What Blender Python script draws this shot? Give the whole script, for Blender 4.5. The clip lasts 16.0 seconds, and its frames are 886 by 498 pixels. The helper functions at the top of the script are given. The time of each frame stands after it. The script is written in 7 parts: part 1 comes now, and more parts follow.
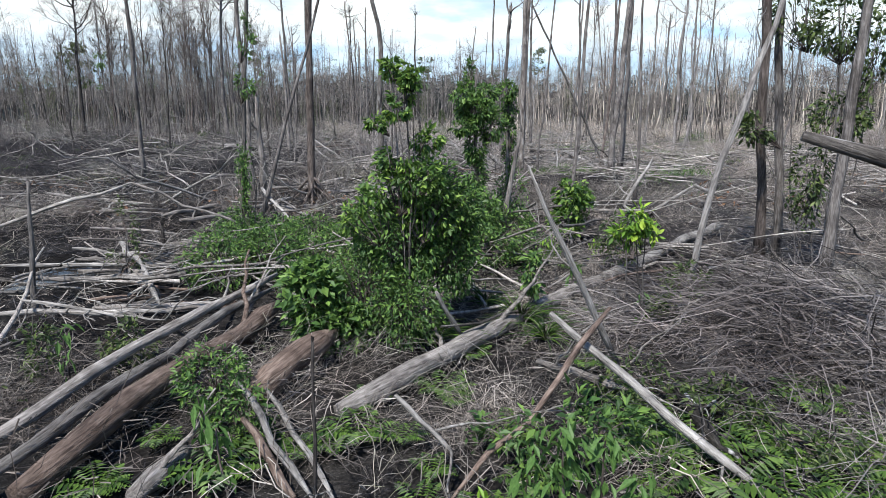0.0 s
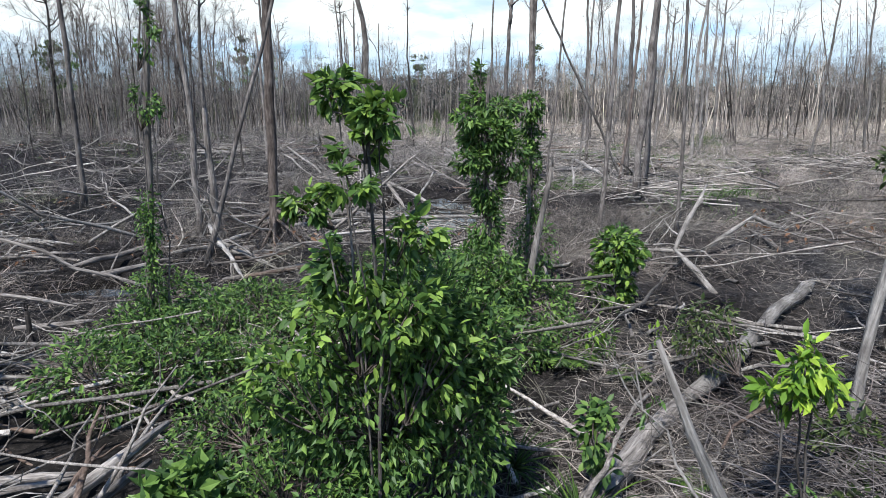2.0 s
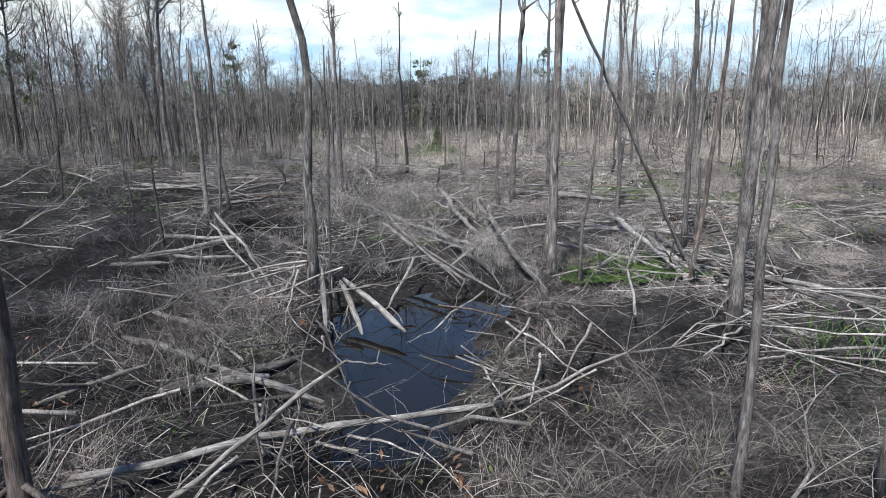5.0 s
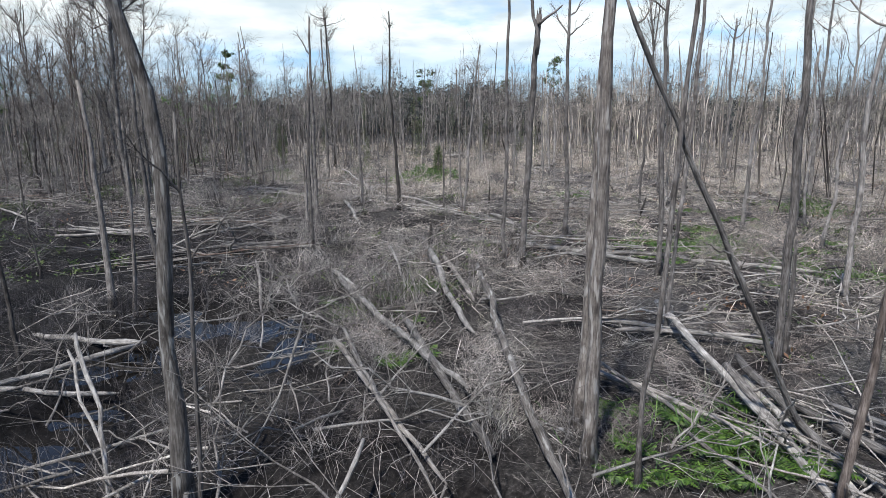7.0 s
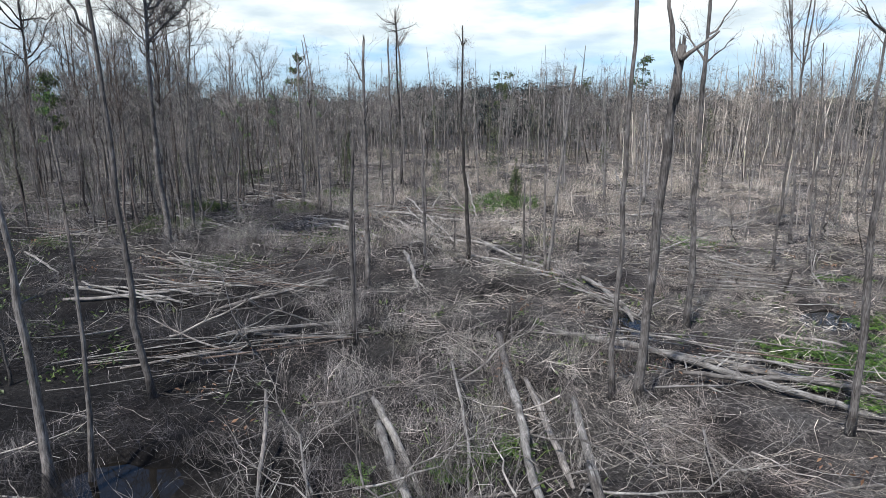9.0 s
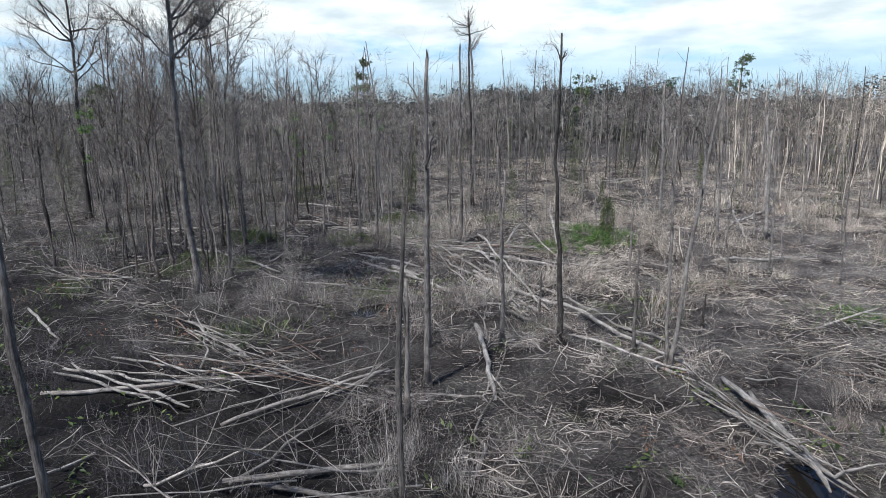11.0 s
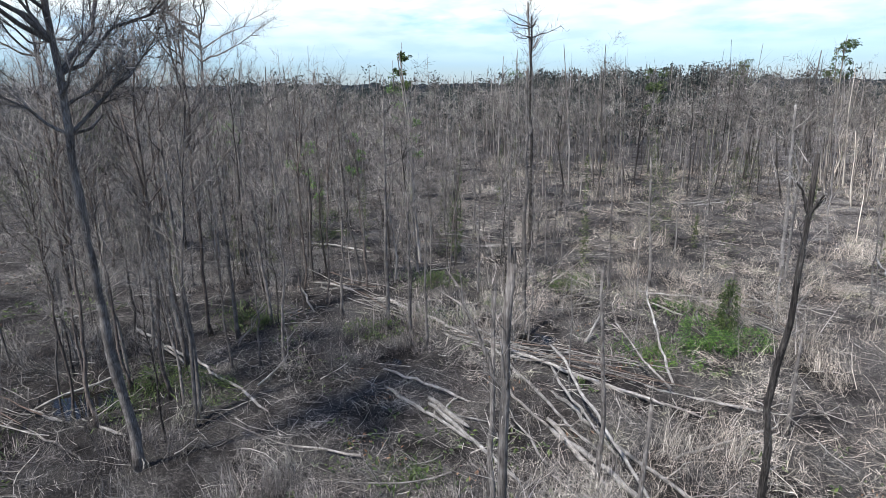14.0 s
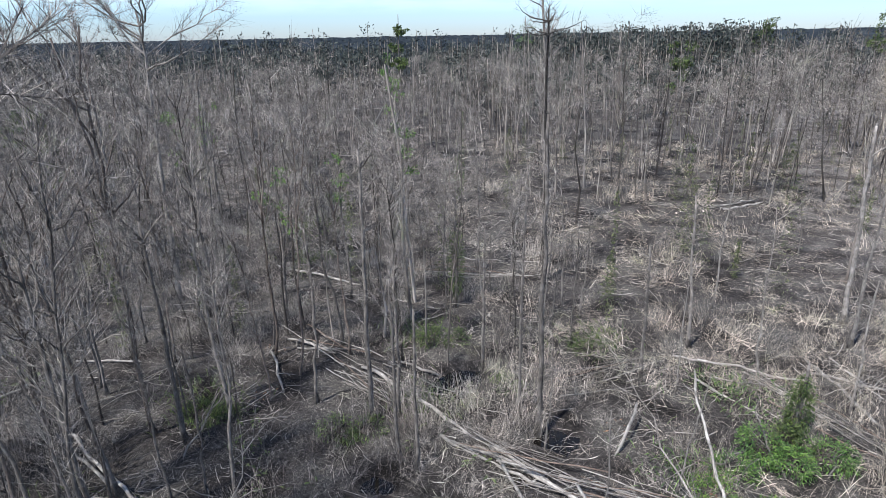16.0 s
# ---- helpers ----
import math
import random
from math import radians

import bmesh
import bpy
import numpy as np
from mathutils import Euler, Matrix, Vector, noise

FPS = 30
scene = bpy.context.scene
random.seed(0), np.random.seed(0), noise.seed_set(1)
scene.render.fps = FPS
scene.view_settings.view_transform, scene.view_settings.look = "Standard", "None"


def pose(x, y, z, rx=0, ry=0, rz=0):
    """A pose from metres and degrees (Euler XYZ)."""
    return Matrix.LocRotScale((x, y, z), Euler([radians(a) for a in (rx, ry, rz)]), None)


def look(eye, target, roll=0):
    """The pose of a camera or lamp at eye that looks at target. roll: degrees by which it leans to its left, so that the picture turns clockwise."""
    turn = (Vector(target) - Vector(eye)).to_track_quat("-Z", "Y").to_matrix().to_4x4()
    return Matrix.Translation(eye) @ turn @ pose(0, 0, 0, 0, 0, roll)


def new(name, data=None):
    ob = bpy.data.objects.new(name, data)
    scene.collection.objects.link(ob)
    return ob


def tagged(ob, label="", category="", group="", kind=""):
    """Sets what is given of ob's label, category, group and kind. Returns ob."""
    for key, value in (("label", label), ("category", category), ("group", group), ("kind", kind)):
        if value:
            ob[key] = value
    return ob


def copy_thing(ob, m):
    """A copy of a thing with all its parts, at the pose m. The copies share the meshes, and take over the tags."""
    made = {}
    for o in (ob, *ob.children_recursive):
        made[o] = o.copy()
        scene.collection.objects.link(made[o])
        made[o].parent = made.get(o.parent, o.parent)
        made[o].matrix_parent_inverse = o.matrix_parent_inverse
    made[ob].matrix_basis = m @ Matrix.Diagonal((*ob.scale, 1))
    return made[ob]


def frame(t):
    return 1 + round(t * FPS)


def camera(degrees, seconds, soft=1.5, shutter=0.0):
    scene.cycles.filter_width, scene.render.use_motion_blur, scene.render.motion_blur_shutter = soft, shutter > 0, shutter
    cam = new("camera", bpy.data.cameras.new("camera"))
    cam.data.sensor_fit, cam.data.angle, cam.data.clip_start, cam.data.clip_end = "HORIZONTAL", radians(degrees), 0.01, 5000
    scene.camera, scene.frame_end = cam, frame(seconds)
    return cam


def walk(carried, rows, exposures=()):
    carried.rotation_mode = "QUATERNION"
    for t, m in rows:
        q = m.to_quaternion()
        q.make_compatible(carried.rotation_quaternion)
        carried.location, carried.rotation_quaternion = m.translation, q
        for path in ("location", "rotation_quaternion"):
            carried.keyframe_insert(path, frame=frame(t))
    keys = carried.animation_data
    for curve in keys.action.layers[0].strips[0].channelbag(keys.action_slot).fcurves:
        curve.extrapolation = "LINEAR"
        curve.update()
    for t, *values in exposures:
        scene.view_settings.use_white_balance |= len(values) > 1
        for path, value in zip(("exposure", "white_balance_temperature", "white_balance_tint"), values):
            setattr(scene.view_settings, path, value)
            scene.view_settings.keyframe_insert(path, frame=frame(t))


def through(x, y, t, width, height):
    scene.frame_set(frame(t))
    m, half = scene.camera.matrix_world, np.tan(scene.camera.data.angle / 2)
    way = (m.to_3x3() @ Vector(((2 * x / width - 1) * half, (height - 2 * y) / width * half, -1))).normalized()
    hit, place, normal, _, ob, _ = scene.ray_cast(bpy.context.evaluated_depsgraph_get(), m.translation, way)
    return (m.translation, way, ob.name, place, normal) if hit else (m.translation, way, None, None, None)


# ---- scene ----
cam = camera(73.0, 16.0, 0.8)
PATH = [
    (0, (0.25, 6.388, 2.665), (0.188, 8.338, 2.225), -0.0),
    (0.5, (0.169, 7.27, 2.671), (0.117, 9.22, 2.229), -0.1),
    (1, (0.126, 8.111, 2.714), (0.081, 10.061, 2.271), -0.1),
    (1.5, (0.119, 8.898, 2.882), (0.074, 10.846, 2.431), -0.1),
    (2, (0.109, 9.833, 3.038), (0.063, 11.782, 2.589), -0.2),
    (2.5, (0.095, 10.856, 3.22), (0.053, 12.805, 2.772), -0.3),
    (3, (0.081, 12.031, 3.466), (0.041, 13.98, 3.018), -0.3),
    (3.5, (0.089, 13.227, 3.723), (0.051, 15.176, 3.273), -0.3),
    (4, (0.153, 14.51, 3.997), (0.108, 16.458, 3.546), -0.4),
    (6.5, (0.921, 22.324, 5.28), (0.826, 24.275, 4.85), -0.4),
    (7, (0.885, 23.978, 5.726), (0.791, 25.929, 5.297), -0.3),
    (7.5, (0.787, 25.64, 6.239), (0.663, 27.588, 5.804), -0.3),
    (8, (0.658, 27.347, 6.766), (0.433, 29.286, 6.329), -0.1),
    (8.5, (0.473, 29.043, 7.247), (0.197, 30.973, 6.804), -0.1),
    (9, (0.176, 30.82, 7.718), (-0.153, 32.741, 7.271), -0.1),
    (9.5, (-0.165, 32.553, 8.128), (-0.539, 34.466, 7.678), -0.2),
    (12, (-2.97, 41.434, 9.706), (-3.605, 43.276, 9.258), -0.3),
    (12.5, (-3.642, 43.214, 10.225), (-4.295, 45.05, 9.776), -0.3),
    (13, (-4.405, 45.122, 10.896), (-5.069, 46.953, 10.442), -0.5),
    (13.5, (-5.118, 47.085, 11.645), (-5.787, 48.909, 11.173), -0.6),
    (14, (-5.772, 49.133, 12.479), (-6.445, 50.942, 11.953), -0.7),
    (14.5, (-6.342, 51.073, 13.307), (-7.016, 52.864, 12.724), -0.7),
    (15, (-6.916, 52.959, 14.147), (-7.588, 54.737, 13.526), -0.8),
    (15.5, (-7.482, 54.784, 14.964), (-8.157, 56.555, 14.326), -0.9),
    (16, (-8.033, 56.578, 15.784), (-8.708, 58.336, 15.11), -1.1),
]
walk(cam, [(t, look(eye, target, roll)) for t, eye, target, roll in PATH], [(0, 0.72), (4.2, 0.7), (7, 0.52), (12.5, 0.58), (16, 0.98)])

# ---- light ----
SUN_EL, SUN_AZ = 58.0, 205.0          # degrees; azimuth clockwise from +y
world = bpy.data.worlds.new("world")
scene.world = world
world.use_nodes = True
nt = world.node_tree
bg = nt.nodes["Background"]
sky = nt.nodes.new("ShaderNodeTexSky")
sky.sky_type = "NISHITA"
sky.sun_disc = False
sky.sun_elevation = radians(SUN_EL)
sky.sun_rotation = radians(SUN_AZ)
sky.air_density, sky.dust_density, sky.ozone_density = 1.0, 0.0, 3.0


def chain(tree, kind, **given):
    n = tree.nodes.new(kind)
    for k, v in given.items():
        n.inputs[k.replace("_", " ")].default_value = v
    return n


co = nt.nodes.new("ShaderNodeTexCoord")
sep = nt.nodes.new("ShaderNodeSeparateXYZ")
nt.links.new(co.outputs["Generated"], sep.inputs[0])
lift = nt.nodes.new("ShaderNodeMath")
lift.operation = "ADD"
lift.inputs[1].default_value = 0.16
nt.links.new(sep.outputs["Z"], lift.inputs[0])
clip = nt.nodes.new("ShaderNodeMath")
clip.operation = "MAXIMUM"
clip.inputs[1].default_value = 0.1
nt.links.new(lift.outputs[0], clip.inputs[0])
flat = nt.nodes.new("ShaderNodeVectorMath")
flat.operation = "DIVIDE"
both = nt.nodes.new("ShaderNodeCombineXYZ")
for k in range(3):
    nt.links.new(clip.outputs[0], both.inputs[k])
nt.links.new(co.outputs["Generated"], flat.inputs[0])
nt.links.new(both.outputs[0], flat.inputs[1])
puff = chain(nt, "ShaderNodeTexNoise", Scale=1.15, Detail=7.0, Roughness=0.52)
puff.noise_dimensions = "2D"
nt.links.new(flat.outputs[0], puff.inputs["Vector"])
ramp = nt.nodes.new("ShaderNodeValToRGB")
ramp.color_ramp.elements[0].position, ramp.color_ramp.elements[1].position = 0.29, 0.43
ramp.color_ramp.elements[0].color = (0.25, 0.25, 0.25, 1)
nt.links.new(puff.outputs["Fac"], ramp.inputs["Fac"])
shade = chain(nt, "ShaderNodeTexNoise", Scale=2.6, Detail=5.0)
nt.links.new(flat.outputs[0], shade.inputs["Vector"])
grey = nt.nodes.new("ShaderNodeValToRGB")
grey.color_ramp.elements[0].position, grey.color_ramp.elements[1].position = 0.35, 0.6
grey.color_ramp.elements[0].color, grey.color_ramp.elements[1].color = (4.3, 5.1, 5.6, 1), (6.5, 7.0, 7.1, 1)
nt.links.new(shade.outputs["Fac"], grey.inputs["Fac"])
blue = nt.nodes.new("ShaderNodeVectorMath")
blue.operation = "SCALE"
blue.inputs["Scale"].default_value = 1.05
tint = nt.nodes.new("ShaderNodeVectorMath")
tint.operation = "MULTIPLY"
hue = nt.nodes.new("ShaderNodeMixRGB")
hue.inputs[1].default_value, hue.inputs[2].default_value = (0.30, 0.385, 0.60, 1), (0.68, 0.87, 1.06, 1)
rise = nt.nodes.new("ShaderNodeMapRange")
rise.inputs["From Min"].default_value, rise.inputs["From Max"].default_value = 0.0, 0.14
nt.links.new(sep.outputs["Z"], rise.inputs["Value"])
nt.links.new(rise.outputs[0], hue.inputs[0])
nt.links.new(hue.outputs[0], tint.inputs[1])
nt.links.new(sky.outputs[0], tint.inputs[0])
nt.links.new(tint.outputs[0], blue.inputs[0])
mixed = nt.nodes.new("ShaderNodeMixRGB")
# clouds thin out towards the horizon
low = nt.nodes.new("ShaderNodeMapRange")
low.inputs["From Min"].default_value, low.inputs["From Max"].default_value = 0.03, 0.12
low.inputs["To Min"].default_value, low.inputs["To Max"].default_value = 0.0, 1.0
nt.links.new(sep.outputs["Z"], low.inputs["Value"])
cover = nt.nodes.new("ShaderNodeMath")
cover.operation = "MULTIPLY"
nt.links.new(ramp.outputs[0], cover.inputs[0])
high = nt.nodes.new("ShaderNodeMapRange")
high.inputs["From Min"].default_value, high.inputs["From Max"].default_value = 0.18, 0.34
high.inputs["To Min"].default_value, high.inputs["To Max"].default_value = 1.0, 0.06
nt.links.new(sep.outputs["Z"], high.inputs["Value"])
band = nt.nodes.new("ShaderNodeMath")
band.operation = "MULTIPLY"
nt.links.new(low.outputs[0], band.inputs[0])
nt.links.new(high.outputs[0], band.inputs[1])
nt.links.new(band.outputs[0], cover.inputs[1])
nt.links.new(cover.outputs[0], mixed.inputs[0])
nt.links.new(blue.outputs[0], mixed.inputs[1])
nt.links.new(grey.outputs[0], mixed.inputs[2])
nt.links.new(mixed.outputs[0], bg.inputs[0])
bg.inputs[1].default_value = 0.115

sun = new("sun", bpy.data.lights.new("sun", "SUN"))
sun.data.energy = 5.0
sun.data.angle = radians(3.0)
sun.data.color = (1.0, 0.985, 0.955)
sun.matrix_world = look((0, 0, 0), (-math.sin(radians(SUN_AZ)) * math.cos(radians(SUN_EL)), -math.cos(radians(SUN_AZ)) * math.cos(radians(SUN_EL)), -math.sin(radians(SUN_EL))))


# ---- materials ----
def node_material(name):
    m = bpy.data.materials.new(name)
    m.use_nodes = True
    t = m.node_tree
    t.nodes["Principled BSDF"].inputs["Specular IOR Level"].default_value = 0.12
    return m, t, t.nodes["Principled BSDF"]


def ramp_of(t, source, stops):
    r = t.nodes.new("ShaderNodeValToRGB")
    e = r.color_ramp.elements
    while len(e) < len(stops):
        e.new(0.5)
    for k, (p, c) in enumerate(stops):
        e[k].position, e[k].color = p, (*c, 1)
    t.links.new(source, r.inputs["Fac"])
    return r.outputs[0]


def multiply(t, a, b):
    n = t.nodes.new("ShaderNodeMixRGB")
    n.blend_type = "MULTIPLY"
    n.inputs[0].default_value = 1
    t.links.new(a, n.inputs[1])
    t.links.new(b, n.inputs[2])
    return n.outputs[0]


def bark_material(name, dark, mid, light, spread=0.35, island=False, patch=None):
    """Fissured bark: fibres along z, lichen patches, and a tone of its own for each piece."""
    m, t, p = node_material(name)
    tc = t.nodes.new("ShaderNodeTexCoord")
    mp = t.nodes.new("ShaderNodeMapping")
    mp.inputs["Scale"].default_value = (1, 1, 0.09)
    t.links.new(tc.outputs["Object"], mp.inputs[0])
    fib = chain(t, "ShaderNodeTexNoise", Scale=42.0, Detail=6.0, Roughness=0.65)
    t.links.new(mp.outputs[0], fib.inputs["Vector"])
    col = ramp_of(t, fib.outputs["Fac"], [(0.3, dark), (0.5, mid), (0.72, light)])
    big = chain(t, "ShaderNodeTexNoise", Scale=2.3, Detail=5.0, Roughness=0.6)
    t.links.new(tc.outputs["Object"], big.inputs["Vector"])
    col = multiply(t, col, ramp_of(t, big.outputs["Fac"], [(0.34, (0.48, 0.46, 0.45)), (0.66, (1.3, 1.29, 1.27))]))
    if patch:
        spot = chain(t, "ShaderNodeTexNoise", Scale=7.0, Detail=3.0)
        tall = t.nodes.new("ShaderNodeMapping")
        tall.inputs["Scale"].default_value = (1.6, 1.6, 0.3)
        t.links.new(tc.outputs["Object"], tall.inputs[0])
        t.links.new(tall.outputs[0], spot.inputs["Vector"])
        mx = t.nodes.new("ShaderNodeMixRGB")
        t.links.new(ramp_of(t, spot.outputs["Fac"], [(0.55, (0, 0, 0)), (0.62, (1, 1, 1))]), mx.inputs[0])
        t.links.new(col, mx.inputs[1])
        mx.inputs[2].default_value = (*patch, 1)
        col = mx.outputs[0]
    own = t.nodes.new("ShaderNodeNewGeometry" if island else "ShaderNodeObjectInfo")
    col = multiply(t, col, ramp_of(t, own.outputs["Random Per Island" if island else "Random"], [(0.0, (1 - spread,) * 3), (1.0, (1 + spread, 1 + spread * 0.95, 1 + spread * 0.88))]))
    t.links.new(col, p.inputs["Base Color"])
    p.inputs["Roughness"].default_value = 0.88
    bump = chain(t, "ShaderNodeBump", Strength=0.9, Distance=0.035)
    t.links.new(fib.outputs["Fac"], bump.inputs["Height"])
    t.links.new(bump.outputs[0], p.inputs["Normal"])
    return m


def twig_material(name, dark, light, rough=0.9, bleached=True):
    """Small sticks in their hundreds, each with its own tone, and broad drifts of darker and paler litter. bleached:
    paint sunlight and shade in by place.
    """
    m, t, p = node_material(name)
    own = t.nodes.new("ShaderNodeNewGeometry")
    col = ramp_of(t, own.outputs["Random Per Island"], [(0.0, dark), (0.5, tuple(0.75 * a + 0.25 * b for a, b in zip(dark, light))), (0.85, tuple(0.3 * a + 0.7 * b for a, b in zip(dark, light))), (1.0, light)])
    tc = t.nodes.new("ShaderNodeTexCoord")
    big = chain(t, "ShaderNodeTexNoise", Scale=0.42, Detail=5.0)
    t.links.new(tc.outputs["Object"], big.inputs["Vector"])
    col = multiply(t, col, ramp_of(t, big.outputs["Fac"], [(0.36, (0.48, 0.465, 0.455)), (0.64, (1.3, 1.285, 1.25))]))
    drift = chain(t, "ShaderNodeTexNoise", Scale=0.5, Detail=3.0)
    t.links.new(tc.outputs["Object"], drift.inputs["Vector"])
    col = multiply(t, col, ramp_of(t, drift.outputs["Fac"], [(0.3, (1.03, 0.955, 0.91)), (0.45, (1.02, 0.99, 0.96)), (0.6, (1.0, 1.0, 0.97)), (0.72, (0.93, 1.0, 0.74))]))
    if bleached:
        # sunlight in the north-east and cloud shade in the south-west, painted into the colour
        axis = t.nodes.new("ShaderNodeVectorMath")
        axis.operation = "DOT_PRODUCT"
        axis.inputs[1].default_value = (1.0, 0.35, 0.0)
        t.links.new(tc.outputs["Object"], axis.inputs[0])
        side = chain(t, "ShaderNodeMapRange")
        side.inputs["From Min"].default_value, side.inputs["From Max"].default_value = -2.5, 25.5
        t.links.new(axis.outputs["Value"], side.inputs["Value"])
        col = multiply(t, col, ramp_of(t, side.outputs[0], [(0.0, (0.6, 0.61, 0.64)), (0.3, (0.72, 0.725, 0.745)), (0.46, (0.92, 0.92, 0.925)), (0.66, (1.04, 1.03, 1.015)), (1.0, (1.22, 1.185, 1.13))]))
    t.links.new(col, p.inputs["Base Color"])
    p.inputs["Roughness"].default_value = rough
    return m


def leaf_material(name, deep, mid, young, through=0.35):
    m, t, p = node_material(name)
    own = t.nodes.new("ShaderNodeNewGeometry")
    col = ramp_of(t, own.outputs["Random Per Island"], [(0.0, deep), (0.55, mid), (0.86, young), (1.0, tuple(1.12 * c for c in young))])
    tc = t.nodes.new("ShaderNodeTexCoord")
    vein = chain(t, "ShaderNodeTexNoise", Scale=9.0, Detail=3.0)
    t.links.new(tc.outputs["Object"], vein.inputs["Vector"])
    col = multiply(t, col, ramp_of(t, vein.outputs["Fac"], [(0.3, (0.7, 0.72, 0.7)), (0.7, (1.2, 1.2, 1.15))]))
    t.links.new(col, p.inputs["Base Color"])
    p.inputs["Roughness"].default_value = 0.5
    p.inputs["Specular IOR Level"].default_value = 0.3
    tl = t.nodes.new("ShaderNodeBsdfTranslucent")
    t.links.new(col, tl.inputs["Color"])
    mx = t.nodes.new("ShaderNodeMixShader")
    mx.inputs[0].default_value = through
    t.links.new(p.outputs[0], mx.inputs[1])
    t.links.new(tl.outputs[0], mx.inputs[2])
    t.links.new(mx.outputs[0], t.nodes["Material Output"].inputs["Surface"])
    return m


BARK_GREY = bark_material("bark_grey", (0.045, 0.041, 0.039), (0.135, 0.124, 0.118), (0.27, 0.254, 0.245))
BARK_RED = bark_material("bark_fibrous", (0.04, 0.033, 0.030), (0.115, 0.096, 0.087), (0.23, 0.20, 0.185))
BARK_PALE = bark_material("wood_bleached", (0.10, 0.095, 0.09), (0.25, 0.239, 0.228), (0.42, 0.405, 0.39), 0.3)
BARK_DARK = bark_material("bark_charred", (0.014, 0.013, 0.013), (0.045, 0.041, 0.039), (0.12, 0.11, 0.104))
BARK_SPOT = bark_material("bark_lichen", (0.045, 0.04, 0.038), (0.12, 0.11, 0.102), (0.22, 0.207, 0.198), 0.2, False, (0.27, 0.262, 0.25))
BARK_BURNT = bark_material("bark_burnt_ash", (0.01, 0.01, 0.01), (0.03, 0.028, 0.026), (0.08, 0.075, 0.07), 0.2, False, (0.42, 0.41, 0.40))
BARK_FLAKE = bark_material("bark_flaking", (0.06, 0.052, 0.048), (0.16, 0.142, 0.13), (0.28, 0.256, 0.238), 0.15, False, (0.29, 0.27, 0.252))
BARK_WAN = bark_material("bark_wan", (0.08, 0.074, 0.07), (0.20, 0.187, 0.178), (0.34, 0.323, 0.31), 0.3)
BARKS = {"grey": BARK_GREY, "brown": BARK_RED, "pale": BARK_PALE, "burnt": BARK_BURNT, "birch": BARK_SPOT, "dark": BARK_DARK}
LOG_GREY = bark_material("log_grey", (0.06, 0.055, 0.052), (0.19, 0.177, 0.168), (0.36, 0.342, 0.33), 0.4)
LOG_BROWN = bark_material("log_brown", (0.05, 0.037, 0.031), (0.145, 0.108, 0.09), (0.26, 0.208, 0.18), 0.25)
LOG_BARKS = {**BARKS, "grey": LOG_GREY, "brown": LOG_BROWN}
POLE_STUFF = bark_material("pole_tones", (0.07, 0.065, 0.062), (0.24, 0.226, 0.215), (0.46, 0.438, 0.42), 0.75, True)
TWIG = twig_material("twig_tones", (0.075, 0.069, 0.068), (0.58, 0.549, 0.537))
# warmer and paler tone for twigs farther off
TWIG_WARM = twig_material("warm_twig_tones", (0.125, 0.114, 0.108), (0.66, 0.618, 0.582))
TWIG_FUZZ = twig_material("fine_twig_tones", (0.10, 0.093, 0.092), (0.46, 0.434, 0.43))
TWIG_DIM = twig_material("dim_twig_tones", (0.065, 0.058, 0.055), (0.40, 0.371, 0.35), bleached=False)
TWIG_HEAP = twig_material("heap_twig_tones", (0.03, 0.028, 0.029), (0.27, 0.252, 0.255), bleached=False)
# darker, cooler copy of the twig tones, painting debris in shade
TWIG_SHADE = twig_material("shade_twig_tones", (0.022, 0.0208, 0.0222), (0.20, 0.19, 0.2))
FAR_TRUNK = twig_material("far_trunk_tones", (0.04, 0.036, 0.035), (0.34, 0.315, 0.3), bleached=False)
FAR_TWIG = twig_material("far_twig_tones", (0.06, 0.0555, 0.0545), (0.40, 0.375, 0.364), bleached=False)
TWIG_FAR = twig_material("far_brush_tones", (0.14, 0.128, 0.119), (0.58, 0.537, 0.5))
CROWN_TWIG = twig_material("crown_twig_tones", (0.075, 0.07, 0.069), (0.44, 0.413, 0.405), bleached=False)
LEAF = leaf_material("leaf_green", (0.03, 0.064, 0.021), (0.077, 0.152, 0.041), (0.148, 0.245, 0.056))
LEAF_LUSH = leaf_material("leaf_lush", (0.036, 0.075, 0.02), (0.085, 0.165, 0.036), (0.185, 0.285, 0.055))
LEAF_LIME = leaf_material("leaf_lime", (0.06, 0.13, 0.018), (0.14, 0.26, 0.03), (0.30, 0.42, 0.05))
LEAF_DULL = leaf_material("leaf_dull", (0.03, 0.05, 0.018), (0.06, 0.09, 0.03), (0.12, 0.16, 0.05))
FERN = leaf_material("fern_green", (0.022, 0.05, 0.012), (0.05, 0.10, 0.02), (0.10, 0.17, 0.03))
LEAF_OLIVE = leaf_material("leaf_olive", (0.035, 0.045, 0.022), (0.075, 0.09, 0.04), (0.14, 0.155, 0.07), 0.25)
LEAF_DRY = leaf_material("leaf_dry", (0.10, 0.05, 0.025), (0.18, 0.09, 0.05), (0.26, 0.15, 0.09), 0.2)
# the haze blue of distance is mixed into these leaf greens
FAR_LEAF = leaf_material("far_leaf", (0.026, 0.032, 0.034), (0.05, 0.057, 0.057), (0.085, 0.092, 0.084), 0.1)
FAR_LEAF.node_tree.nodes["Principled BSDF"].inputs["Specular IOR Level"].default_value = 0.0

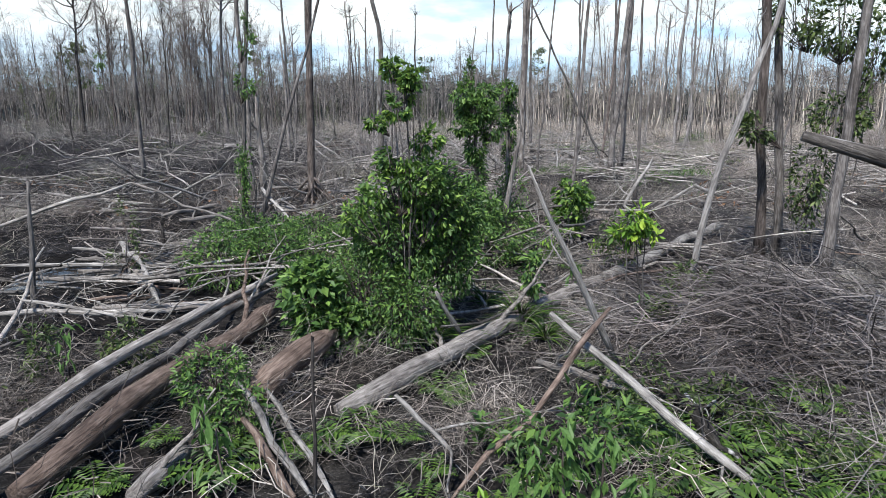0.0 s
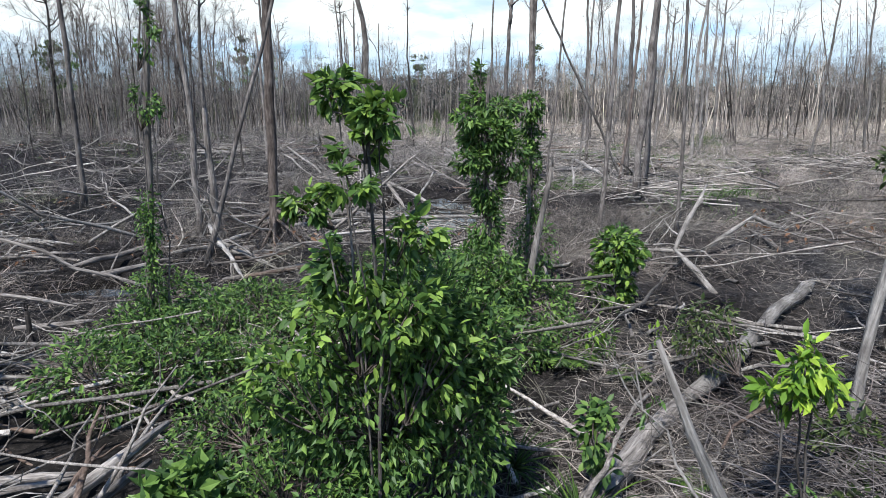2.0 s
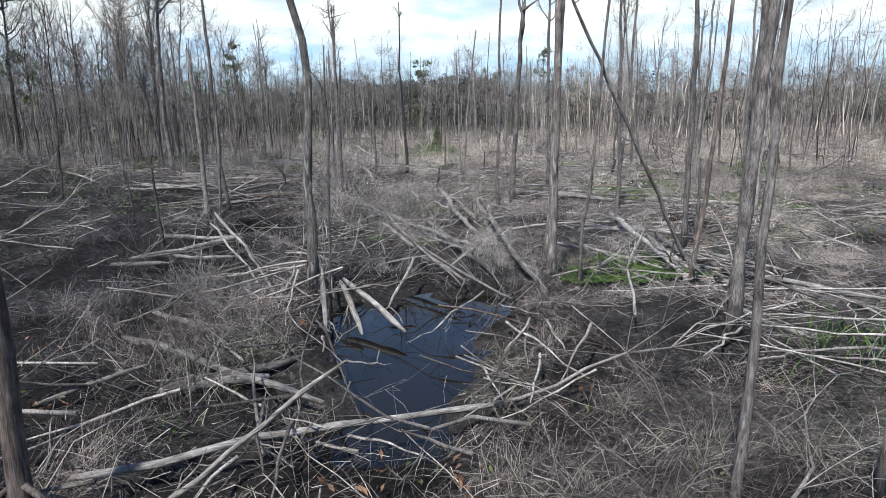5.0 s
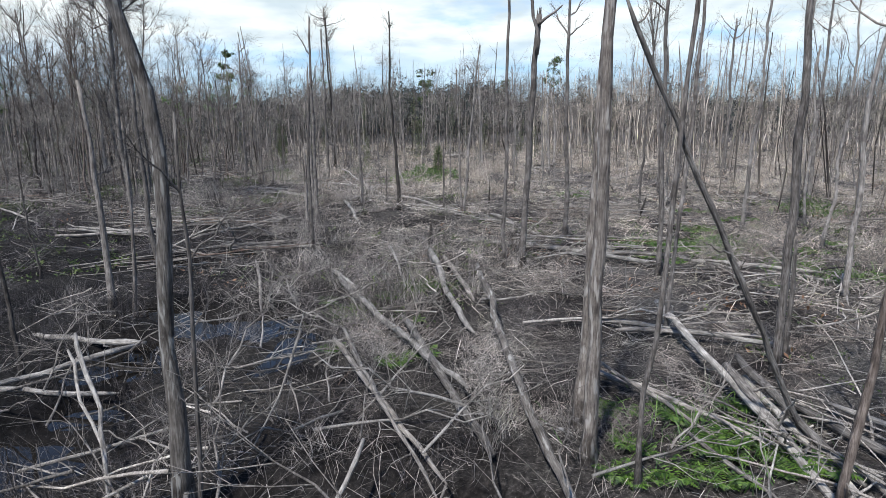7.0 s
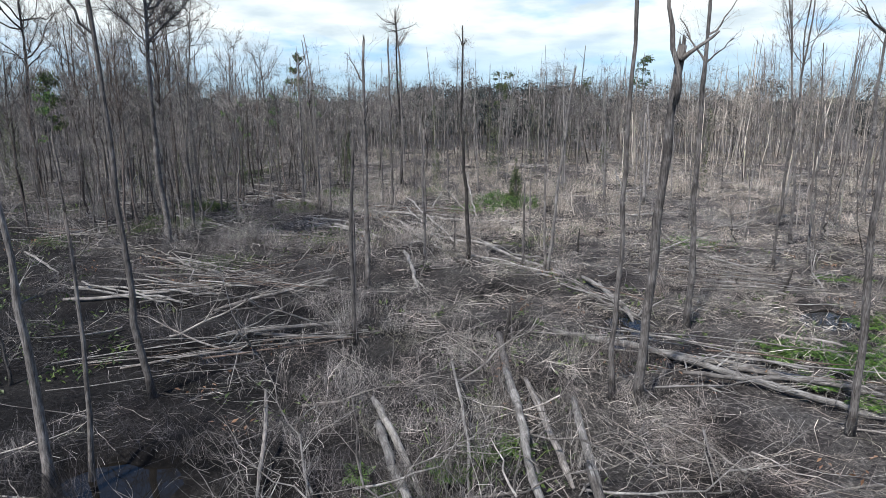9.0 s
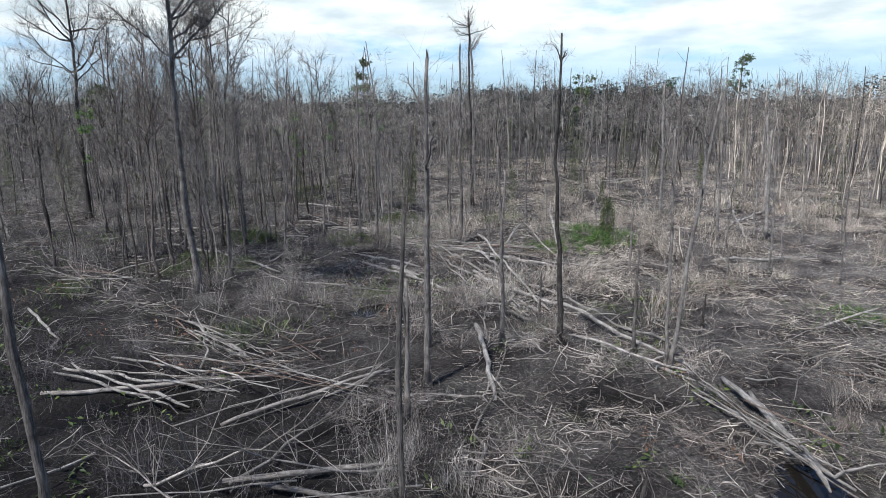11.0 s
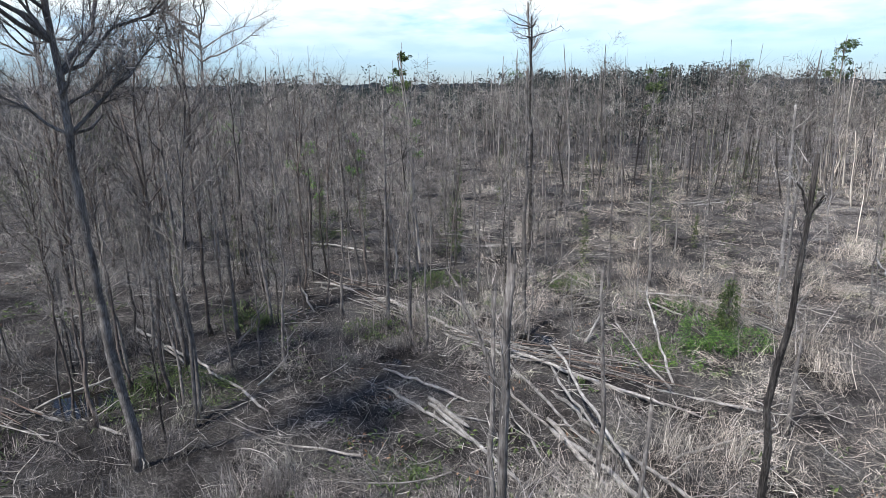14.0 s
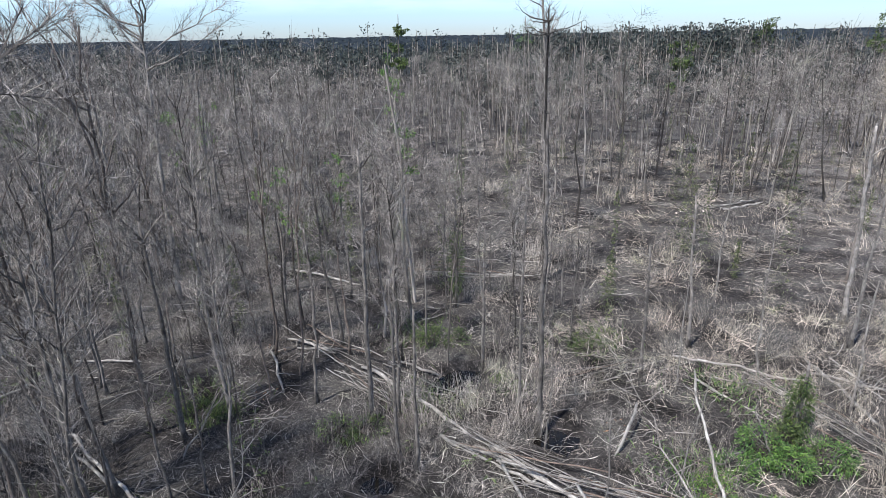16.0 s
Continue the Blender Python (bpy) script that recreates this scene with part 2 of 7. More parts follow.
# swamp floor: black peat under a grey brown litter of bark and needles
M_GROUND, t, p = node_material("peat_and_litter")
tc = t.nodes.new("ShaderNodeTexCoord")
n1 = chain(t, "ShaderNodeTexNoise", Scale=0.35, Detail=8.0, Roughness=0.62)
n2 = chain(t, "ShaderNodeTexNoise", Scale=9.0, Detail=8.0, Roughness=0.75)
wander = chain(t, "ShaderNodeTexNoise", Scale=0.8, Detail=2.0)
for n in (n1, n2, wander):
    t.links.new(tc.outputs["Object"], n.inputs["Vector"])
push = t.nodes.new("ShaderNodeVectorMath")
push.operation = "MULTIPLY_ADD"
push.inputs[1].default_value = (1.6, 1.6, 0)
t.links.new(wander.outputs["Color"], push.inputs[0])
t.links.new(tc.outputs["Object"], push.inputs[2])
c1 = ramp_of(t, n2.outputs["Fac"], [(0.38, (0.006, 0.0055, 0.0055)), (0.54, (0.018, 0.0165, 0.016)), (0.66, (0.05, 0.046, 0.044)), (0.8, (0.11, 0.103, 0.10))])
# three lays of fine straw and twig ends
for turn, stretch, tone in ((0.4, 70.0, (0.20, 0.188, 0.184)), (1.5, 56.0, (0.13, 0.122, 0.12)), (2.5, 84.0, (0.30, 0.284, 0.278)), (0.95, 62.0, (0.22, 0.206, 0.202)), (2.1, 75.0, (0.17, 0.16, 0.157))):
    mp = t.nodes.new("ShaderNodeMapping")
    mp.inputs["Rotation"].default_value = (0, 0, turn)
    mp.inputs["Scale"].default_value = (stretch * 0.09, stretch, 1.0)
    t.links.new(push.outputs[0], mp.inputs[0])
    straw = chain(t, "ShaderNodeTexNoise", Scale=1.0, Detail=5.0, Roughness=0.7)
    t.links.new(mp.outputs[0], straw.inputs["Vector"])
    lay = t.nodes.new("ShaderNodeMixRGB")
    t.links.new(ramp_of(t, straw.outputs["Fac"], [(0.645, (0, 0, 0)), (0.72, (1, 1, 1))]), lay.inputs[0])
    t.links.new(c1, lay.inputs[1])
    lay.inputs[2].default_value = (*tone, 1)
    c1 = lay.outputs[0]
c2 = ramp_of(t, n1.outputs["Fac"], [(0.36, (0.2, 0.18, 0.17)), (0.48, (0.75, 0.72, 0.7)), (0.62, (1.4, 1.4, 1.32))])
parts_xyz = t.nodes.new("ShaderNodeSeparateXYZ")
t.links.new(push.outputs[0], parts_xyz.inputs[0])
# cloud shade over the black western peat is painted into the ground colour
west = chain(t, "ShaderNodeMapRange")
west.inputs["From Min"].default_value, west.inputs["From Max"].default_value = -1.5, -7.5
t.links.new(parts_xyz.outputs["X"], west.inputs["Value"])
north = chain(t, "ShaderNodeMapRange")
north.inputs["From Min"].default_value, north.inputs["From Max"].default_value = 63.0, 52.0
t.links.new(parts_xyz.outputs["Y"], north.inputs["Value"])
west_shade = t.nodes.new("ShaderNodeMath")
west_shade.operation = "MULTIPLY"
t.links.new(west.outputs[0], west_shade.inputs[0])
t.links.new(north.outputs[0], west_shade.inputs[1])
# the grove's shade is put into the ground colour likewise
grove = chain(t, "ShaderNodeMapRange")
grove.inputs["From Min"].default_value, grove.inputs["From Max"].default_value = -18.5, -24.0
grove.inputs["To Max"].default_value = 0.9
t.links.new(parts_xyz.outputs["X"], grove.inputs["Value"])
edge = chain(t, "ShaderNodeMapRange")
edge.inputs["From Min"].default_value, edge.inputs["From Max"].default_value = 77.0, 70.0
t.links.new(parts_xyz.outputs["Y"], edge.inputs["Value"])
grove_shade = t.nodes.new("ShaderNodeMath")
grove_shade.operation = "MULTIPLY"
t.links.new(grove.outputs[0], grove_shade.inputs[0])
t.links.new(edge.outputs[0], grove_shade.inputs[1])
c4 = ramp_of(t, grove_shade.outputs[0], [(0.0, (1, 1, 1)), (1.0, (0.62, 0.62, 0.63))])
c3 = ramp_of(t, west_shade.outputs[0], [(0.0, (1, 1, 1)), (1.0, (0.32, 0.32, 0.33))])
# mat and dry multiply the ground paler northwards
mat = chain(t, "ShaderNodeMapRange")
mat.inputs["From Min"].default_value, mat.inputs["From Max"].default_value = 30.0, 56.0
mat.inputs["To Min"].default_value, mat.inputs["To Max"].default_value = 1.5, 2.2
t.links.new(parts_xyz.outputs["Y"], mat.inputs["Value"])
# sunlight on the eastern ground is painted in as a brighter factor
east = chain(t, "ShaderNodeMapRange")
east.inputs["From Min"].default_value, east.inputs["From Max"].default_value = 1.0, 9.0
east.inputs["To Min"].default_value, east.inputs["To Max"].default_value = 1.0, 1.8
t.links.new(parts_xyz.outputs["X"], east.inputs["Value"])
# second northward step, y 54 to 74
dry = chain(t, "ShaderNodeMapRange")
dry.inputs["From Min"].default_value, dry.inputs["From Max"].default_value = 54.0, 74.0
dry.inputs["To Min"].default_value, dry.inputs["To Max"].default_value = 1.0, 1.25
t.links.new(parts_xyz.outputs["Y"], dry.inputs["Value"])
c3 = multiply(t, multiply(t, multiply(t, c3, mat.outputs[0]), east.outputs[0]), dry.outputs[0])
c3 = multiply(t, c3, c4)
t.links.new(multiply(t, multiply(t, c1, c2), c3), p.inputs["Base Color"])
p.inputs["Roughness"].default_value = 0.93
bp = chain(t, "ShaderNodeBump", Strength=1.0, Distance=0.08)
t.links.new(n2.outputs["Fac"], bp.inputs["Height"])
t.links.new(bp.outputs[0], p.inputs["Normal"])

# black peat water
M_WATER, t, p = node_material("peat_water")
p.inputs["Base Color"].default_value = (0.008, 0.007, 0.006, 1)
p.inputs["Roughness"].default_value = 0.012
p.inputs["IOR"].default_value = 1.33
p.inputs["Specular IOR Level"].default_value = 0.5
tc = t.nodes.new("ShaderNodeTexCoord")
rip = chain(t, "ShaderNodeTexNoise", Scale=5.0, Detail=3.0)
t.links.new(tc.outputs["Object"], rip.inputs["Vector"])
bp = chain(t, "ShaderNodeBump", Strength=0.012, Distance=0.01)
t.links.new(rip.outputs["Fac"], bp.inputs["Height"])
t.links.new(bp.outputs[0], p.inputs["Normal"])

# distant canopy: dull dark greens and greys, haze blue and crown shade painted in
M_CANOPY, t, p = node_material("distant_canopy")
tc = t.nodes.new("ShaderNodeTexCoord")
n1 = chain(t, "ShaderNodeTexNoise", Scale=0.06, Detail=8.0, Roughness=0.7)
t.links.new(tc.outputs["Object"], n1.inputs["Vector"])
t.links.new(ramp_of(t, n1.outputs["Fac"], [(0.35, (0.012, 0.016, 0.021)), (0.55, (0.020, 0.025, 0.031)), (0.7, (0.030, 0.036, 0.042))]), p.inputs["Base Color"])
p.inputs["Specular IOR Level"].default_value = 0.0
p.inputs["Roughness"].default_value = 0.95


# ---- building blocks ----
def quick_mesh(name, verts, faces, material, smooth=True):
    """A mesh from arrays: verts n x 3, and faces as a list of index arrays (n x 3 or n x 4)."""
    me = bpy.data.meshes.new(name)
    verts = np.ascontiguousarray(verts, np.float32)
    flat_idx = np.concatenate([f.ravel() for f in faces]).astype(np.int32)
    sizes = np.concatenate([np.full(len(f), f.shape[1], np.int32) for f in faces])
    me.vertices.add(len(verts))
    me.vertices.foreach_set("co", verts.ravel())
    me.loops.add(len(flat_idx))
    me.loops.foreach_set("vertex_index", flat_idx)
    me.polygons.add(len(sizes))
    me.polygons.foreach_set("loop_start", np.concatenate([[0], np.cumsum(sizes)[:-1]]).astype(np.int32))
    me.polygons.foreach_set("use_smooth", np.full(len(sizes), smooth))
    me.update(calc_edges=True)
    me.materials.append(material)
    return me


def unit(v):
    return v / np.maximum(np.linalg.norm(v, axis=-1, keepdims=True), 1e-9)


def tubes(lines, radii, sides=3, cap=False, rough=None):
    """Tubes round n lines of k points. Returns verts and quads."""
    lines, radii = np.asarray(lines, float), np.asarray(radii, float)
    tang = unit(np.gradient(lines, axis=1))
    ref = np.where(np.abs(tang[:, :1, 2:3]) > 0.8, np.array([1.0, 0.13, 0]), np.array([0.1, 0, 1.0]))
    u = unit(np.cross(tang, ref))
    v = np.cross(tang, u)
    if cap:
        lines = np.concatenate([lines[:, :1] - tang[:, :1] * 0.002, lines, lines[:, -1:] + tang[:, -1:] * 0.002], 1)
        radii = np.concatenate([radii[:, :1] * 0.05, radii, radii[:, -1:] * 0.05], 1)
        u, v = np.concatenate([u[:, :1], u, u[:, -1:]], 1), np.concatenate([v[:, :1], v, v[:, -1:]], 1)
    n, k, _ = lines.shape
    a = np.arange(sides) * 2 * np.pi / sides
    rr = radii[..., None] * (np.ones(sides) if rough is None else rough)
    verts = lines[:, :, None] + rr[..., None] * (np.cos(a)[:, None] * u[:, :, None] + np.sin(a)[:, None] * v[:, :, None])
    idx = np.arange(n * k * sides).reshape(n, k, sides)
    nxt = np.roll(idx, -1, 2)
    quads = np.stack([idx[:, :-1], nxt[:, :-1], nxt[:, 1:], idx[:, 1:]], -1).reshape(-1, 4)
    return verts.reshape(-1, 3), quads


def ribbons(lines, radii, rng):
    """Thin slips along n lines of k points, for twigs far off."""
    tang = unit(np.gradient(lines, axis=1))
    side = unit(np.cross(tang, unit(rng.normal(0, 1, (len(lines), 1, 3)) + [0.0, 0.0, 0.8])))
    verts = np.stack([lines - side * radii[..., None], lines + side * radii[..., None]], 2)
    n, k = lines.shape[:2]
    idx = np.arange(n * k * 2).reshape(n, k, 2)
    quads = np.stack([idx[:, :-1, 0], idx[:, :-1, 1], idx[:, 1:, 1], idx[:, 1:, 0]], -1).reshape(-1, 4)
    return verts.reshape(-1, 3), quads


def whips(lines, radii, rng):
    """Thin slips along n lines of k points that run out to a point."""
    v, q = ribbons(lines, radii, rng)
    n, k = lines.shape[:2]
    q = q.reshape(n, k - 1, 4)
    body = q[:, :-1].reshape(-1, 4)
    tri = np.concatenate([body[:, [0, 1, 2]], body[:, [0, 2, 3]], q[:, -1][:, [0, 1, 3]]], 0)
    return v, tri


def slivers(a, b, r, rng):
    """Straight fine twigs from a to b, each one tapered face."""
    side = unit(np.cross(b - a, rng.normal(0, 1, a.shape) + [0.0, 0.0, 0.8])) * np.broadcast_to(r, (len(a),))[:, None]
    return np.stack([a - side, a + side, b], 1).reshape(-1, 3), np.arange(3 * len(a)).reshape(-1, 3)


def joined(pieces):
    """Several (verts, faces) as one."""
    vs, fs, n = [], [], 0
    if len({f.shape[1] for _, f in pieces}) > 1:
        pieces = [(v, f if f.shape[1] == 3 else np.concatenate([f[:, [0, 1, 2]], f[:, [0, 2, 3]]], 0)) for v, f in pieces]
    for v, f in pieces:
        vs.append(v)
        fs.append(f + n)
        n += len(v)
    return np.concatenate(vs), np.concatenate(fs)


def leaves(place, along, up, length, width):
    """Folded pointed leaves: five corners, four faces each."""
    along, side = unit(along), unit(np.cross(along, up))
    nrm = np.cross(side, along)
    L, W = length[:, None], width[:, None]
    mid = place + along * L * 0.45 - nrm * W * 0.18
    left, right = mid + side * W * 0.5 + nrm * W * 0.3, mid - side * W * 0.5 + nrm * W * 0.3
    tip = place + along * L - nrm * L * 0.16
    verts = np.stack([place, left, mid, right, tip], 1)
    i = np.arange(len(place))[:, None] * 5
    tri = np.concatenate([i + [0, 1, 2], i + [0, 2, 3], i + [1, 4, 2], i + [2, 4, 3]], 0)
    return verts.reshape(-1, 3), tri


def round_leaves(place, along, up, length, width):
    """Broad folded leaves with a curved outline: eight corners, eight faces each."""
    along, side = unit(along), unit(np.cross(along, up))
    nrm = np.cross(side, along)
    L, W = length[:, None], width[:, None]
    m1, m2 = place + along * L * 0.28 - nrm * W * 0.10, place + along * L * 0.64 - nrm * (W * 0.10 + L * 0.05)
    rim = nrm * W * 0.16
    l1, r1 = m1 + side * W * 0.44 + rim, m1 - side * W * 0.44 + rim
    l2, r2 = m2 + side * W * 0.42 + rim, m2 - side * W * 0.42 + rim
    tip = place + along * L - nrm * L * 0.18
    verts = np.stack([place, l1, m1, r1, l2, m2, r2, tip], 1)
    i = np.arange(len(place))[:, None] * 8
    tri = np.concatenate([i + k for k in ([0, 1, 2], [0, 2, 3], [1, 4, 5], [1, 5, 2], [2, 5, 6], [2, 6, 3], [4, 7, 5], [5, 7, 6])], 0)
    return verts.reshape(-1, 3), tri


def part(name, data, material, parent, label="", smooth=True):
    me = quick_mesh(name, data[0], [data[1]], material, smooth)
    ob = new(name, me)
    ob.parent = parent
    if label:
        ob["label"] = label
    return ob


def thing(name, place, label, category, group=""):
    ob = new(name)
    ob.location = place
    ob.empty_display_size = 0.2
    return tagged(ob, label, category, group)


def rng_of(seed):
    return np.random.default_rng(seed)


# ---- ground and water ----
POOLS = [  # x, y, radius across, radius along
    (-0.75, 28.9, 1.7, 4.0), (0.7, 31.2, 1.3, 1.1), (-6.2, 20.2, 1.1, 0.8), (-3.9, 38.4, 0.7, 2.0), (-7.3, 32.9, 1.3, 0.8), (7.8, 25.4, 1.0, 0.6),
    (-7.6, 36.8, 1.0, 0.9), (3.2, 52.4, 0.7, 1.7), (10.8, 54.9, 1.2, 1.3), (-16.4, 80.2, 0.9, 1.2), (-6.9, 16.5, 0.8, 0.9), (-6.8, 34.6, 0.7, 0.6),
    (-27.6, 65.0, 1.4, 1.0), (-11.2, 47.6, 1.0, 0.6), (-14.5, 52.0, 0.8, 0.6), (-6.3, 39.9, 1.3, 1.2), (-4.9, 39.7, 0.9, 1.4), (-7.9, 37.7, 0.9, 0.7), (-8.5, 41.2, 1.4, 0.8), (-11.0, 77.3, 0.8, 0.8),
    (-12.4, 62.6, 0.6, 0.8), (-17.0, 72.4, 0.9, 0.5),
]


def smooth_noise(x, y, scale, seed, octaves=4):
    """Value noise on arrays."""
    r = np.random.default_rng(seed)
    grid = r.random((256, 256))
    out, amp, total = 0.0, 1.0, 0.0
    for o in range(octaves):
        px, py = x / scale * 2**o + 17.3 * o, y / scale * 2**o + 9.1 * o
        ix, iy = np.floor(px).astype(int), np.floor(py).astype(int)
        fx, fy = px - ix, py - iy
        fx, fy = fx * fx * (3 - 2 * fx), fy * fy * (3 - 2 * fy)
        a, b = grid[ix % 256, iy % 256], grid[(ix + 1) % 256, iy % 256]
        c, d = grid[ix % 256, (iy + 1) % 256], grid[(ix + 1) % 256, (iy + 1) % 256]
        out = out + amp * ((a * (1 - fx) + b * fx) * (1 - fy) + (c * (1 - fx) + d * fx) * fy)
        total += amp
        amp *= 0.5
    return out / total


def pool_depth(x, y):
    deep = np.zeros_like(x, float)
    wob = smooth_noise(x, y, 1.3, 5) - 0.5
    for px, py, rx, ry in POOLS:
        d = np.hypot((x - px) / rx, (y - py) / ry) + wob * 1.5
        deep = np.maximum(deep, np.clip(1.25 - d, 0, 0.4) / 0.4)
    return deep


def ground_z(x, y):
    x, y = np.asarray(x, float), np.asarray(y, float)
    z = 0.5 * (smooth_noise(x, y, 2.0, 3) - 0.42) + 0.6 * np.clip(smooth_noise(x, y, 3.6, 42, 3) - 0.5, 0, 1) * np.clip((y - 10) / 14, 0, 1) + 0.25 * (smooth_noise(x, y, 14.0, 4, 2) - 0.5)
    return np.maximum(z, -0.03) - 0.45 * pool_depth(x, y)


xs = np.unique(np.concatenate([np.linspace(-3000, -140, 24), np.linspace(-140, -34, 70), np.arange(-34, 22, 0.45), np.linspace(22, 90, 50), np.linspace(90, 3000, 24)]))
ys = np.unique(np.concatenate([np.linspace(-2500, -20, 16), np.linspace(-20, 6, 14), np.arange(6, 66, 0.45), np.linspace(66, 150, 90), np.linspace(150, 3500, 30)]))
gx, gy = np.meshgrid(xs, ys, indexing="ij")
gv = np.stack([gx, gy, ground_z(gx, gy)], -1).reshape(-1, 3)
gi = np.arange(len(gv)).reshape(gx.shape)
gq = np.stack([gi[:-1, :-1], gi[1:, :-1], gi[1:, 1:], gi[:-1, 1:]], -1).reshape(-1, 4)
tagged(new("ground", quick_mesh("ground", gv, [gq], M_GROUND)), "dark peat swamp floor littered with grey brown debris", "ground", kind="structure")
wv = np.array([[-60, 0, -0.16], [40, 0, -0.16], [40, 100, -0.16], [-60, 100, -0.16]], float)
tagged(new("water", quick_mesh("water", wv, [np.array([[0, 1, 2, 3]])], M_WATER)), "still black peat water in shallow swamp pools", "water", kind="structure")


# ---- trees ----
def polyline(a, b, k, wobble, rng, sag=0.0):
    s = np.linspace(0, 1, k)[:, None]
    line = np.asarray(a, float) * (1 - s) + np.asarray(b, float) * s
    length = np.linalg.norm(np.subtract(b, a))
    bend = np.cumsum(rng.normal(0, 1, (k, 3)), 0)
    bend -= bend[0] * (1 - s) + bend[-1] * s
    line = line + bend * wobble * length / k
    line[:, 2] += sag * length * 4 * (s * (1 - s))[:, 0]
    return line


def limb_pieces(start, way, length, r, rng, twigs=6, fine=3, droop=0.0, thin=0.006, light=False):
    """A bare branch: its stem, and each side twig with the twiglets on it."""
    way = unit(np.asarray(way, float))
    end = np.asarray(start) + way * length
    main = polyline(start, end, 7, 0.26, rng)
    main[:, 2] += (0.22 - droop) * length * np.linspace(0, 1, 7) ** 2
    out = [tubes(main[None], (r * np.linspace(1, 0.3, 7))[None], 5)]
    for _ in range(twigs):
        k = rng.integers(2, 7)
        d = unit(way * 0.8 + rng.normal(0, 0.5, 3) + [0, 0, 0.3 - droop])
        ln = length * rng.uniform(0.25, 0.6)
        tw = polyline(main[k], main[k] + d * ln, 4, 0.22, rng)
        tw[:, 2] -= droop * ln * np.linspace(0, 1, 4) ** 2
        wide = np.maximum(r * 0.34 * np.linspace(1, 0.35, 4), thin)[None]
        piece = [whips(tw[None, ::3] if light else tw[None], wide[:, ::3], rng) if light else tubes(tw[None], wide, 3)]
        small = []
        if light:
            m = int(fine * 2.4)
            st = tw[0] + (tw[-1] - tw[0]) * rng.uniform(0.1, 1.0, (m, 1))
            en = st + unit(d * 0.75 + rng.normal(0, 0.6, (m, 3)) + [0, 0, 0.25 - droop]) * ln * rng.uniform(0.2, 0.75, (m, 1))
            piece.append(slivers(st, en, max(r * 0.12, thin * 0.62) * rng.uniform(0.6, 1.3, m), rng))
        for _ in range(0 if light else fine):
            q = rng.integers(1, 4)
            d2 = unit(d * 0.7 + rng.normal(0, 0.55, 3) + [0, 0, 0.2 - droop])
            small.append(polyline(tw[q], tw[q] + d2 * ln * rng.uniform(0.25, 0.7), 3, 0.2, rng))
        if small:
            piece.append(ribbons(np.array(small), np.tile(np.maximum(r * 0.14 * np.linspace(1, 0.4, 3), thin * 0.6), (len(small), 1)), rng))
        out.append(joined(piece))
    return out


def limb(*given):
    return joined(limb_pieces(*given))


def trunk_tube(line, r, rng, sides=9, flare=0.6, top=0.55, cap=True):
    k = len(line)
    s = np.linspace(0, 1, k)
    h = s * np.linalg.norm(line[-1] - line[0])
    rad = r * ((1 - s) + top * s) * (1 + flare * np.exp(-h / (3.0 * r))) * (1 + rng.normal(0, 0.035, k))
    rough = 1 + rng.normal(0, 0.085, (1, k + (2 if cap else 0), sides))
    return tubes(line[None], rad[None], sides, cap, rough)


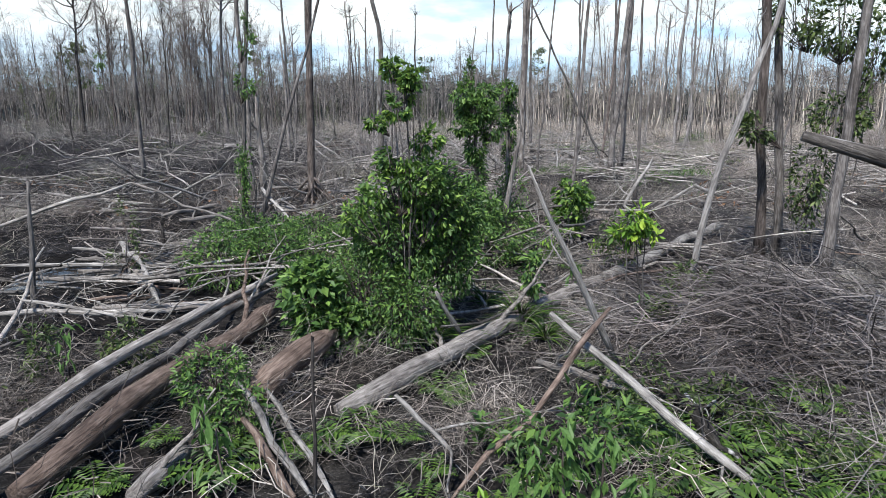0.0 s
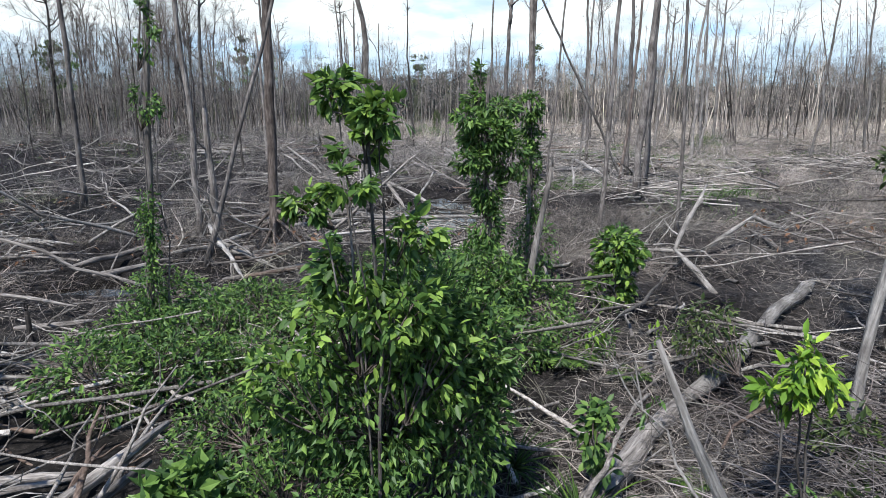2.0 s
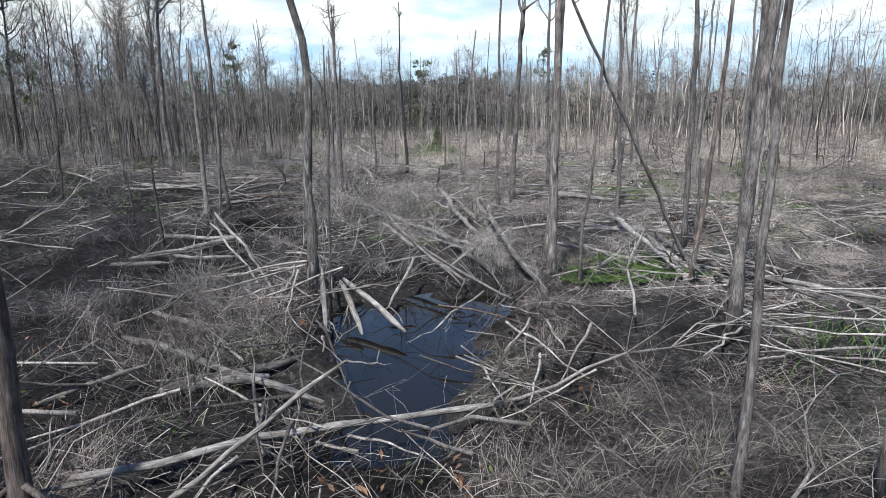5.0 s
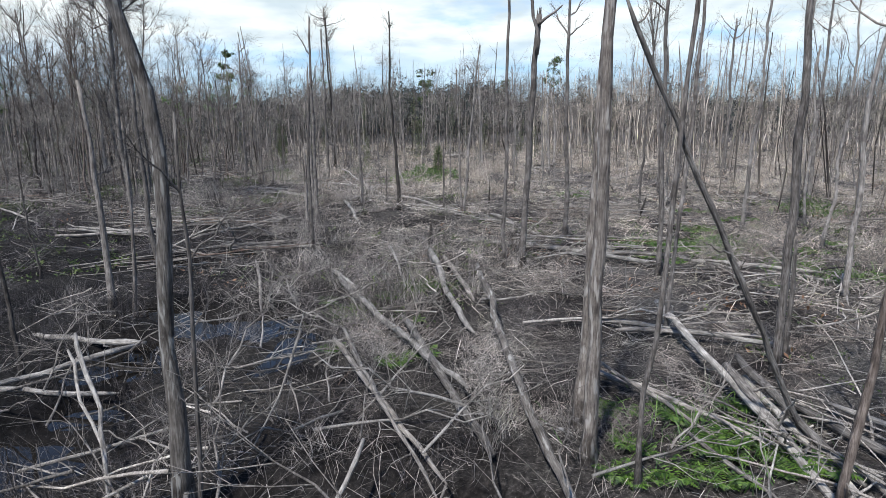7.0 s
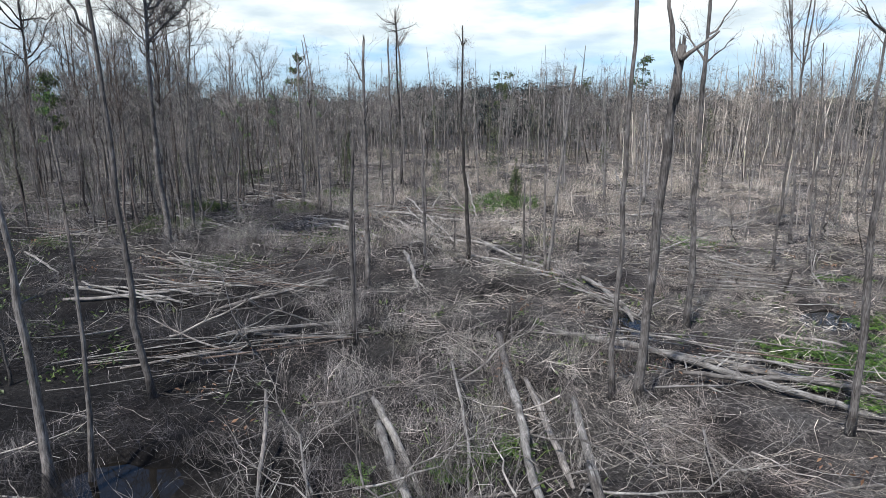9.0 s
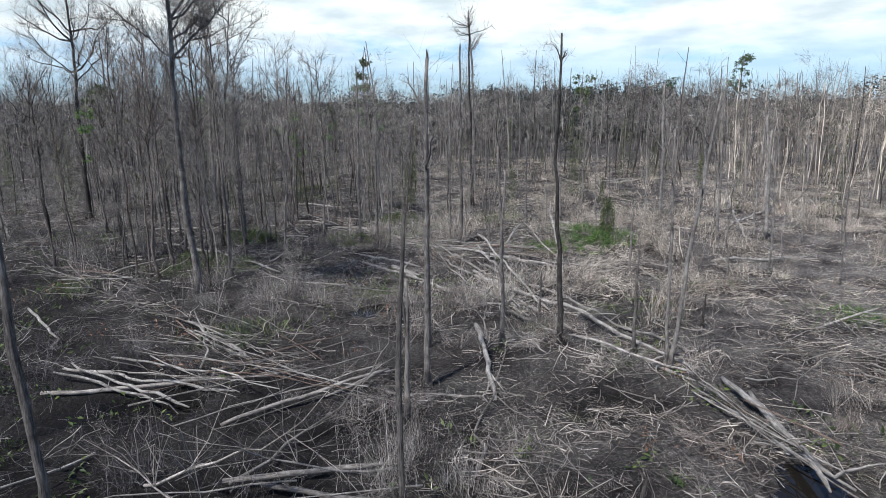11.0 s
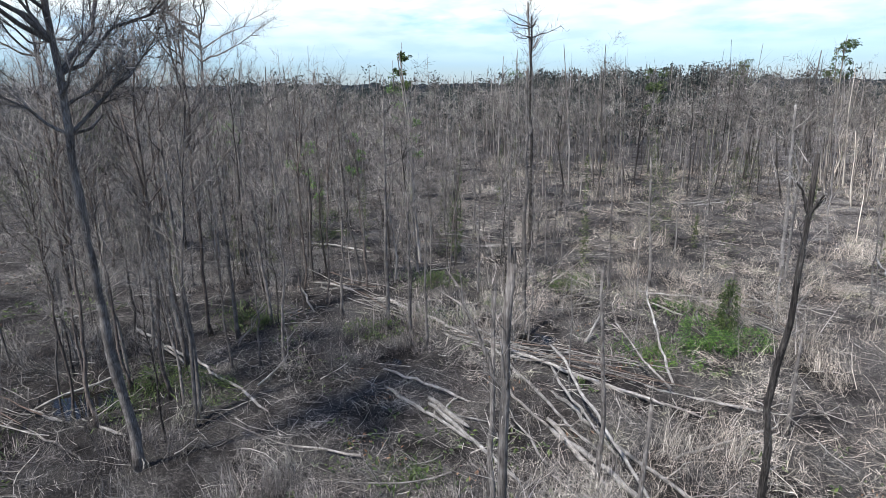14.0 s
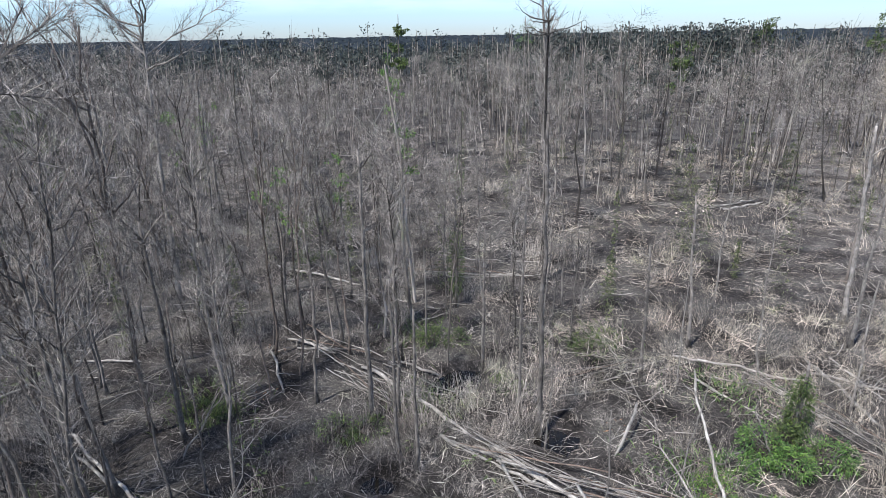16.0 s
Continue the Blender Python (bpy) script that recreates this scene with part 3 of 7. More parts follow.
def dead_tree(base, lean, height, r, seed, bark=None, limbs=3, label="tall bare grey dead tree in a swamp", roots=0, broken=True, wob=0.05, twigs=6, fine=3,
              limb_from=0.7, limb_len=0.16, droop=0.0, fork=None, top=0.45, name="dead_tree", group="standing dead trees", steep=(0.7, 2.0), kink=None):
    """A standing dead tree. lean: how far its top stands off its base. fork: height of a second leader."""
    rng = rng_of(seed)
    bark = bark or BARK_GREY
    x, y = base
    r *= 0.88
    z = float(ground_z(x, y)) - 0.15
    root = thing(name, (x, y, z), label, "tree", group)
    line = polyline((0, 0, 0), (lean[0], lean[1], height + 0.15), max(8, int(height * 1.4)), wob, rng)
    if kink:
        # the stem jogs aside between two heights
        line[:, 0] += kink[2] * np.clip((line[:, 2] - kink[0]) / (kink[1] - kink[0]), 0, 1)
    part("trunk", trunk_tube(line, r, rng, top=top), bark, root)
    if broken and top > 0.3:
        # splinters at the break
        tipc = line[-1]
        n = 7
        a = rng.uniform(0, 6.3, n)
        st = tipc + np.stack([np.cos(a), np.sin(a), 0 * a - 0.3], -1) * r * top * 0.6
        en = st + np.stack([rng.normal(0, 0.2, n) * r, rng.normal(0, 0.2, n) * r, rng.uniform(0.8, 2.6, n) * r], -1)
        part("splintered_top", tubes(np.stack([st, en], 1), np.stack([np.full(n, r * top * 0.35), np.full(n, 0.004)], 1), 4), bark, root, "jagged splintered break")
    for _ in range(limbs):
        s = rng.uniform(limb_from, 0.98)
        q = line[int(s * (len(line) - 1))]
        a = rng.uniform(0, 2 * np.pi)
        d = (np.cos(a), np.sin(a), rng.uniform(0.2, 1.1) if broken else rng.uniform(*steep))
        pieces = limb_pieces(q, d, height * limb_len * rng.uniform(0.5, 1.2), r * rng.uniform(0.25, 0.42), rng, twigs, fine, droop, max(0.005, 0.0005 * max(0, y - 15) ** 0.75), y >= 50 or seed >= 200)
        if y < 50 and seed < 200:
            bough = part("branch", pieces[0], bark, root)
            for piece in pieces[1:]:
                part("twig", piece, bark, bough)
        else:
            bough = part("branch", pieces[0], bark, root)
            if len(pieces) > 1:
                part("twig_fan", joined(pieces[1:]), CROWN_TWIG, bough, "fine pale twigs")["kind"] = "stuff"
    if limbs > 0 and (y >= 50 or seed >= 200):
        # short fine twigs all along the upper stem
        m = 18 + 16 * limbs
        at = rng.uniform(0.32, 1.0, m) * (len(line) - 1)
        i = np.minimum(at.astype(int), len(line) - 2)
        st = line[i] + (line[i + 1] - line[i]) * (at - i)[:, None]
        a = rng.uniform(0, 6.3, m)
        way = np.stack([np.cos(a), np.sin(a), rng.uniform(0.2, 1.6, m)], -1) * (height * rng.uniform(0.02, 0.075, m))[:, None]
        own = np.repeat(np.arange(m), 4)
        st2 = st[own] + way[own] * rng.uniform(0.2, 1.0, (len(own), 1))
        en2 = st2 + (unit(way[own]) * 0.7 + rng.normal(0, 0.5, (len(own), 3)) + [0, 0, 0.2]) * (np.linalg.norm(way, axis=1)[own] * rng.uniform(0.3, 0.8, len(own)))[:, None]
        thin = max(0.005, 0.00038 * max(0, y - 15) ** 0.75)
        part("twig_spray", joined([slivers(st, st + way, thin, rng), slivers(st2, en2, thin * 0.75, rng)]), CROWN_TWIG, root, "short fine bare twigs")["kind"] = "stuff"
    if fork:
        q = line[int(fork / height * (len(line) - 1))]
        a = rng.uniform(0, 2 * np.pi)
        e = q + np.array([np.cos(a) * 0.12, np.sin(a) * 0.12, 1]) * (height - fork) * 0.95
        part("second_stem", trunk_tube(polyline(q, e, 8, 0.08, rng), r * 0.6, rng, 7, 0, 0.5), bark, root)
    for k in range(roots):
        a = k * 2 * np.pi / roots + rng.normal(0, 0.15)
        h = rng.uniform(0.5, 1.0)
        out = rng.uniform(0.45, 0.85)
        p0 = np.array([np.cos(a) * r * 0.6, np.sin(a) * r * 0.6, h])
        p2 = np.array([np.cos(a) * out, np.sin(a) * out, 0.0])
        p1 = np.array([np.cos(a) * out * 0.55, np.sin(a) * out * 0.55, h * 0.72])
        s = np.linspace(0, 1, 6)[:, None]
        part("stilt_root", tubes(((1 - s) ** 2 * p0 + 2 * s * (1 - s) * p1 + s * s * p2)[None], np.linspace(r * 0.34, r * 0.2, 6)[None], 6), bark, root)
    return root


LOG_LABEL = {
    "grey": "weathered grey fallen log lying on the swamp floor", "brown": "reddish brown fallen log with fibrous bark", "pale": "bleached pale fallen pole stripped of bark",
    "burnt": "charred black fallen log with ashy white patches", "birch": "mottled pale fallen log with dark spots", "dark": "blackened fallen log",
}
LOGS = [0]


def fallen_log(a, b, r0, r1, kind="grey", stubs=None, label=""):
    """A log from a to b: the stem, broken ends and branch stubs."""
    LOGS[0] += 1
    rng = rng_of(1000 + LOGS[0])
    a, b = np.array(a, float), np.array(b, float)
    length = float(np.linalg.norm(b - a))
    root = thing("fallen_log", a, label or LOG_LABEL[kind], "log", "fallen logs")
    root.rotation_mode = "QUATERNION"
    root.rotation_quaternion = Vector(b - a).to_track_quat("Z", "Y")
    k = max(6, int(length * 2.2))
    line = polyline((0, 0, 0), (0, 0, length), k, (0.06 if r0 > 0.04 else 0.11) * (1 if a[1] < 52 else 1.8), rng)
    rad = np.linspace(r0, r1, k) * (0.85 if a[1] < 52 else 0.62) * (1 + rng.normal(0, 0.06, k))
    rad[-1] *= 0.45
    rad[0] *= 0.7
    part("stem", tubes(line[None], rad[None], 9 if r0 > 0.05 else 6, True, 1 + rng.normal(0, 0.05, (1, k + 2, 9 if r0 > 0.05 else 6))), LOG_BARKS[kind], root)
    for _ in range(rng.integers(1, 4) if stubs is None else stubs):
        q = line[rng.integers(1, k)]
        ang = rng.uniform(0, 2 * np.pi)
        d = (np.cos(ang), np.sin(ang), rng.uniform(0.3, 1.2))
        part("branch_stub", limb(q, d, rng.uniform(0.25, 0.9) + 2 * r0, max(0.012, r0 * 0.3), rng, 2, 1), LOG_BARKS[kind], root)
    return root


# ---- the trees that stand out ----
dead_tree((-3.8, 22.4), (0.35, 0.2), 14.0, 0.125, 1, BARK_RED, 2, "tall dead tree with reddish fibrous bark on stilt roots", roots=11, wob=0.03)
dead_tree((-3.68, 16.8), (0.6, 0.1), 8.0, 0.05, 2, BARK_GREY, 2, "slender pale dead tree with climbing leaves on it", wob=0.06)
dead_tree((-5.2, 22.9), (-0.15, 0.1), 2.9, 0.12, 3, BARK_GREY, 1, "short broken grey snag in a swamp", limb_from=0.6, limb_len=0.3)
dead_tree((-4.8, 21.0), (2.0, 0.7), 6.6, 0.06, 4, BARK_GREY, 1, "thin dead tree leaning hard over", wob=0.04)
dead_tree((-5.4, 22.3), (-0.3, 0.2), 9.5, 0.08, 5, BARK_GREY, 2, wob=0.05)
dead_tree((-2.6, 30.6), (0.1, 0.2), 6.0, 0.042, 7, BARK_GREY, 3)
dead_tree((5.6, 28.4), (1.2, 1.6), 14.0, 0.125, 8, BARK_GREY, 3)
dead_tree((3.2, 22.8), (0.8, 1.6), 11.0, 0.06, 9, BARK_GREY, 2)
dead_tree((5.2, 23.6), (-0.1, 0.3), 10.0, 0.05, 10, BARK_GREY, 2)
dead_tree((-3.12, 31.3), (-0.02, -0.1), 9.2, 0.15, 11, BARK_SPOT, 2, "crooked dead tree with pale lichen patches", wob=0.09, kink=(6.4, 7.2, -0.2))
dead_tree((2.85, 33.1), (0.1, 0.1), 14.5, 0.14, 12, BARK_FLAKE, 6, "tall pale dead tree with flaking bark", wob=0.03, droop=0.6, limb_from=0.72, limb_len=0.07)
dead_tree((2.93, 34.25), (0.3, 0.4), 13.5, 0.135, 13, BARK_FLAKE, 6, "tall dead tree with flaking fibrous bark", wob=0.04, droop=0.6, limb_from=0.72, limb_len=0.07)
FORKED = dead_tree((2.87, 46.2), (0.35, 0.1), 9.2, 0.14, 14, BARK_GREY, 0, "dead tree snapped off above a heavy fork", wob=0.05, top=0.75)
rng = rng_of(140)
part("second_stem", trunk_tube(polyline((0.28, 0, 8.0), (-0.05, 0.1, 10.6), 7, 0.1, rng), 0.075, rng, 7, 0, 0.5), BARK_GREY, FORKED)
part("branch", trunk_tube(polyline((0.33, 0, 9.0), (1.15, 0.1, 9.65), 7, 0.12, rng), 0.07, rng, 7, 0, 0.35), BARK_GREY, FORKED)
dead_tree((2.17, 46.4), (0.1, 0.1), 14.0, 0.085, 15, BARK_GREY, 4, limb_from=0.72)
dead_tree((-3.5, 59.6), (-0.25, -0.6), 11.2, 0.125, 16, BARK_DARK, 3, "charred black snag with few twigs at its top", limb_from=0.95, limb_len=0.04, wob=0.08, broken=False, top=0.3)
dead_tree((-5.9, 49.0), (0.1, 0.1), 6.9, 0.095, 17, BARK_GREY, 0, "broken grey trunk without branches")
dead_tree((3.5, 32.4), (0.8, 1.2), 11.0, 0.055, 18, BARK_GREY, 2)
dead_tree((6.1, 39.4), (0.3, 0.1), 12.0, 0.07, 19, BARK_GREY, 4)
dead_tree((14.4, 54.2), (0.5, 0.1), 14.0, 0.11, 20, BARK_WAN, 4, "tall pale dead tree in a swamp")
dead_tree((22.0, 62.5), (0.2, 0.1), 15.0, 0.13, 21, BARK_WAN, 4, "tall pale dead tree in a swamp")
dead_tree((12.8, 42.8), (0.3, 0.1), 13.0, 0.11, 22, BARK_WAN, 4, "tall pale dead tree in a swamp", wob=0.07)
dead_tree((6.0, 31.5), (0.6, 0.1), 10.5, 0.07, 23, BARK_RED, 2)
dead_tree((6.5, 30.4), (0.2, 0.1), 12.0, 0.12, 24, BARK_GREY, 3)
dead_tree((8.6, 38.1), (-0.1, 0), 2.8, 0.09, 25, BARK_GREY, 0, "short grey broken stump", name="tree_stump")
dead_tree((-46.5, 88.5), (-0.6, 0.1), 17.0, 0.2, 26, BARK_GREY, 6, "tall dead tree with a small forked crown", limb_from=0.85, limb_len=0.16, broken=False, top=0.3)
dead_tree((-21.4, 61.9), (1.3, -1.8), 19.5, 0.2, 27, BARK_GREY, 17, "large dead tree with a wide crown of bare limbs", limb_from=0.54, limb_len=0.20, steep=(0.2, 1.1), twigs=20, fine=18, broken=False, top=0.25, wob=0.06)
dead_tree((-8.45, 58.9), (0, 0), 8.1, 0.11, 28, BARK_GREY, 0, "tall grey broken trunk without branches")
dead_tree((-5.65, 59.4), (0, 0.1), 6.7, 0.09, 29, BARK_GREY, 0, "grey broken trunk without branches")
dead_tree((-7.3, 53.2), (0, 0), 4.2, 0.10, 30, BARK_GREY, 0, "split grey broken trunk", fork=2.8)
dead_tree((0.4, 58.7), (0.9, 0.2), 9.4, 0.10, 31, BARK_WAN, 2, limb_len=0.1)
dead_tree((-12.0, 77.6), (-0.1, 0.1), 13.2, 0.14, 32, BARK_GREY, 1, "tall grey dead trunk with a broken top")
dead_tree((-13.0, 78.5), (0, 0.1), 9.8, 0.08, 33, BARK_GREY, 1)
dead_tree((-15.0, 93.4), (-0.4, 0.1), 17.0, 0.17, 34, BARK_DARK, 9, "very tall dark dead tree with a ragged crown", limb_from=0.9, limb_len=0.11, twigs=6, broken=False, top=0.35, steep=(-0.25, 0.45))
dead_tree((2.1, 92.8), (-0.5, 0), 11.0, 0.16, 35, BARK_WAN, 2)
dead_tree((-0.8, 71.6), (0, 0), 4.0, 0.10, 36, BARK_GREY, 0, "short grey broken trunk", name="tree_stump")
dead_tree((-4.5, 61.9), (0, 0), 2.3, 0.06, 37, BARK_GREY, 0, "thin grey broken stump", name="tree_stump")
dead_tree((-0.8, 60.0), (0, 0.1), 4.3, 0.08, 38, BARK_GREY, 0, "thin grey broken trunk", name="tree_stump")
dead_tree((-36.0, 83.0), (0.3, 0.2), 17.0, 0.2, 39, BARK_WAN, 13, "large pale dead tree with a spreading bare crown", limb_from=0.66, limb_len=0.24, twigs=14, fine=9, broken=False, top=0.25, steep=(0.1, 1.1))
dead_tree((-45.0, 78.0), (0.4, 0.2), 19.0, 0.24, 40, BARK_DARK, 13, "large dead tree with a wide crown of bare limbs", limb_from=0.6, limb_len=0.22, twigs=14, fine=10, broken=False, top=0.25, steep=(0.1, 1.2))
dead_tree((5.6, 17.0), (-1.3, -0.2), 10.5, 0.10, 41, BARK_RED, 3, "stout dead tree hung with climbing leaves")
dead_tree((5.95, 17.2), (-0.8, 0.1), 10.0, 0.09, 42, BARK_GREY, 3)
dead_tree((6.0, 15.8), (0.2, 0.1), 10.0, 0.10, 43, BARK_GREY, 3, "curved grey trunk hung with climbing leaves", wob=0.09)
dead_tree((-11.3, 27.7), (0.4, 0), 12.5, 0.095, 44, BARK_GREY, 4)
dead_tree((7.7, 45.5), (-0.3, 0), 13.0, 0.11, 45, BARK_GREY, 3)
dead_tree((7.6, 36.7), (-0.2, 0), 13.0, 0.11, 46, BARK_GREY, 3)
dead_tree((20.0, 60.0), (-0.3, 0), 14.0, 0.13, 47, BARK_WAN, 3)
dead_tree((-17.0, 103.0), (-0.8, 0), 19.0, 0.2, 48, BARK_GREY, 6, limb_from=0.8)
dead_tree((-10.3, 44.5), (-0.5, 0), 12.0, 0.11, 49, BARK_GREY, 4)
dead_tree((-9.4, 41.0), (0.3, 0), 6.2, 0.075, 50, BARK_GREY, 1)
dead_tree((-9.3, 36.2), (-0.1, 0), 3.0, 0.08, 51, BARK_DARK, 0, "dark broken stump in water", name="tree_stump")
dead_tree((-9.4, 40.0), (-0.2, 0), 6.6, 0.12, 52, BARK_GREY, 1)
dead_tree((25.0, 83.0), (0, 0), 14.0, 0.2, 53, BARK_WAN, 4)
dead_tree((8.5, 84.0), (-0.3, 0), 7.6, 0.15, 54, BARK_WAN, 0, "pale broken trunk without branches")
dead_tree((-7.0, 66.0), (-0.2, 0), 7.3, 0.1, 55, BARK_GREY, 1)
dead_tree((-8.8, 59.9), (0.1, 0), 8.6, 0.085, 56, BARK_GREY, 1)
dead_tree((0.3, 58.9), (-0.3, 0), 8.2, 0.08, 57, BARK_GREY, 1)
dead_tree((-18.9, 76.0), (0.1, 0), 11.8, 0.12, 58, BARK_GREY, 4)
dead_tree((-16.7, 74.0), (-0.1, 0), 7.7, 0.09, 59, BARK_GREY, 2)
dead_tree((-21.8, 65.3), (-0.3, 0), 11.0, 0.105, 60, BARK_GREY, 4)
dead_tree((10.4, 93.5), (-0.6, 0), 8.5, 0.15, 61, BARK_WAN, 1)
dead_tree((5.0, 81.0), (-0.5, 0), 10.0, 0.11, 62, BARK_WAN, 2)
dead_tree((-18.0, 76.7), (0.1, 0), 7.0, 0.095, 63, BARK_GREY, 1)
dead_tree((-15.8, 73.6), (0.1, 0), 6.7, 0.085, 64, BARK_GREY, 1)
dead_tree((-15.6, 81.6), (0, 0), 7.5, 0.085, 65, BARK_GREY, 2)
dead_tree((-25.4, 72.0), (-0.3, 0), 9.5, 0.125, 66, BARK_GREY, 5)
dead_tree((-37.0, 77.2), (-0.4, 0), 11.5, 0.15, 67, BARK_GREY, 7, limb_len=0.25)
dead_tree((-8.2, 82.9), (-0.2, 0), 6.8, 0.095, 68, BARK_GREY, 1)
dead_tree((-25.6, 68.8), (-1.0, -0.3), 9.0, 0.14, 69, BARK_GREY, 6, limb_len=0.25)
dead_tree((-25.0, 74.2), (-0.6, 0), 8.0, 0.11, 70, BARK_GREY, 4)
dead_tree((1.8, 89.8), (0, 0), 8.2, 0.12, 71, BARK_WAN, 1)
dead_tree((-6.0, 87.3), (-0.6, 0), 8.2, 0.11, 72, BARK_GREY, 2)
dead_tree((5.4, 52.5), (-0.2, 0), 12.5, 0.13, 73, BARK_GREY, 3)
dead_tree((-7.4, 55.5), (0.1, 0), 10.5, 0.12, 74, BARK_GREY, 3)
dead_tree((-1.05, 49.4), (0.25, 0.1), 1.5, 0.09, 75, BARK_DARK, 2, "black uprooted stump with ragged roots", limb_from=0.3, limb_len=0.5, name="tree_stump")
dead_tree((9.9, 56.4), (0.3, 0.0), 1.2, 0.10, 76, BARK_DARK, 2, "black uprooted stump with ragged roots", limb_from=0.3, limb_len=0.5, name="tree_stump")
dead_tree((2.05, 63.8), (0.05, 0.0), 1.3, 0.09, 77, BARK_DARK, 0, "black charred stump in the debris", name="tree_stump")
dead_tree((0.95, 17.3), (0.35, 0.1), 2.2, 0.07, 78, BARK_WAN, 0, "splintered pale stump among vines", name="tree_stump")
dead_tree((-5.55, 13.95), (0.12, 0.1), 1.75, 0.05, 79, BARK_WAN, 0, "bleached post like broken stump", name="tree_stump")
dead_tree((-0.62, 9.5), (0.03, 0.05), 1.35, 0.018, 80, BARK_DARK, 0, "thin dark upright stick", name="upright_stick")
dead_tree((-4.9, 16.3), (0.0, 0.05), 0.75, 0.06, 81, BARK_DARK, 0, "black charred stump in the debris", name="tree_stump")

# leaning dead trunks that never fell
fallen_log((6.95, 34.1, 0.0), (2.95, 32.8, 7.4), 0.066, 0.042, "grey", 2, "long grey dead trunk leaning far over")
fallen_log((1.94, 12.3, 0.0), (0.86, 11.95, 2.2), 0.05, 0.028, "pale", 1, "grey dead pole leaning over the debris")
fallen_log((3.27, 14.36, 0.0), (5.30, 15.9, 6.2), 0.06, 0.035, "pale", 2, "whitish dead pole leaning against trees")
fallen_log((3.2, 11.77, 2.48), (6.6, 10.6, 1.2), 0.075, 0.09, "birch", 1, "broken pale log jutting out over the debris")
fallen_log((-8.6, 17.2, 0.55), (-6.0, 17.5, 1.4), 0.045, 0.04, "pale", 0)
fallen_log((-6.0, 17.5, 1.4), (-3.9, 17.9, 0.45), 0.038, 0.025, "grey", 0)
fallen_log((4.35, 19.3, 0.1), (4.1, 20.6, 0.55), 0.07, 0.06, "pale", 1, "forked peeled pale trunk")
fallen_log((4.1, 20.6, 0.55), (5.1, 21.9, 1.6), 0.06, 0.035, "pale", 2, "forked peeled pale trunk")

# ---- logs and poles on the ground ----
fallen_log((-3.26, 10.11, 0.30), (-2.31, 14.34, 0.50), 0.068, 0.06, "grey")
fallen_log((-2.93, 9.71, 0.30), (-2.27, 13.94, 0.40), 0.068, 0.06, "grey")
fallen_log((-2.63, 9.74, 0.25), (-2.14, 13.73, 0.25), 0.125, 0.13, "brown")
fallen_log((-2.76, 10.83, 0.35), (-2.17, 11.58, 0.30), 0.030, 0.024, "grey")
fallen_log((-1.62, 11.2, 0.18), (-1.13, 12.50, 0.35), 0.17, 0.15, "brown")
fallen_log((-0.78, 11.02, 0.20), (2.58, 15.69, 0.15), 0.125, 0.115, "grey")
fallen_log((-1.91, 9.81, 0.20), (-1.80, 10.40, 0.20), 0.086, 0.098, "grey")
fallen_log((-1.69, 11.13, 0.40), (-0.72, 9.84, 0.20), 0.037, 0.030, "pale")
fallen_log((-1.48, 10.68, 0.30), (-0.84, 9.84, 0.20), 0.040, 0.041, "brown")
fallen_log((-1.46, 11.20, 0.30), (-0.58, 9.84, 0.20), 0.030, 0.026, "pale")
fallen_log((1.06, 11.59, 0.90), (2.41, 10.03, 0.10), 0.038, 0.044, "pale")
fallen_log((1.56, 11.46, 1.00), (0.20, 9.87, 0.20), 0.032, 0.028, "brown")
fallen_log((2.24, 11.52, 0.20), (2.21, 10.55, 0.20), 0.078, 0.060, "burnt")
fallen_log((-7.13, 15.45, 0.30), (-4.18, 15.62, 0.30), 0.041, 0.041, "pale")
fallen_log((-6.34, 15.09, 0.20), (-4.02, 15.23, 0.20), 0.057, 0.048, "grey")
fallen_log((-5.57, 13.40, 0.20), (-3.48, 13.56, 0.20), 0.050, 0.043, "pale")
fallen_log((-4.97, 13.04, 0.50), (-3.65, 13.09, 0.30), 0.030, 0.024, "pale")
fallen_log((-4.54, 12.08, 0.30), (-4.33, 13.05, 0.20), 0.035, 0.034, "grey")
fallen_log((-0.24, 10.53, 0.60), (0.19, 10.26, 0.30), 0.025, 0.020, "pale")
fallen_log((1.03, 12.13, 0.20), (1.78, 11.51, 0.20), 0.052, 0.041, "grey")
fallen_log((-0.02, 12.57, 0.80), (0.26, 12.78, 0.20), 0.027, 0.037, "pale")
fallen_log((0.86, 16.51, 0.20), (2.84, 16.50, 0.20), 0.042, 0.038, "pale")
fallen_log((0.79, 16.27, 0.40), (2.02, 15.94, 0.30), 0.026, 0.021, "pale")
fallen_log((-4.39, 14.25, 0.20), (-4.16, 15.61, 0.20), 0.034, 0.034, "pale")
fallen_log((-4.01, 13.74, 0.15), (-2.95, 14.08, 0.15), 0.036, 0.032, "grey")
fallen_log((-4.21, 14.00, 0.15), (-3.73, 14.36, 0.15), 0.032, 0.031, "grey")
fallen_log((-4.25, 25.91, 0.25), (-2.70, 26.48, 0.25), 0.090, 0.084, "pale")
fallen_log((-10.84, 22.82, 0.40), (-8.38, 21.96, 0.30), 0.054, 0.045, "pale")
fallen_log((-6.87, 20.24, 0.30), (-6.11, 22.33, 0.30), 0.067, 0.065, "grey")
fallen_log((-5.53, 15.74, 0.10), (-4.32, 15.72, 0.10), 0.053, 0.045, "pale")
fallen_log((-3.89, 23.24, 0.50), (1.15, 25.50, 0.30), 0.058, 0.054, "pale")
fallen_log((-4.65, 21.83, 0.20), (-1.26, 22.75, 0.20), 0.069, 0.063, "pale")
fallen_log((-2.45, 22.19, 0.20), (-0.09, 22.96, 0.20), 0.063, 0.060, "grey")
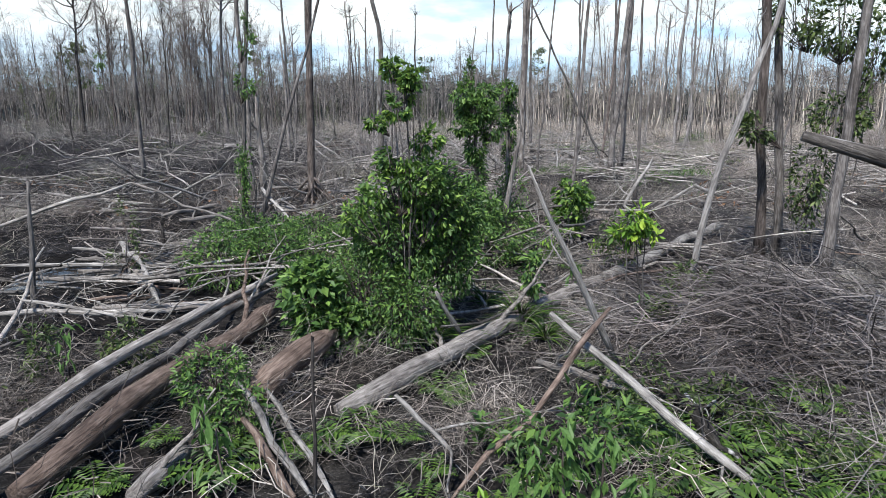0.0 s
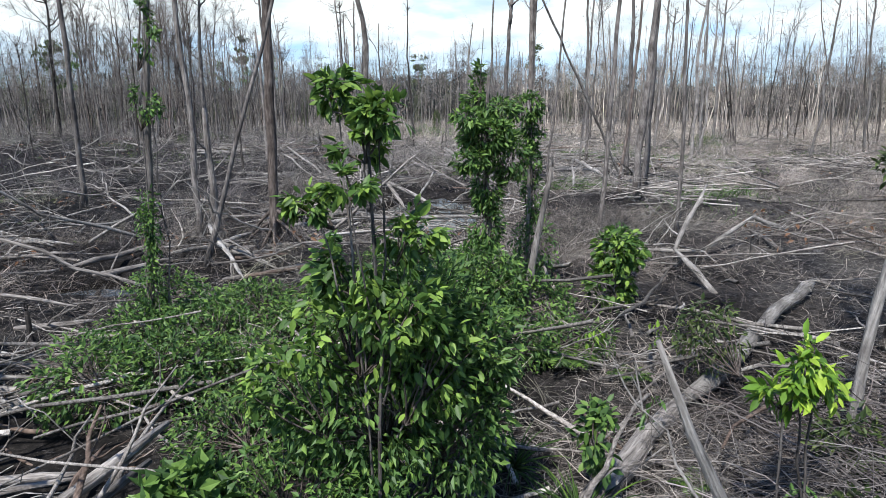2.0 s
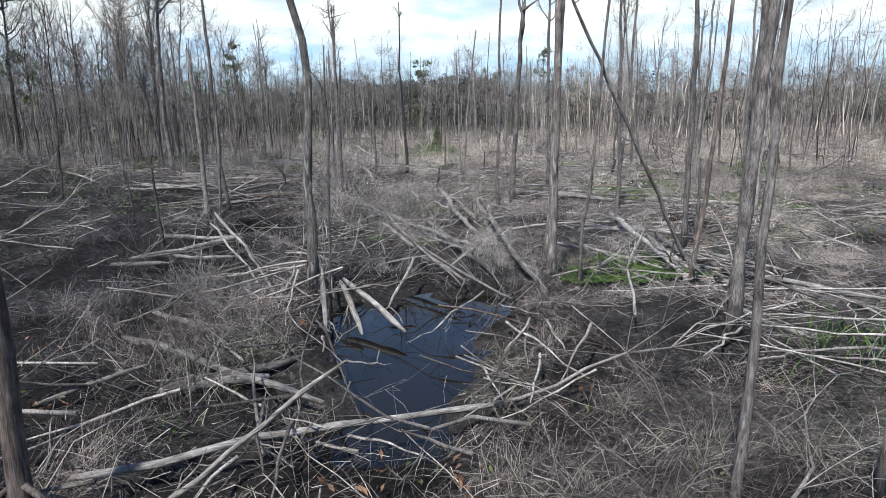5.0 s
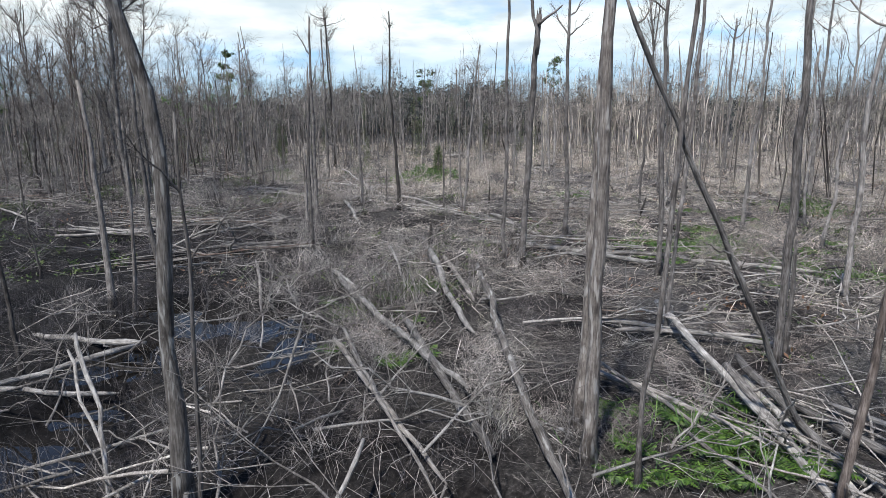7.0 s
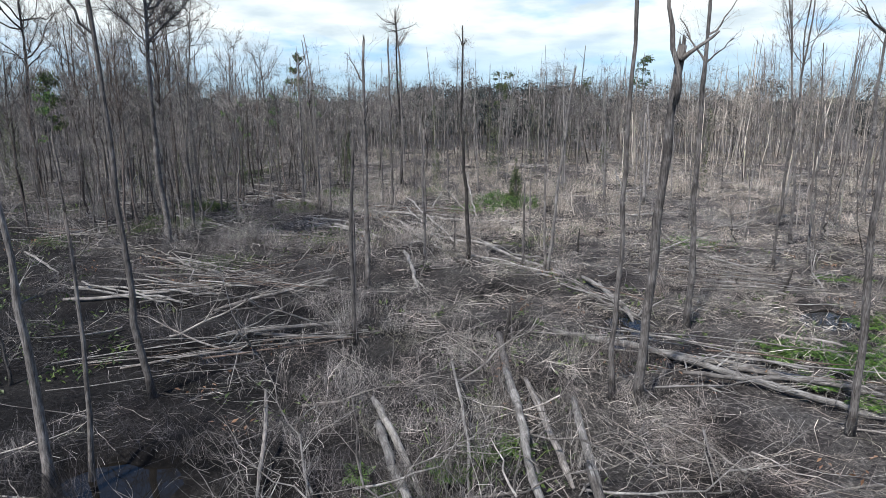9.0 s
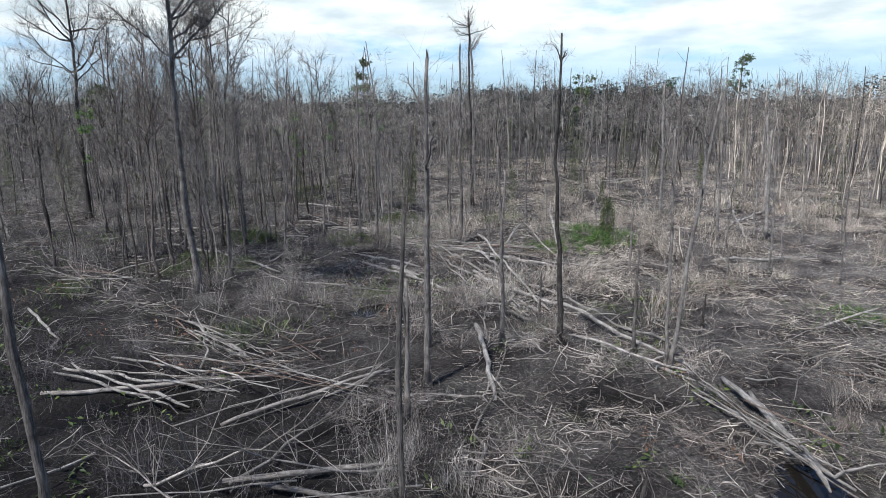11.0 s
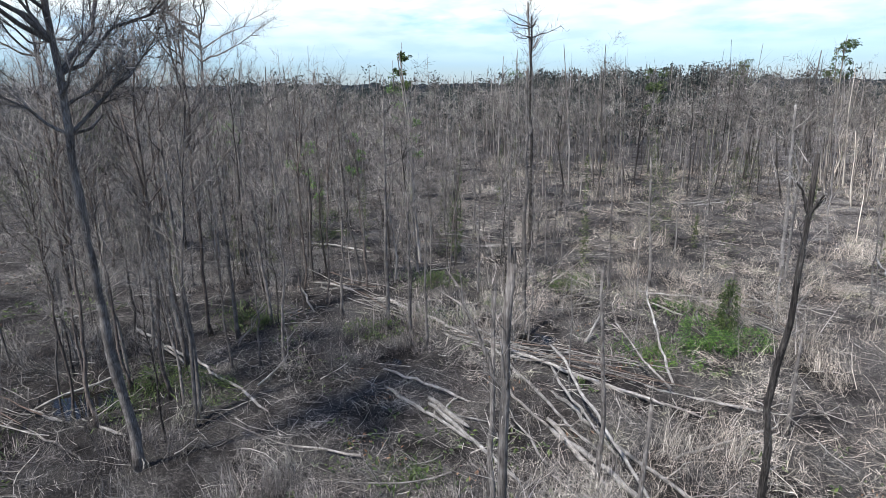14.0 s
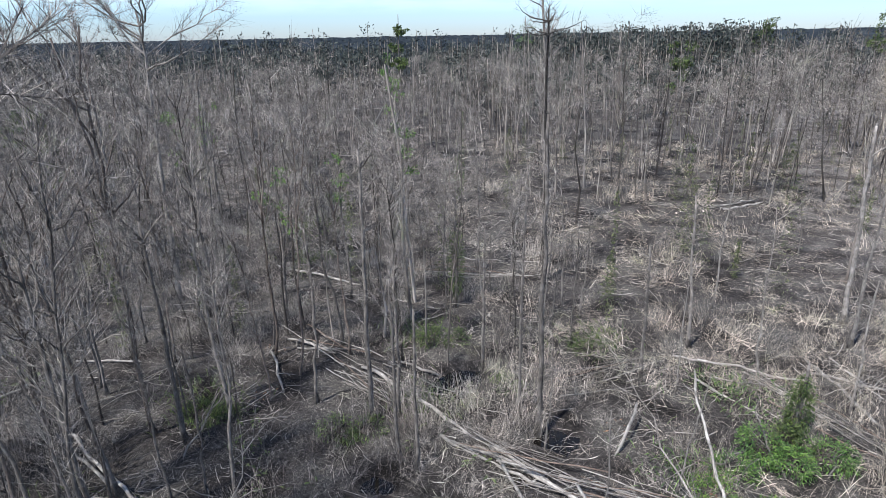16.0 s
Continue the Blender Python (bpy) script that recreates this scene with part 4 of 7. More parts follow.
fallen_log((-4.08, 19.71, 0.50), (-0.36, 21.93, 0.50), 0.025, 0.030, "grey")
fallen_log((-3.96, 19.76, 0.20), (-2.61, 20.92, 0.20), 0.049, 0.047, "grey")
fallen_log((-3.51, 19.62, 0.30), (-2.02, 20.82, 0.30), 0.047, 0.040, "brown")
fallen_log((-5.59, 21.25, 0.30), (-4.43, 23.01, 0.40), 0.057, 0.052, "pale")
fallen_log((-4.92, 21.68, 0.80), (-3.58, 19.76, 0.20), 0.063, 0.037, "pale")
fallen_log((-6.03, 28.04, 0.30), (-1.57, 25.47, 0.30), 0.087, 0.060, "pale")
fallen_log((-5.83, 25.29, 0.30), (-4.62, 26.33, 0.50), 0.049, 0.047, "grey")
fallen_log((-4.30, 21.31, 0.20), (-3.35, 21.69, 0.20), 0.061, 0.049, "brown")
fallen_log((-4.34, 21.16, 0.60), (-3.36, 20.79, 0.20), 0.025, 0.020, "pale")
fallen_log((-3.11, 22.94, 0.20), (-0.55, 22.38, 2.30), 0.039, 0.027, "grey")
fallen_log((-2.87, 20.44, 0.20), (-0.66, 20.52, 0.20), 0.025, 0.020, "pale")
fallen_log((-1.14, 20.36, 0.30), (-0.72, 20.00, 0.20), 0.031, 0.026, "grey")
fallen_log((1.25, 32.89, 0.30), (-0.96, 39.14, 0.60), 0.088, 0.105, "grey")
fallen_log((-6.50, 22.43, 0.20), (-5.68, 22.34, 0.20), 0.045, 0.041, "pale")
fallen_log((-6.31, 22.25, 0.50), (-4.97, 22.46, 0.50), 0.028, 0.024, "grey")
fallen_log((3.70, 22.40, 0.15), (5.21, 21.99, 0.20), 0.055, 0.039, "pale")
fallen_log((5.29, 22.18, 0.20), (6.67, 22.96, 0.80), 0.053, 0.047, "pale")
fallen_log((6.92, 23.57, 0.30), (6.86, 22.19, 0.20), 0.066, 0.053, "grey")
fallen_log((6.50, 22.71, 0.80), (7.25, 22.82, 0.50), 0.069, 0.066, "pale")
fallen_log((7.57, 54.08, 0.20), (13.37, 44.37, 0.20), 0.115, 0.073, "pale")
fallen_log((7.21, 34.96, 0.20), (10.00, 29.05, 0.20), 0.103, 0.068, "grey")
fallen_log((7.92, 32.60, 0.30), (10.15, 30.41, 0.30), 0.074, 0.065, "pale")
fallen_log((6.39, 29.87, 0.30), (7.02, 28.09, 0.30), 0.080, 0.057, "pale")
fallen_log((1.51, 20.33, 0.15), (2.52, 19.50, 0.15), 0.051, 0.039, "grey")
fallen_log((2.32, 21.60, 0.20), (3.12, 21.01, 0.20), 0.050, 0.043, "grey")
fallen_log((6.14, 40.53, 0.60), (6.17, 31.67, 0.20), 0.115, 0.070, "pale")
fallen_log((-3.61, 43.53, 0.40), (0.83, 34.98, 0.50), 0.128, 0.066, "pale")
fallen_log((1.20, 41.57, 1.00), (2.44, 30.88, 0.20), 0.115, 0.080, "birch")
fallen_log((-0.71, 45.98, 0.90), (0.99, 38.84, 0.20), 0.128, 0.084, "pale")
fallen_log((-2.12, 36.28, 1.00), (0.53, 32.07, 0.30), 0.079, 0.042, "grey")
fallen_log((-1.91, 36.37, 1.20), (0.44, 31.60, 0.30), 0.058, 0.030, "grey")
fallen_log((-2.37, 31.12, 0.60), (-0.69, 28.91, 0.10), 0.078, 0.077, "pale")
fallen_log((-2.40, 30.90, 0.60), (-1.59, 28.99, 0.00), 0.076, 0.071, "grey")
fallen_log((-2.77, 30.69, 1.00), (-2.32, 28.85, 0.10), 0.065, 0.062, "pale")
fallen_log((0.94, 30.14, 0.60), (-0.15, 28.90, 0.10), 0.030, 0.031, "pale")
fallen_log((-0.79, 32.46, 0.80), (-1.23, 30.53, 0.10), 0.043, 0.042, "pale")
fallen_log((3.33, 36.71, 0.30), (6.42, 33.25, 0.20), 0.074, 0.046, "grey")
fallen_log((4.33, 39.83, 0.30), (8.73, 38.16, 0.20), 0.088, 0.071, "pale")
fallen_log((4.73, 39.23, 0.20), (8.50, 38.71, 0.20), 0.076, 0.065, "grey")
fallen_log((6.26, 36.08, 0.60), (6.30, 32.75, 0.30), 0.112, 0.077, "grey")
fallen_log((6.71, 36.56, 0.60), (6.80, 32.26, 0.30), 0.108, 0.073, "grey")
fallen_log((6.71, 36.12, 0.30), (6.65, 31.57, 0.20), 0.098, 0.064, "pale")
fallen_log((7.79, 34.95, 0.30), (9.22, 33.33, 0.20), 0.071, 0.057, "pale")
fallen_log((7.06, 32.77, 0.30), (7.15, 30.15, 0.10), 0.082, 0.094, "pale")
fallen_log((9.49, 47.24, 0.20), (13.57, 45.53, 0.20), 0.097, 0.078, "pale")
fallen_log((-9.67, 34.75, 0.20), (-7.42, 37.79, 0.20), 0.061, 0.097, "pale")
fallen_log((-9.79, 34.02, 0.20), (-8.22, 34.24, 0.20), 0.090, 0.091, "grey")
fallen_log((-6.90, 34.79, 1.60), (-3.69, 30.54, 0.10), 0.052, 0.033, "pale")
fallen_log((-6.20, 29.52, 0.30), (-3.93, 28.62, 0.20), 0.085, 0.061, "grey")
fallen_log((-3.57, 28.88, 0.40), (-2.62, 30.13, 0.30), 0.043, 0.040, "grey")
fallen_log((4.68, 33.85, 0.30), (5.46, 31.96, 0.20), 0.048, 0.036, "grey")
fallen_log((3.63, 36.14, 0.60), (5.17, 33.86, 0.20), 0.055, 0.040, "grey")
fallen_log((-10.62, 38.38, 0.20), (-7.34, 37.92, 0.20), 0.074, 0.107, "pale")
fallen_log((-9.01, 35.21, 0.20), (-6.37, 35.09, 0.20), 0.065, 0.058, "pale")
fallen_log((-6.39, 32.28, 0.20), (-4.28, 33.72, 0.30), 0.050, 0.041, "pale")
fallen_log((-7.02, 34.68, 1.30), (-4.53, 31.81, 0.10), 0.039, 0.034, "pale")
fallen_log((-1.17, 49.47, 0.60), (0.29, 41.66, 0.10), 0.130, 0.114, "grey")
fallen_log((-0.17, 46.16, 0.60), (0.98, 42.10, 0.10), 0.085, 0.088, "grey")
fallen_log((1.11, 45.59, 0.40), (1.53, 41.87, 0.10), 0.111, 0.114, "pale")
fallen_log((-4.13, 44.92, 0.30), (-2.02, 41.27, 0.10), 0.105, 0.091, "pale")
fallen_log((0.66, 51.11, 0.20), (9.49, 47.56, 0.20), 0.129, 0.100, "pale")
fallen_log((4.15, 49.41, 0.20), (8.82, 46.21, 0.20), 0.125, 0.099, "pale")
fallen_log((4.34, 47.95, 0.30), (9.55, 47.71, 0.30), 0.082, 0.077, "grey")
fallen_log((5.66, 48.79, 0.20), (8.80, 48.15, 0.20), 0.102, 0.088, "grey")
fallen_log((7.61, 58.91, 0.20), (9.94, 56.09, 0.50), 0.181, 0.103, "grey")
fallen_log((8.20, 52.09, 0.20), (10.95, 50.54, 0.20), 0.088, 0.071, "grey")
fallen_log((2.00, 58.11, 0.30), (3.77, 52.86, 0.30), 0.169, 0.105, "pale")
fallen_log((2.69, 57.27, 0.30), (3.48, 52.19, 0.30), 0.138, 0.092, "grey")
fallen_log((-19.95, 52.82, 0.30), (-13.09, 52.95, 0.30), 0.086, 0.071, "pale")
fallen_log((-19.78, 52.34, 0.40), (-14.69, 51.83, 0.20), 0.072, 0.080, "pale")
fallen_log((-12.31, 51.15, 0.20), (-8.69, 55.26, 0.60), 0.077, 0.063, "grey")
fallen_log((-18.18, 57.08, 0.40), (-13.41, 54.97, 0.20), 0.071, 0.064, "pale")
fallen_log((-10.47, 48.72, 0.30), (-7.01, 50.45, 0.30), 0.088, 0.082, "grey")
fallen_log((-9.51, 48.88, 0.30), (-5.71, 48.98, 0.30), 0.087, 0.076, "grey")
fallen_log((-9.44, 71.75, 0.20), (1.30, 60.49, 0.20), 0.121, 0.085, "pale")
fallen_log((-13.51, 75.61, 0.30), (-7.07, 67.96, 0.20), 0.111, 0.091, "pale")
fallen_log((-2.19, 46.05, 1.00), (-1.10, 41.32, 0.20), 0.047, 0.045, "pale")
fallen_log((-6.48, 43.58, 1.00), (-5.36, 40.75, 0.10), 0.056, 0.057, "grey")
fallen_log((13.13, 98.82, 0.40), (5.95, 85.83, 0.20), 0.122, 0.101, "pale")
fallen_log((-8.90, 68.83, 0.20), (1.23, 59.09, 0.20), 0.166, 0.105, "pale")
fallen_log((-7.28, 65.44, 0.20), (1.16, 57.91, 0.20), 0.145, 0.091, "pale")
fallen_log((-9.16, 69.35, 0.30), (-3.19, 61.74, 0.20), 0.155, 0.118, "grey")
fallen_log((-9.80, 73.17, 1.60), (-4.33, 63.91, 0.20), 0.094, 0.088, "pale")
fallen_log((-3.50, 60.13, 0.60), (1.22, 58.33, 0.30), 0.073, 0.062, "pale")
fallen_log((-6.17, 63.06, 0.30), (-3.32, 59.99, 0.50), 0.109, 0.082, "grey")
fallen_log((-16.05, 69.64, 0.30), (-11.39, 67.14, 0.20), 0.107, 0.108, "pale")
fallen_log((-13.89, 69.10, 0.20), (-9.29, 65.48, 0.20), 0.132, 0.112, "pale")
fallen_log((-14.18, 75.65, 0.20), (-3.58, 71.49, 0.20), 0.105, 0.085, "grey")
fallen_log((-19.44, 52.77, 0.60), (-13.90, 51.80, 0.20), 0.075, 0.079, "pale")
fallen_log((-18.69, 53.73, 0.50), (-14.13, 53.78, 0.30), 0.069, 0.064, "pale")
fallen_log((-18.98, 51.15, 0.30), (-11.44, 54.82, 0.40), 0.091, 0.065, "grey")
fallen_log((-18.66, 57.65, 0.50), (-12.88, 54.69, 0.20), 0.104, 0.083, "pale")
fallen_log((-10.01, 53.22, 0.40), (-8.43, 55.98, 0.40), 0.064, 0.065, "grey")
fallen_log((3.90, 75.40, 0.20), (9.28, 77.68, 0.20), 0.147, 0.134, "pale")
fallen_log((-4.69, 68.22, 0.30), (-1.25, 70.98, 0.60), 0.065, 0.068, "pale")
fallen_log((-0.66, 87.21, 0.30), (2.77, 79.07, 0.20), 0.123, 0.083, "pale")
fallen_log((6.92, 91.91, 2.00), (7.13, 83.24, 0.20), 0.106, 0.106, "pale")
fallen_log((-25.82, 56.49, 0.80), (-22.82, 55.22, 0.20), 0.098, 0.090, "pale")
fallen_log((-31.07, 62.52, 0.20), (-23.60, 61.53, 0.20), 0.086, 0.064, "grey")
fallen_log((-8.49, 54.41, 0.20), (-5.42, 54.93, 0.20), 0.090, 0.072, "grey")
fallen_log((-6.77, 59.70, 0.80), (-4.99, 54.98, 0.10), 0.151, 0.130, "pale")
fallen_log((-15.19, 75.65, 0.20), (-1.61, 72.64, 0.20), 0.109, 0.091, "pale")
fallen_log((-12.23, 75.00, 0.20), (-5.03, 71.99, 0.20), 0.128, 0.094, "pale")
fallen_log((-16.78, 70.94, 0.40), (-12.42, 69.77, 0.20), 0.095, 0.096, "pale")
fallen_log((-14.04, 69.51, 0.20), (-11.84, 67.99, 0.20), 0.195, 0.138, "pale")
fallen_log((-9.56, 72.00, 1.20), (-6.46, 68.01, 0.10), 0.088, 0.081, "pale")
fallen_log((-31.28, 70.99, 0.30), (-19.55, 66.33, 0.30), 0.128, 0.083, "pale")
fallen_log((-28.64, 63.31, 0.30), (-26.60, 63.13, 0.30), 0.105, 0.091, "pale")
fallen_log((-28.44, 63.38, 0.30), (-27.14, 66.48, 0.60), 0.074, 0.069, "pale")
fallen_log((-26.14, 63.62, 0.20), (-23.61, 63.33, 0.20), 0.092, 0.088, "pale")
fallen_log((-11.90, 71.89, 0.30), (-7.38, 67.55, 0.20), 0.103, 0.071, "grey")
fallen_log((-25.56, 80.21, 0.20), (-22.29, 81.31, 0.20), 0.103, 0.086, "pale")
fallen_log((-26.40, 79.11, 0.50), (-23.72, 76.39, 0.20), 0.101, 0.092, "pale")
fallen_log((-1.00, 84.97, 0.20), (1.39, 78.66, 0.20), 0.107, 0.086, "pale")
fallen_log((0.51, 88.08, 0.20), (3.70, 80.54, 0.20), 0.098, 0.089, "pale")
fallen_log((-4.66, 74.10, 0.10), (-6.14, 80.25, 2.60), 0.102, 0.069, "pale")
fallen_log((-22.66, 92.70, 0.20), (-15.83, 94.13, 0.20), 0.088, 0.086, "pale")
fallen_log((-23.42, 95.96, 0.20), (-15.09, 96.86, 0.20), 0.094, 0.090, "pale")
fallen_log((-3.86, 115.63, 0.30), (0.05, 119.22, 0.30), 0.143, 0.118, "pale")
fallen_log((-8.23, 79.31, 1.20), (-8.82, 76.97, 0.10), 0.097, 0.105, "pale")
fallen_log((-21.34, 79.58, 0.20), (-10.30, 74.30, 0.20), 0.141, 0.102, "pale")
fallen_log((-15.64, 75.72, 0.30), (-11.13, 74.31, 0.20), 0.128, 0.103, "pale")
fallen_log((-6.83, 85.70, 0.20), (0.68, 85.03, 0.20), 0.101, 0.090, "pale")
fallen_log((-5.81, 83.64, 0.30), (-3.16, 81.43, 0.20), 0.107, 0.096, "pale")
fallen_log((-33.92, 90.23, 0.20), (-26.29, 88.90, 0.20), 0.144, 0.113, "pale")
fallen_log((-26.48, 80.76, 0.30), (-22.99, 80.20, 0.20), 0.108, 0.103, "pale")
fallen_log((-19.97, 80.63, 0.20), (-17.32, 80.12, 0.20), 0.100, 0.096, "pale")
fallen_log((-2.86, 115.38, 0.20), (0.72, 118.56, 0.30), 0.182, 0.161, "pale")
fallen_log((-29.43, 69.86, 0.50), (-25.52, 68.67, 0.10), 0.102, 0.093, "pale")
fallen_log((-35.63, 75.09, 0.30), (-32.26, 76.25, 0.30), 0.087, 0.087, "pale")
fallen_log((-0.98, 86.00, 0.20), (2.30, 85.59, 0.20), 0.108, 0.103, "pale")
fallen_log((-6.30, 16.06, 0.25), (-4.43, 16.06, 0.25), 0.052, 0.041, "grey")
fallen_log((-5.92, 15.54, 0.20), (-4.17, 15.48, 0.20), 0.068, 0.054, "grey")
fallen_log((-6.08, 17.07, 0.35), (-4.41, 14.73, 0.50), 0.069, 0.041, "pale")
fallen_log((-4.41, 14.73, 0.50), (-3.82, 13.98, 0.15), 0.052, 0.038, "pale")
fallen_log((-6.62, 16.50, 0.35), (-4.47, 16.01, 0.30), 0.038, 0.029, "pale")
fallen_log((-4.96, 14.25, 0.12), (-3.92, 14.56, 0.12), 0.057, 0.048, "brown")
fallen_log((-4.68, 13.89, 0.12), (-2.99, 14.18, 0.12), 0.054, 0.045, "grey")
fallen_log((-5.75, 17.20, 0.25), (-4.79, 17.39, 0.30), 0.053, 0.043, "grey")
fallen_log((-4.45, 13.62, 0.30), (-3.38, 13.25, 0.20), 0.022, 0.017, "pale")
fallen_log((-6.16, 19.66, 0.30), (-5.36, 20.89, 0.30), 0.066, 0.058, "grey")
fallen_log((-4.90, 21.75, 0.50), (-3.25, 20.54, 0.20), 0.043, 0.031, "pale")
fallen_log((-4.61, 21.89, 0.25), (-2.68, 22.71, 0.25), 0.078, 0.066, "grey")
fallen_log((-4.17, 25.86, 0.30), (-2.29, 27.22, 0.30), 0.099, 0.085, "grey")
fallen_log((-11.91, 23.50, 0.40), (-8.07, 22.11, 0.30), 0.058, 0.042, "pale")
fallen_log((-9.96, 20.90, 0.30), (-7.48, 21.35, 0.30), 0.049, 0.040, "grey")
fallen_log((-5.35, 15.06, 0.15), (-3.58, 14.79, 0.15), 0.037, 0.028, "brown")
fallen_log((-7.64, 18.67, 0.30), (-5.30, 17.83, 0.35), 0.041, 0.030, "grey")
fallen_log((-2.76, 13.31, 0.15), (-2.96, 14.49, 0.20), 0.028, 0.027, "brown")
fallen_log((2.45, 15.50, 0.18), (5.90, 19.30, 0.35), 0.115, 0.095, "pale", 2, "long pale fallen trunk stripped of bark")



# ---- green plants ----
def leafy_cluster(c, rad, n, size, rng, slim=0.42, droop=0.35, shape=leaves):
    """Leaves through an uneven ellipsoid, denser in tufts near its skin."""
    tuft = unit(rng.normal(0, 1, (max(6, n // 30), 3)))
    pick = tuft[rng.integers(0, len(tuft), n)]
    d = unit(pick + rng.normal(0, 0.24, (n, 3)))
    s = rng.uniform(0.35, 1.12, (n, 1)) ** 0.6
    place = np.asarray(c) + d * s * np.asarray(rad)
    along = d * 0.7 + rng.normal(0, 0.55, (n, 3)) - [0, 0, droop]
    up = unit(rng.normal(0, 0.45, (n, 3)) + [0, 0, 1.0])
    ln = size * rng.uniform(0.55, 1.3, n)
    return shape(place, along, up, ln, ln * slim), np.asarray(c) + tuft * np.asarray(rad)


def leafy_plant(name, base, clusters, label, seed, leaf=None, size=0.11, stems=(), category="shrub", slim=0.42, stem_r=0.012, group="green regrowth"):
    """A shrub or vine mass: stems, twigs and one foliage part for each leafy mass. clusters: (x, y, z, rx, ry, rz, leaves)."""
    rng = rng_of(seed)
    x, y = base
    z = float(ground_z(x, y)) - 0.05
    root = thing(name, (x, y, z), label, category, group)
    o = np.array([x, y, z])
    for cx, cy, cz, rx, ry, rz, n in clusters:
        fine = y < 25 and name != "vine_column"
        data, tips = leafy_cluster(np.array([cx, cy, cz]) - o, (rx, ry, rz), int(n * 2.2) if fine else int(n * (1.5 if y < 25 else 3.0)), size * (0.76 if fine else 0.78 if y < 25 else 0.62), rng, slim if y < 25 else 0.26, 0.35, round_leaves if y < 25 and name != "green_shrub" else leaves)
        mass = part("foliage", data, leaf or LEAF, root, "", y < 25 and name != "green_shrub")
        c = np.array([cx, cy, cz]) - o
        hub = np.maximum(c * [0.6, 0.6, 0.75], c - [0.3, 0.3, 1.3 * rz]) if name != "green_shrub" else c * [0.6, 0.6, 0.75]
        lines = np.stack([polyline(hub, t, 4, 0.12, rng) for t in tips])
        part("branchlet", tubes(lines, np.tile(np.linspace(0.009, 0.003, 4), (len(lines), 1)), 3), BARK_RED, mass)
        if cz - z > 0.5:
            low = 0.0 if not stems else 0.72
            foot = c * [0.5 * low, 0.5 * low, low] + [*rng.normal(0, 0.02 if stems else 0.12, 2), 0]
            ln = polyline(foot, c, 7, 0.10, rng)
            part("stem", tubes(ln[None], np.linspace(stem_r, stem_r * 0.5, 7)[None] * (0.6 if stems else 1), 6), BARK_GREY, root)
    for sx, sy, h, r in stems:
        ln = polyline((sx * 0.3, sy * 0.3, 0), (sx, sy, h), 8, 0.05, rng)
        part("stem", tubes(ln[None], np.linspace(r, r * 0.6, 8)[None], 7, True), BARK_GREY, root)
    return root


leafy_plant("climber_shrub", (-0.35, 12.95), [(-0.50, 13.0, 3.14, 0.12, 0.12, 0.11, 110), (-0.25, 12.84, 3.02, 0.13, 0.12, 0.10, 120), (-0.37, 12.95, 2.88, 0.17, 0.13, 0.08, 70), (-0.43, 12.74, 2.70, 0.13, 0.12, 0.08, 80),
                                              (-0.66, 12.87, 2.58, 0.11, 0.10, 0.11, 80), (-0.14, 13.0, 2.4, 0.18, 0.18, 0.14, 120), (-0.46, 13.0, 2.2, 0.24, 0.2, 0.15, 150), (-0.2, 12.9, 2.0, 0.26, 0.22, 0.18, 190),
                                              (-0.52, 13.05, 1.85, 0.36, 0.3, 0.24, 260), (-0.08, 13.1, 1.62, 0.38, 0.3, 0.3, 300), (-0.78, 13.0, 1.5, 0.32, 0.26, 0.26, 220)],
            "tall slender green shrub with glossy leaf tufts", 201, LEAF_LUSH, 0.10, [(0.0, 0.0, 3.1, 0.014), (-0.12, 0.05, 2.6, 0.010)], slim=0.44)
leafy_plant("green_shrub", (-0.2, 13.6), [(-0.15, 13.5, 1.7, 0.44, 0.42, 0.5, 900), (-0.45, 13.3, 1.2, 0.52, 0.45, 0.42, 1100), (0.1, 13.5, 0.95, 0.36, 0.4, 0.5, 800), (0.22, 13.6, 1.5, 0.3, 0.36, 0.34, 420), (0.3, 13.42, 1.46, 0.16, 0.14, 0.12, 60)],
            "dense dark green shrub overgrown with vines", 202, LEAF, 0.10)
leafy_plant("green_shrub", (-0.95, 13.1), [(-0.85, 13.05, 0.65, 0.55, 0.45, 0.45, 1275), (-0.35, 12.85, 0.5, 0.45, 0.4, 0.42, 935)], "low dense green shrub with small leaves", 203, LEAF, 0.085)
leafy_plant("green_shrub", (-1.45, 12.9), [(-1.42, 12.8, 0.62, 0.34, 0.3, 0.45, 420), (-1.2, 12.8, 0.3, 0.42, 0.36, 0.3, 420)], "rounded bright green shrub with broad hanging leaves", 204, LEAF, 0.15, slim=0.62)
leafy_plant("vine_column", (0.5, 17.5), [(0.36, 17.75, 3.42, 0.10, 0.10, 0.2, 70), (0.40, 17.7, 3.15, 0.2, 0.2, 0.16, 260), (0.62, 17.6, 3.05, 0.26, 0.22, 0.18, 420), (0.25, 17.25, 2.95, 0.2, 0.2, 0.14, 260), (0.5, 17.45, 2.75, 0.34, 0.28, 0.22, 680), (0.3, 17.3, 2.45, 0.25, 0.22, 0.15, 300),
                                        (0.78, 17.5, 2.5, 0.25, 0.22, 0.3, 460), (0.5, 17.45, 2.1, 0.18, 0.18, 0.35, 400), (0.48, 17.45, 1.6, 0.2, 0.2, 0.35, 400), (0.4, 17.2, 1.05, 0.5, 0.4, 0.35, 800), (0.75, 17.4, 0.8, 0.45, 0.4, 0.4, 650)],
            "column of fresh green vines on a dead stem", 205, LEAF, 0.125, [(0, 0, 3.4, 0.035)], slim=0.34)
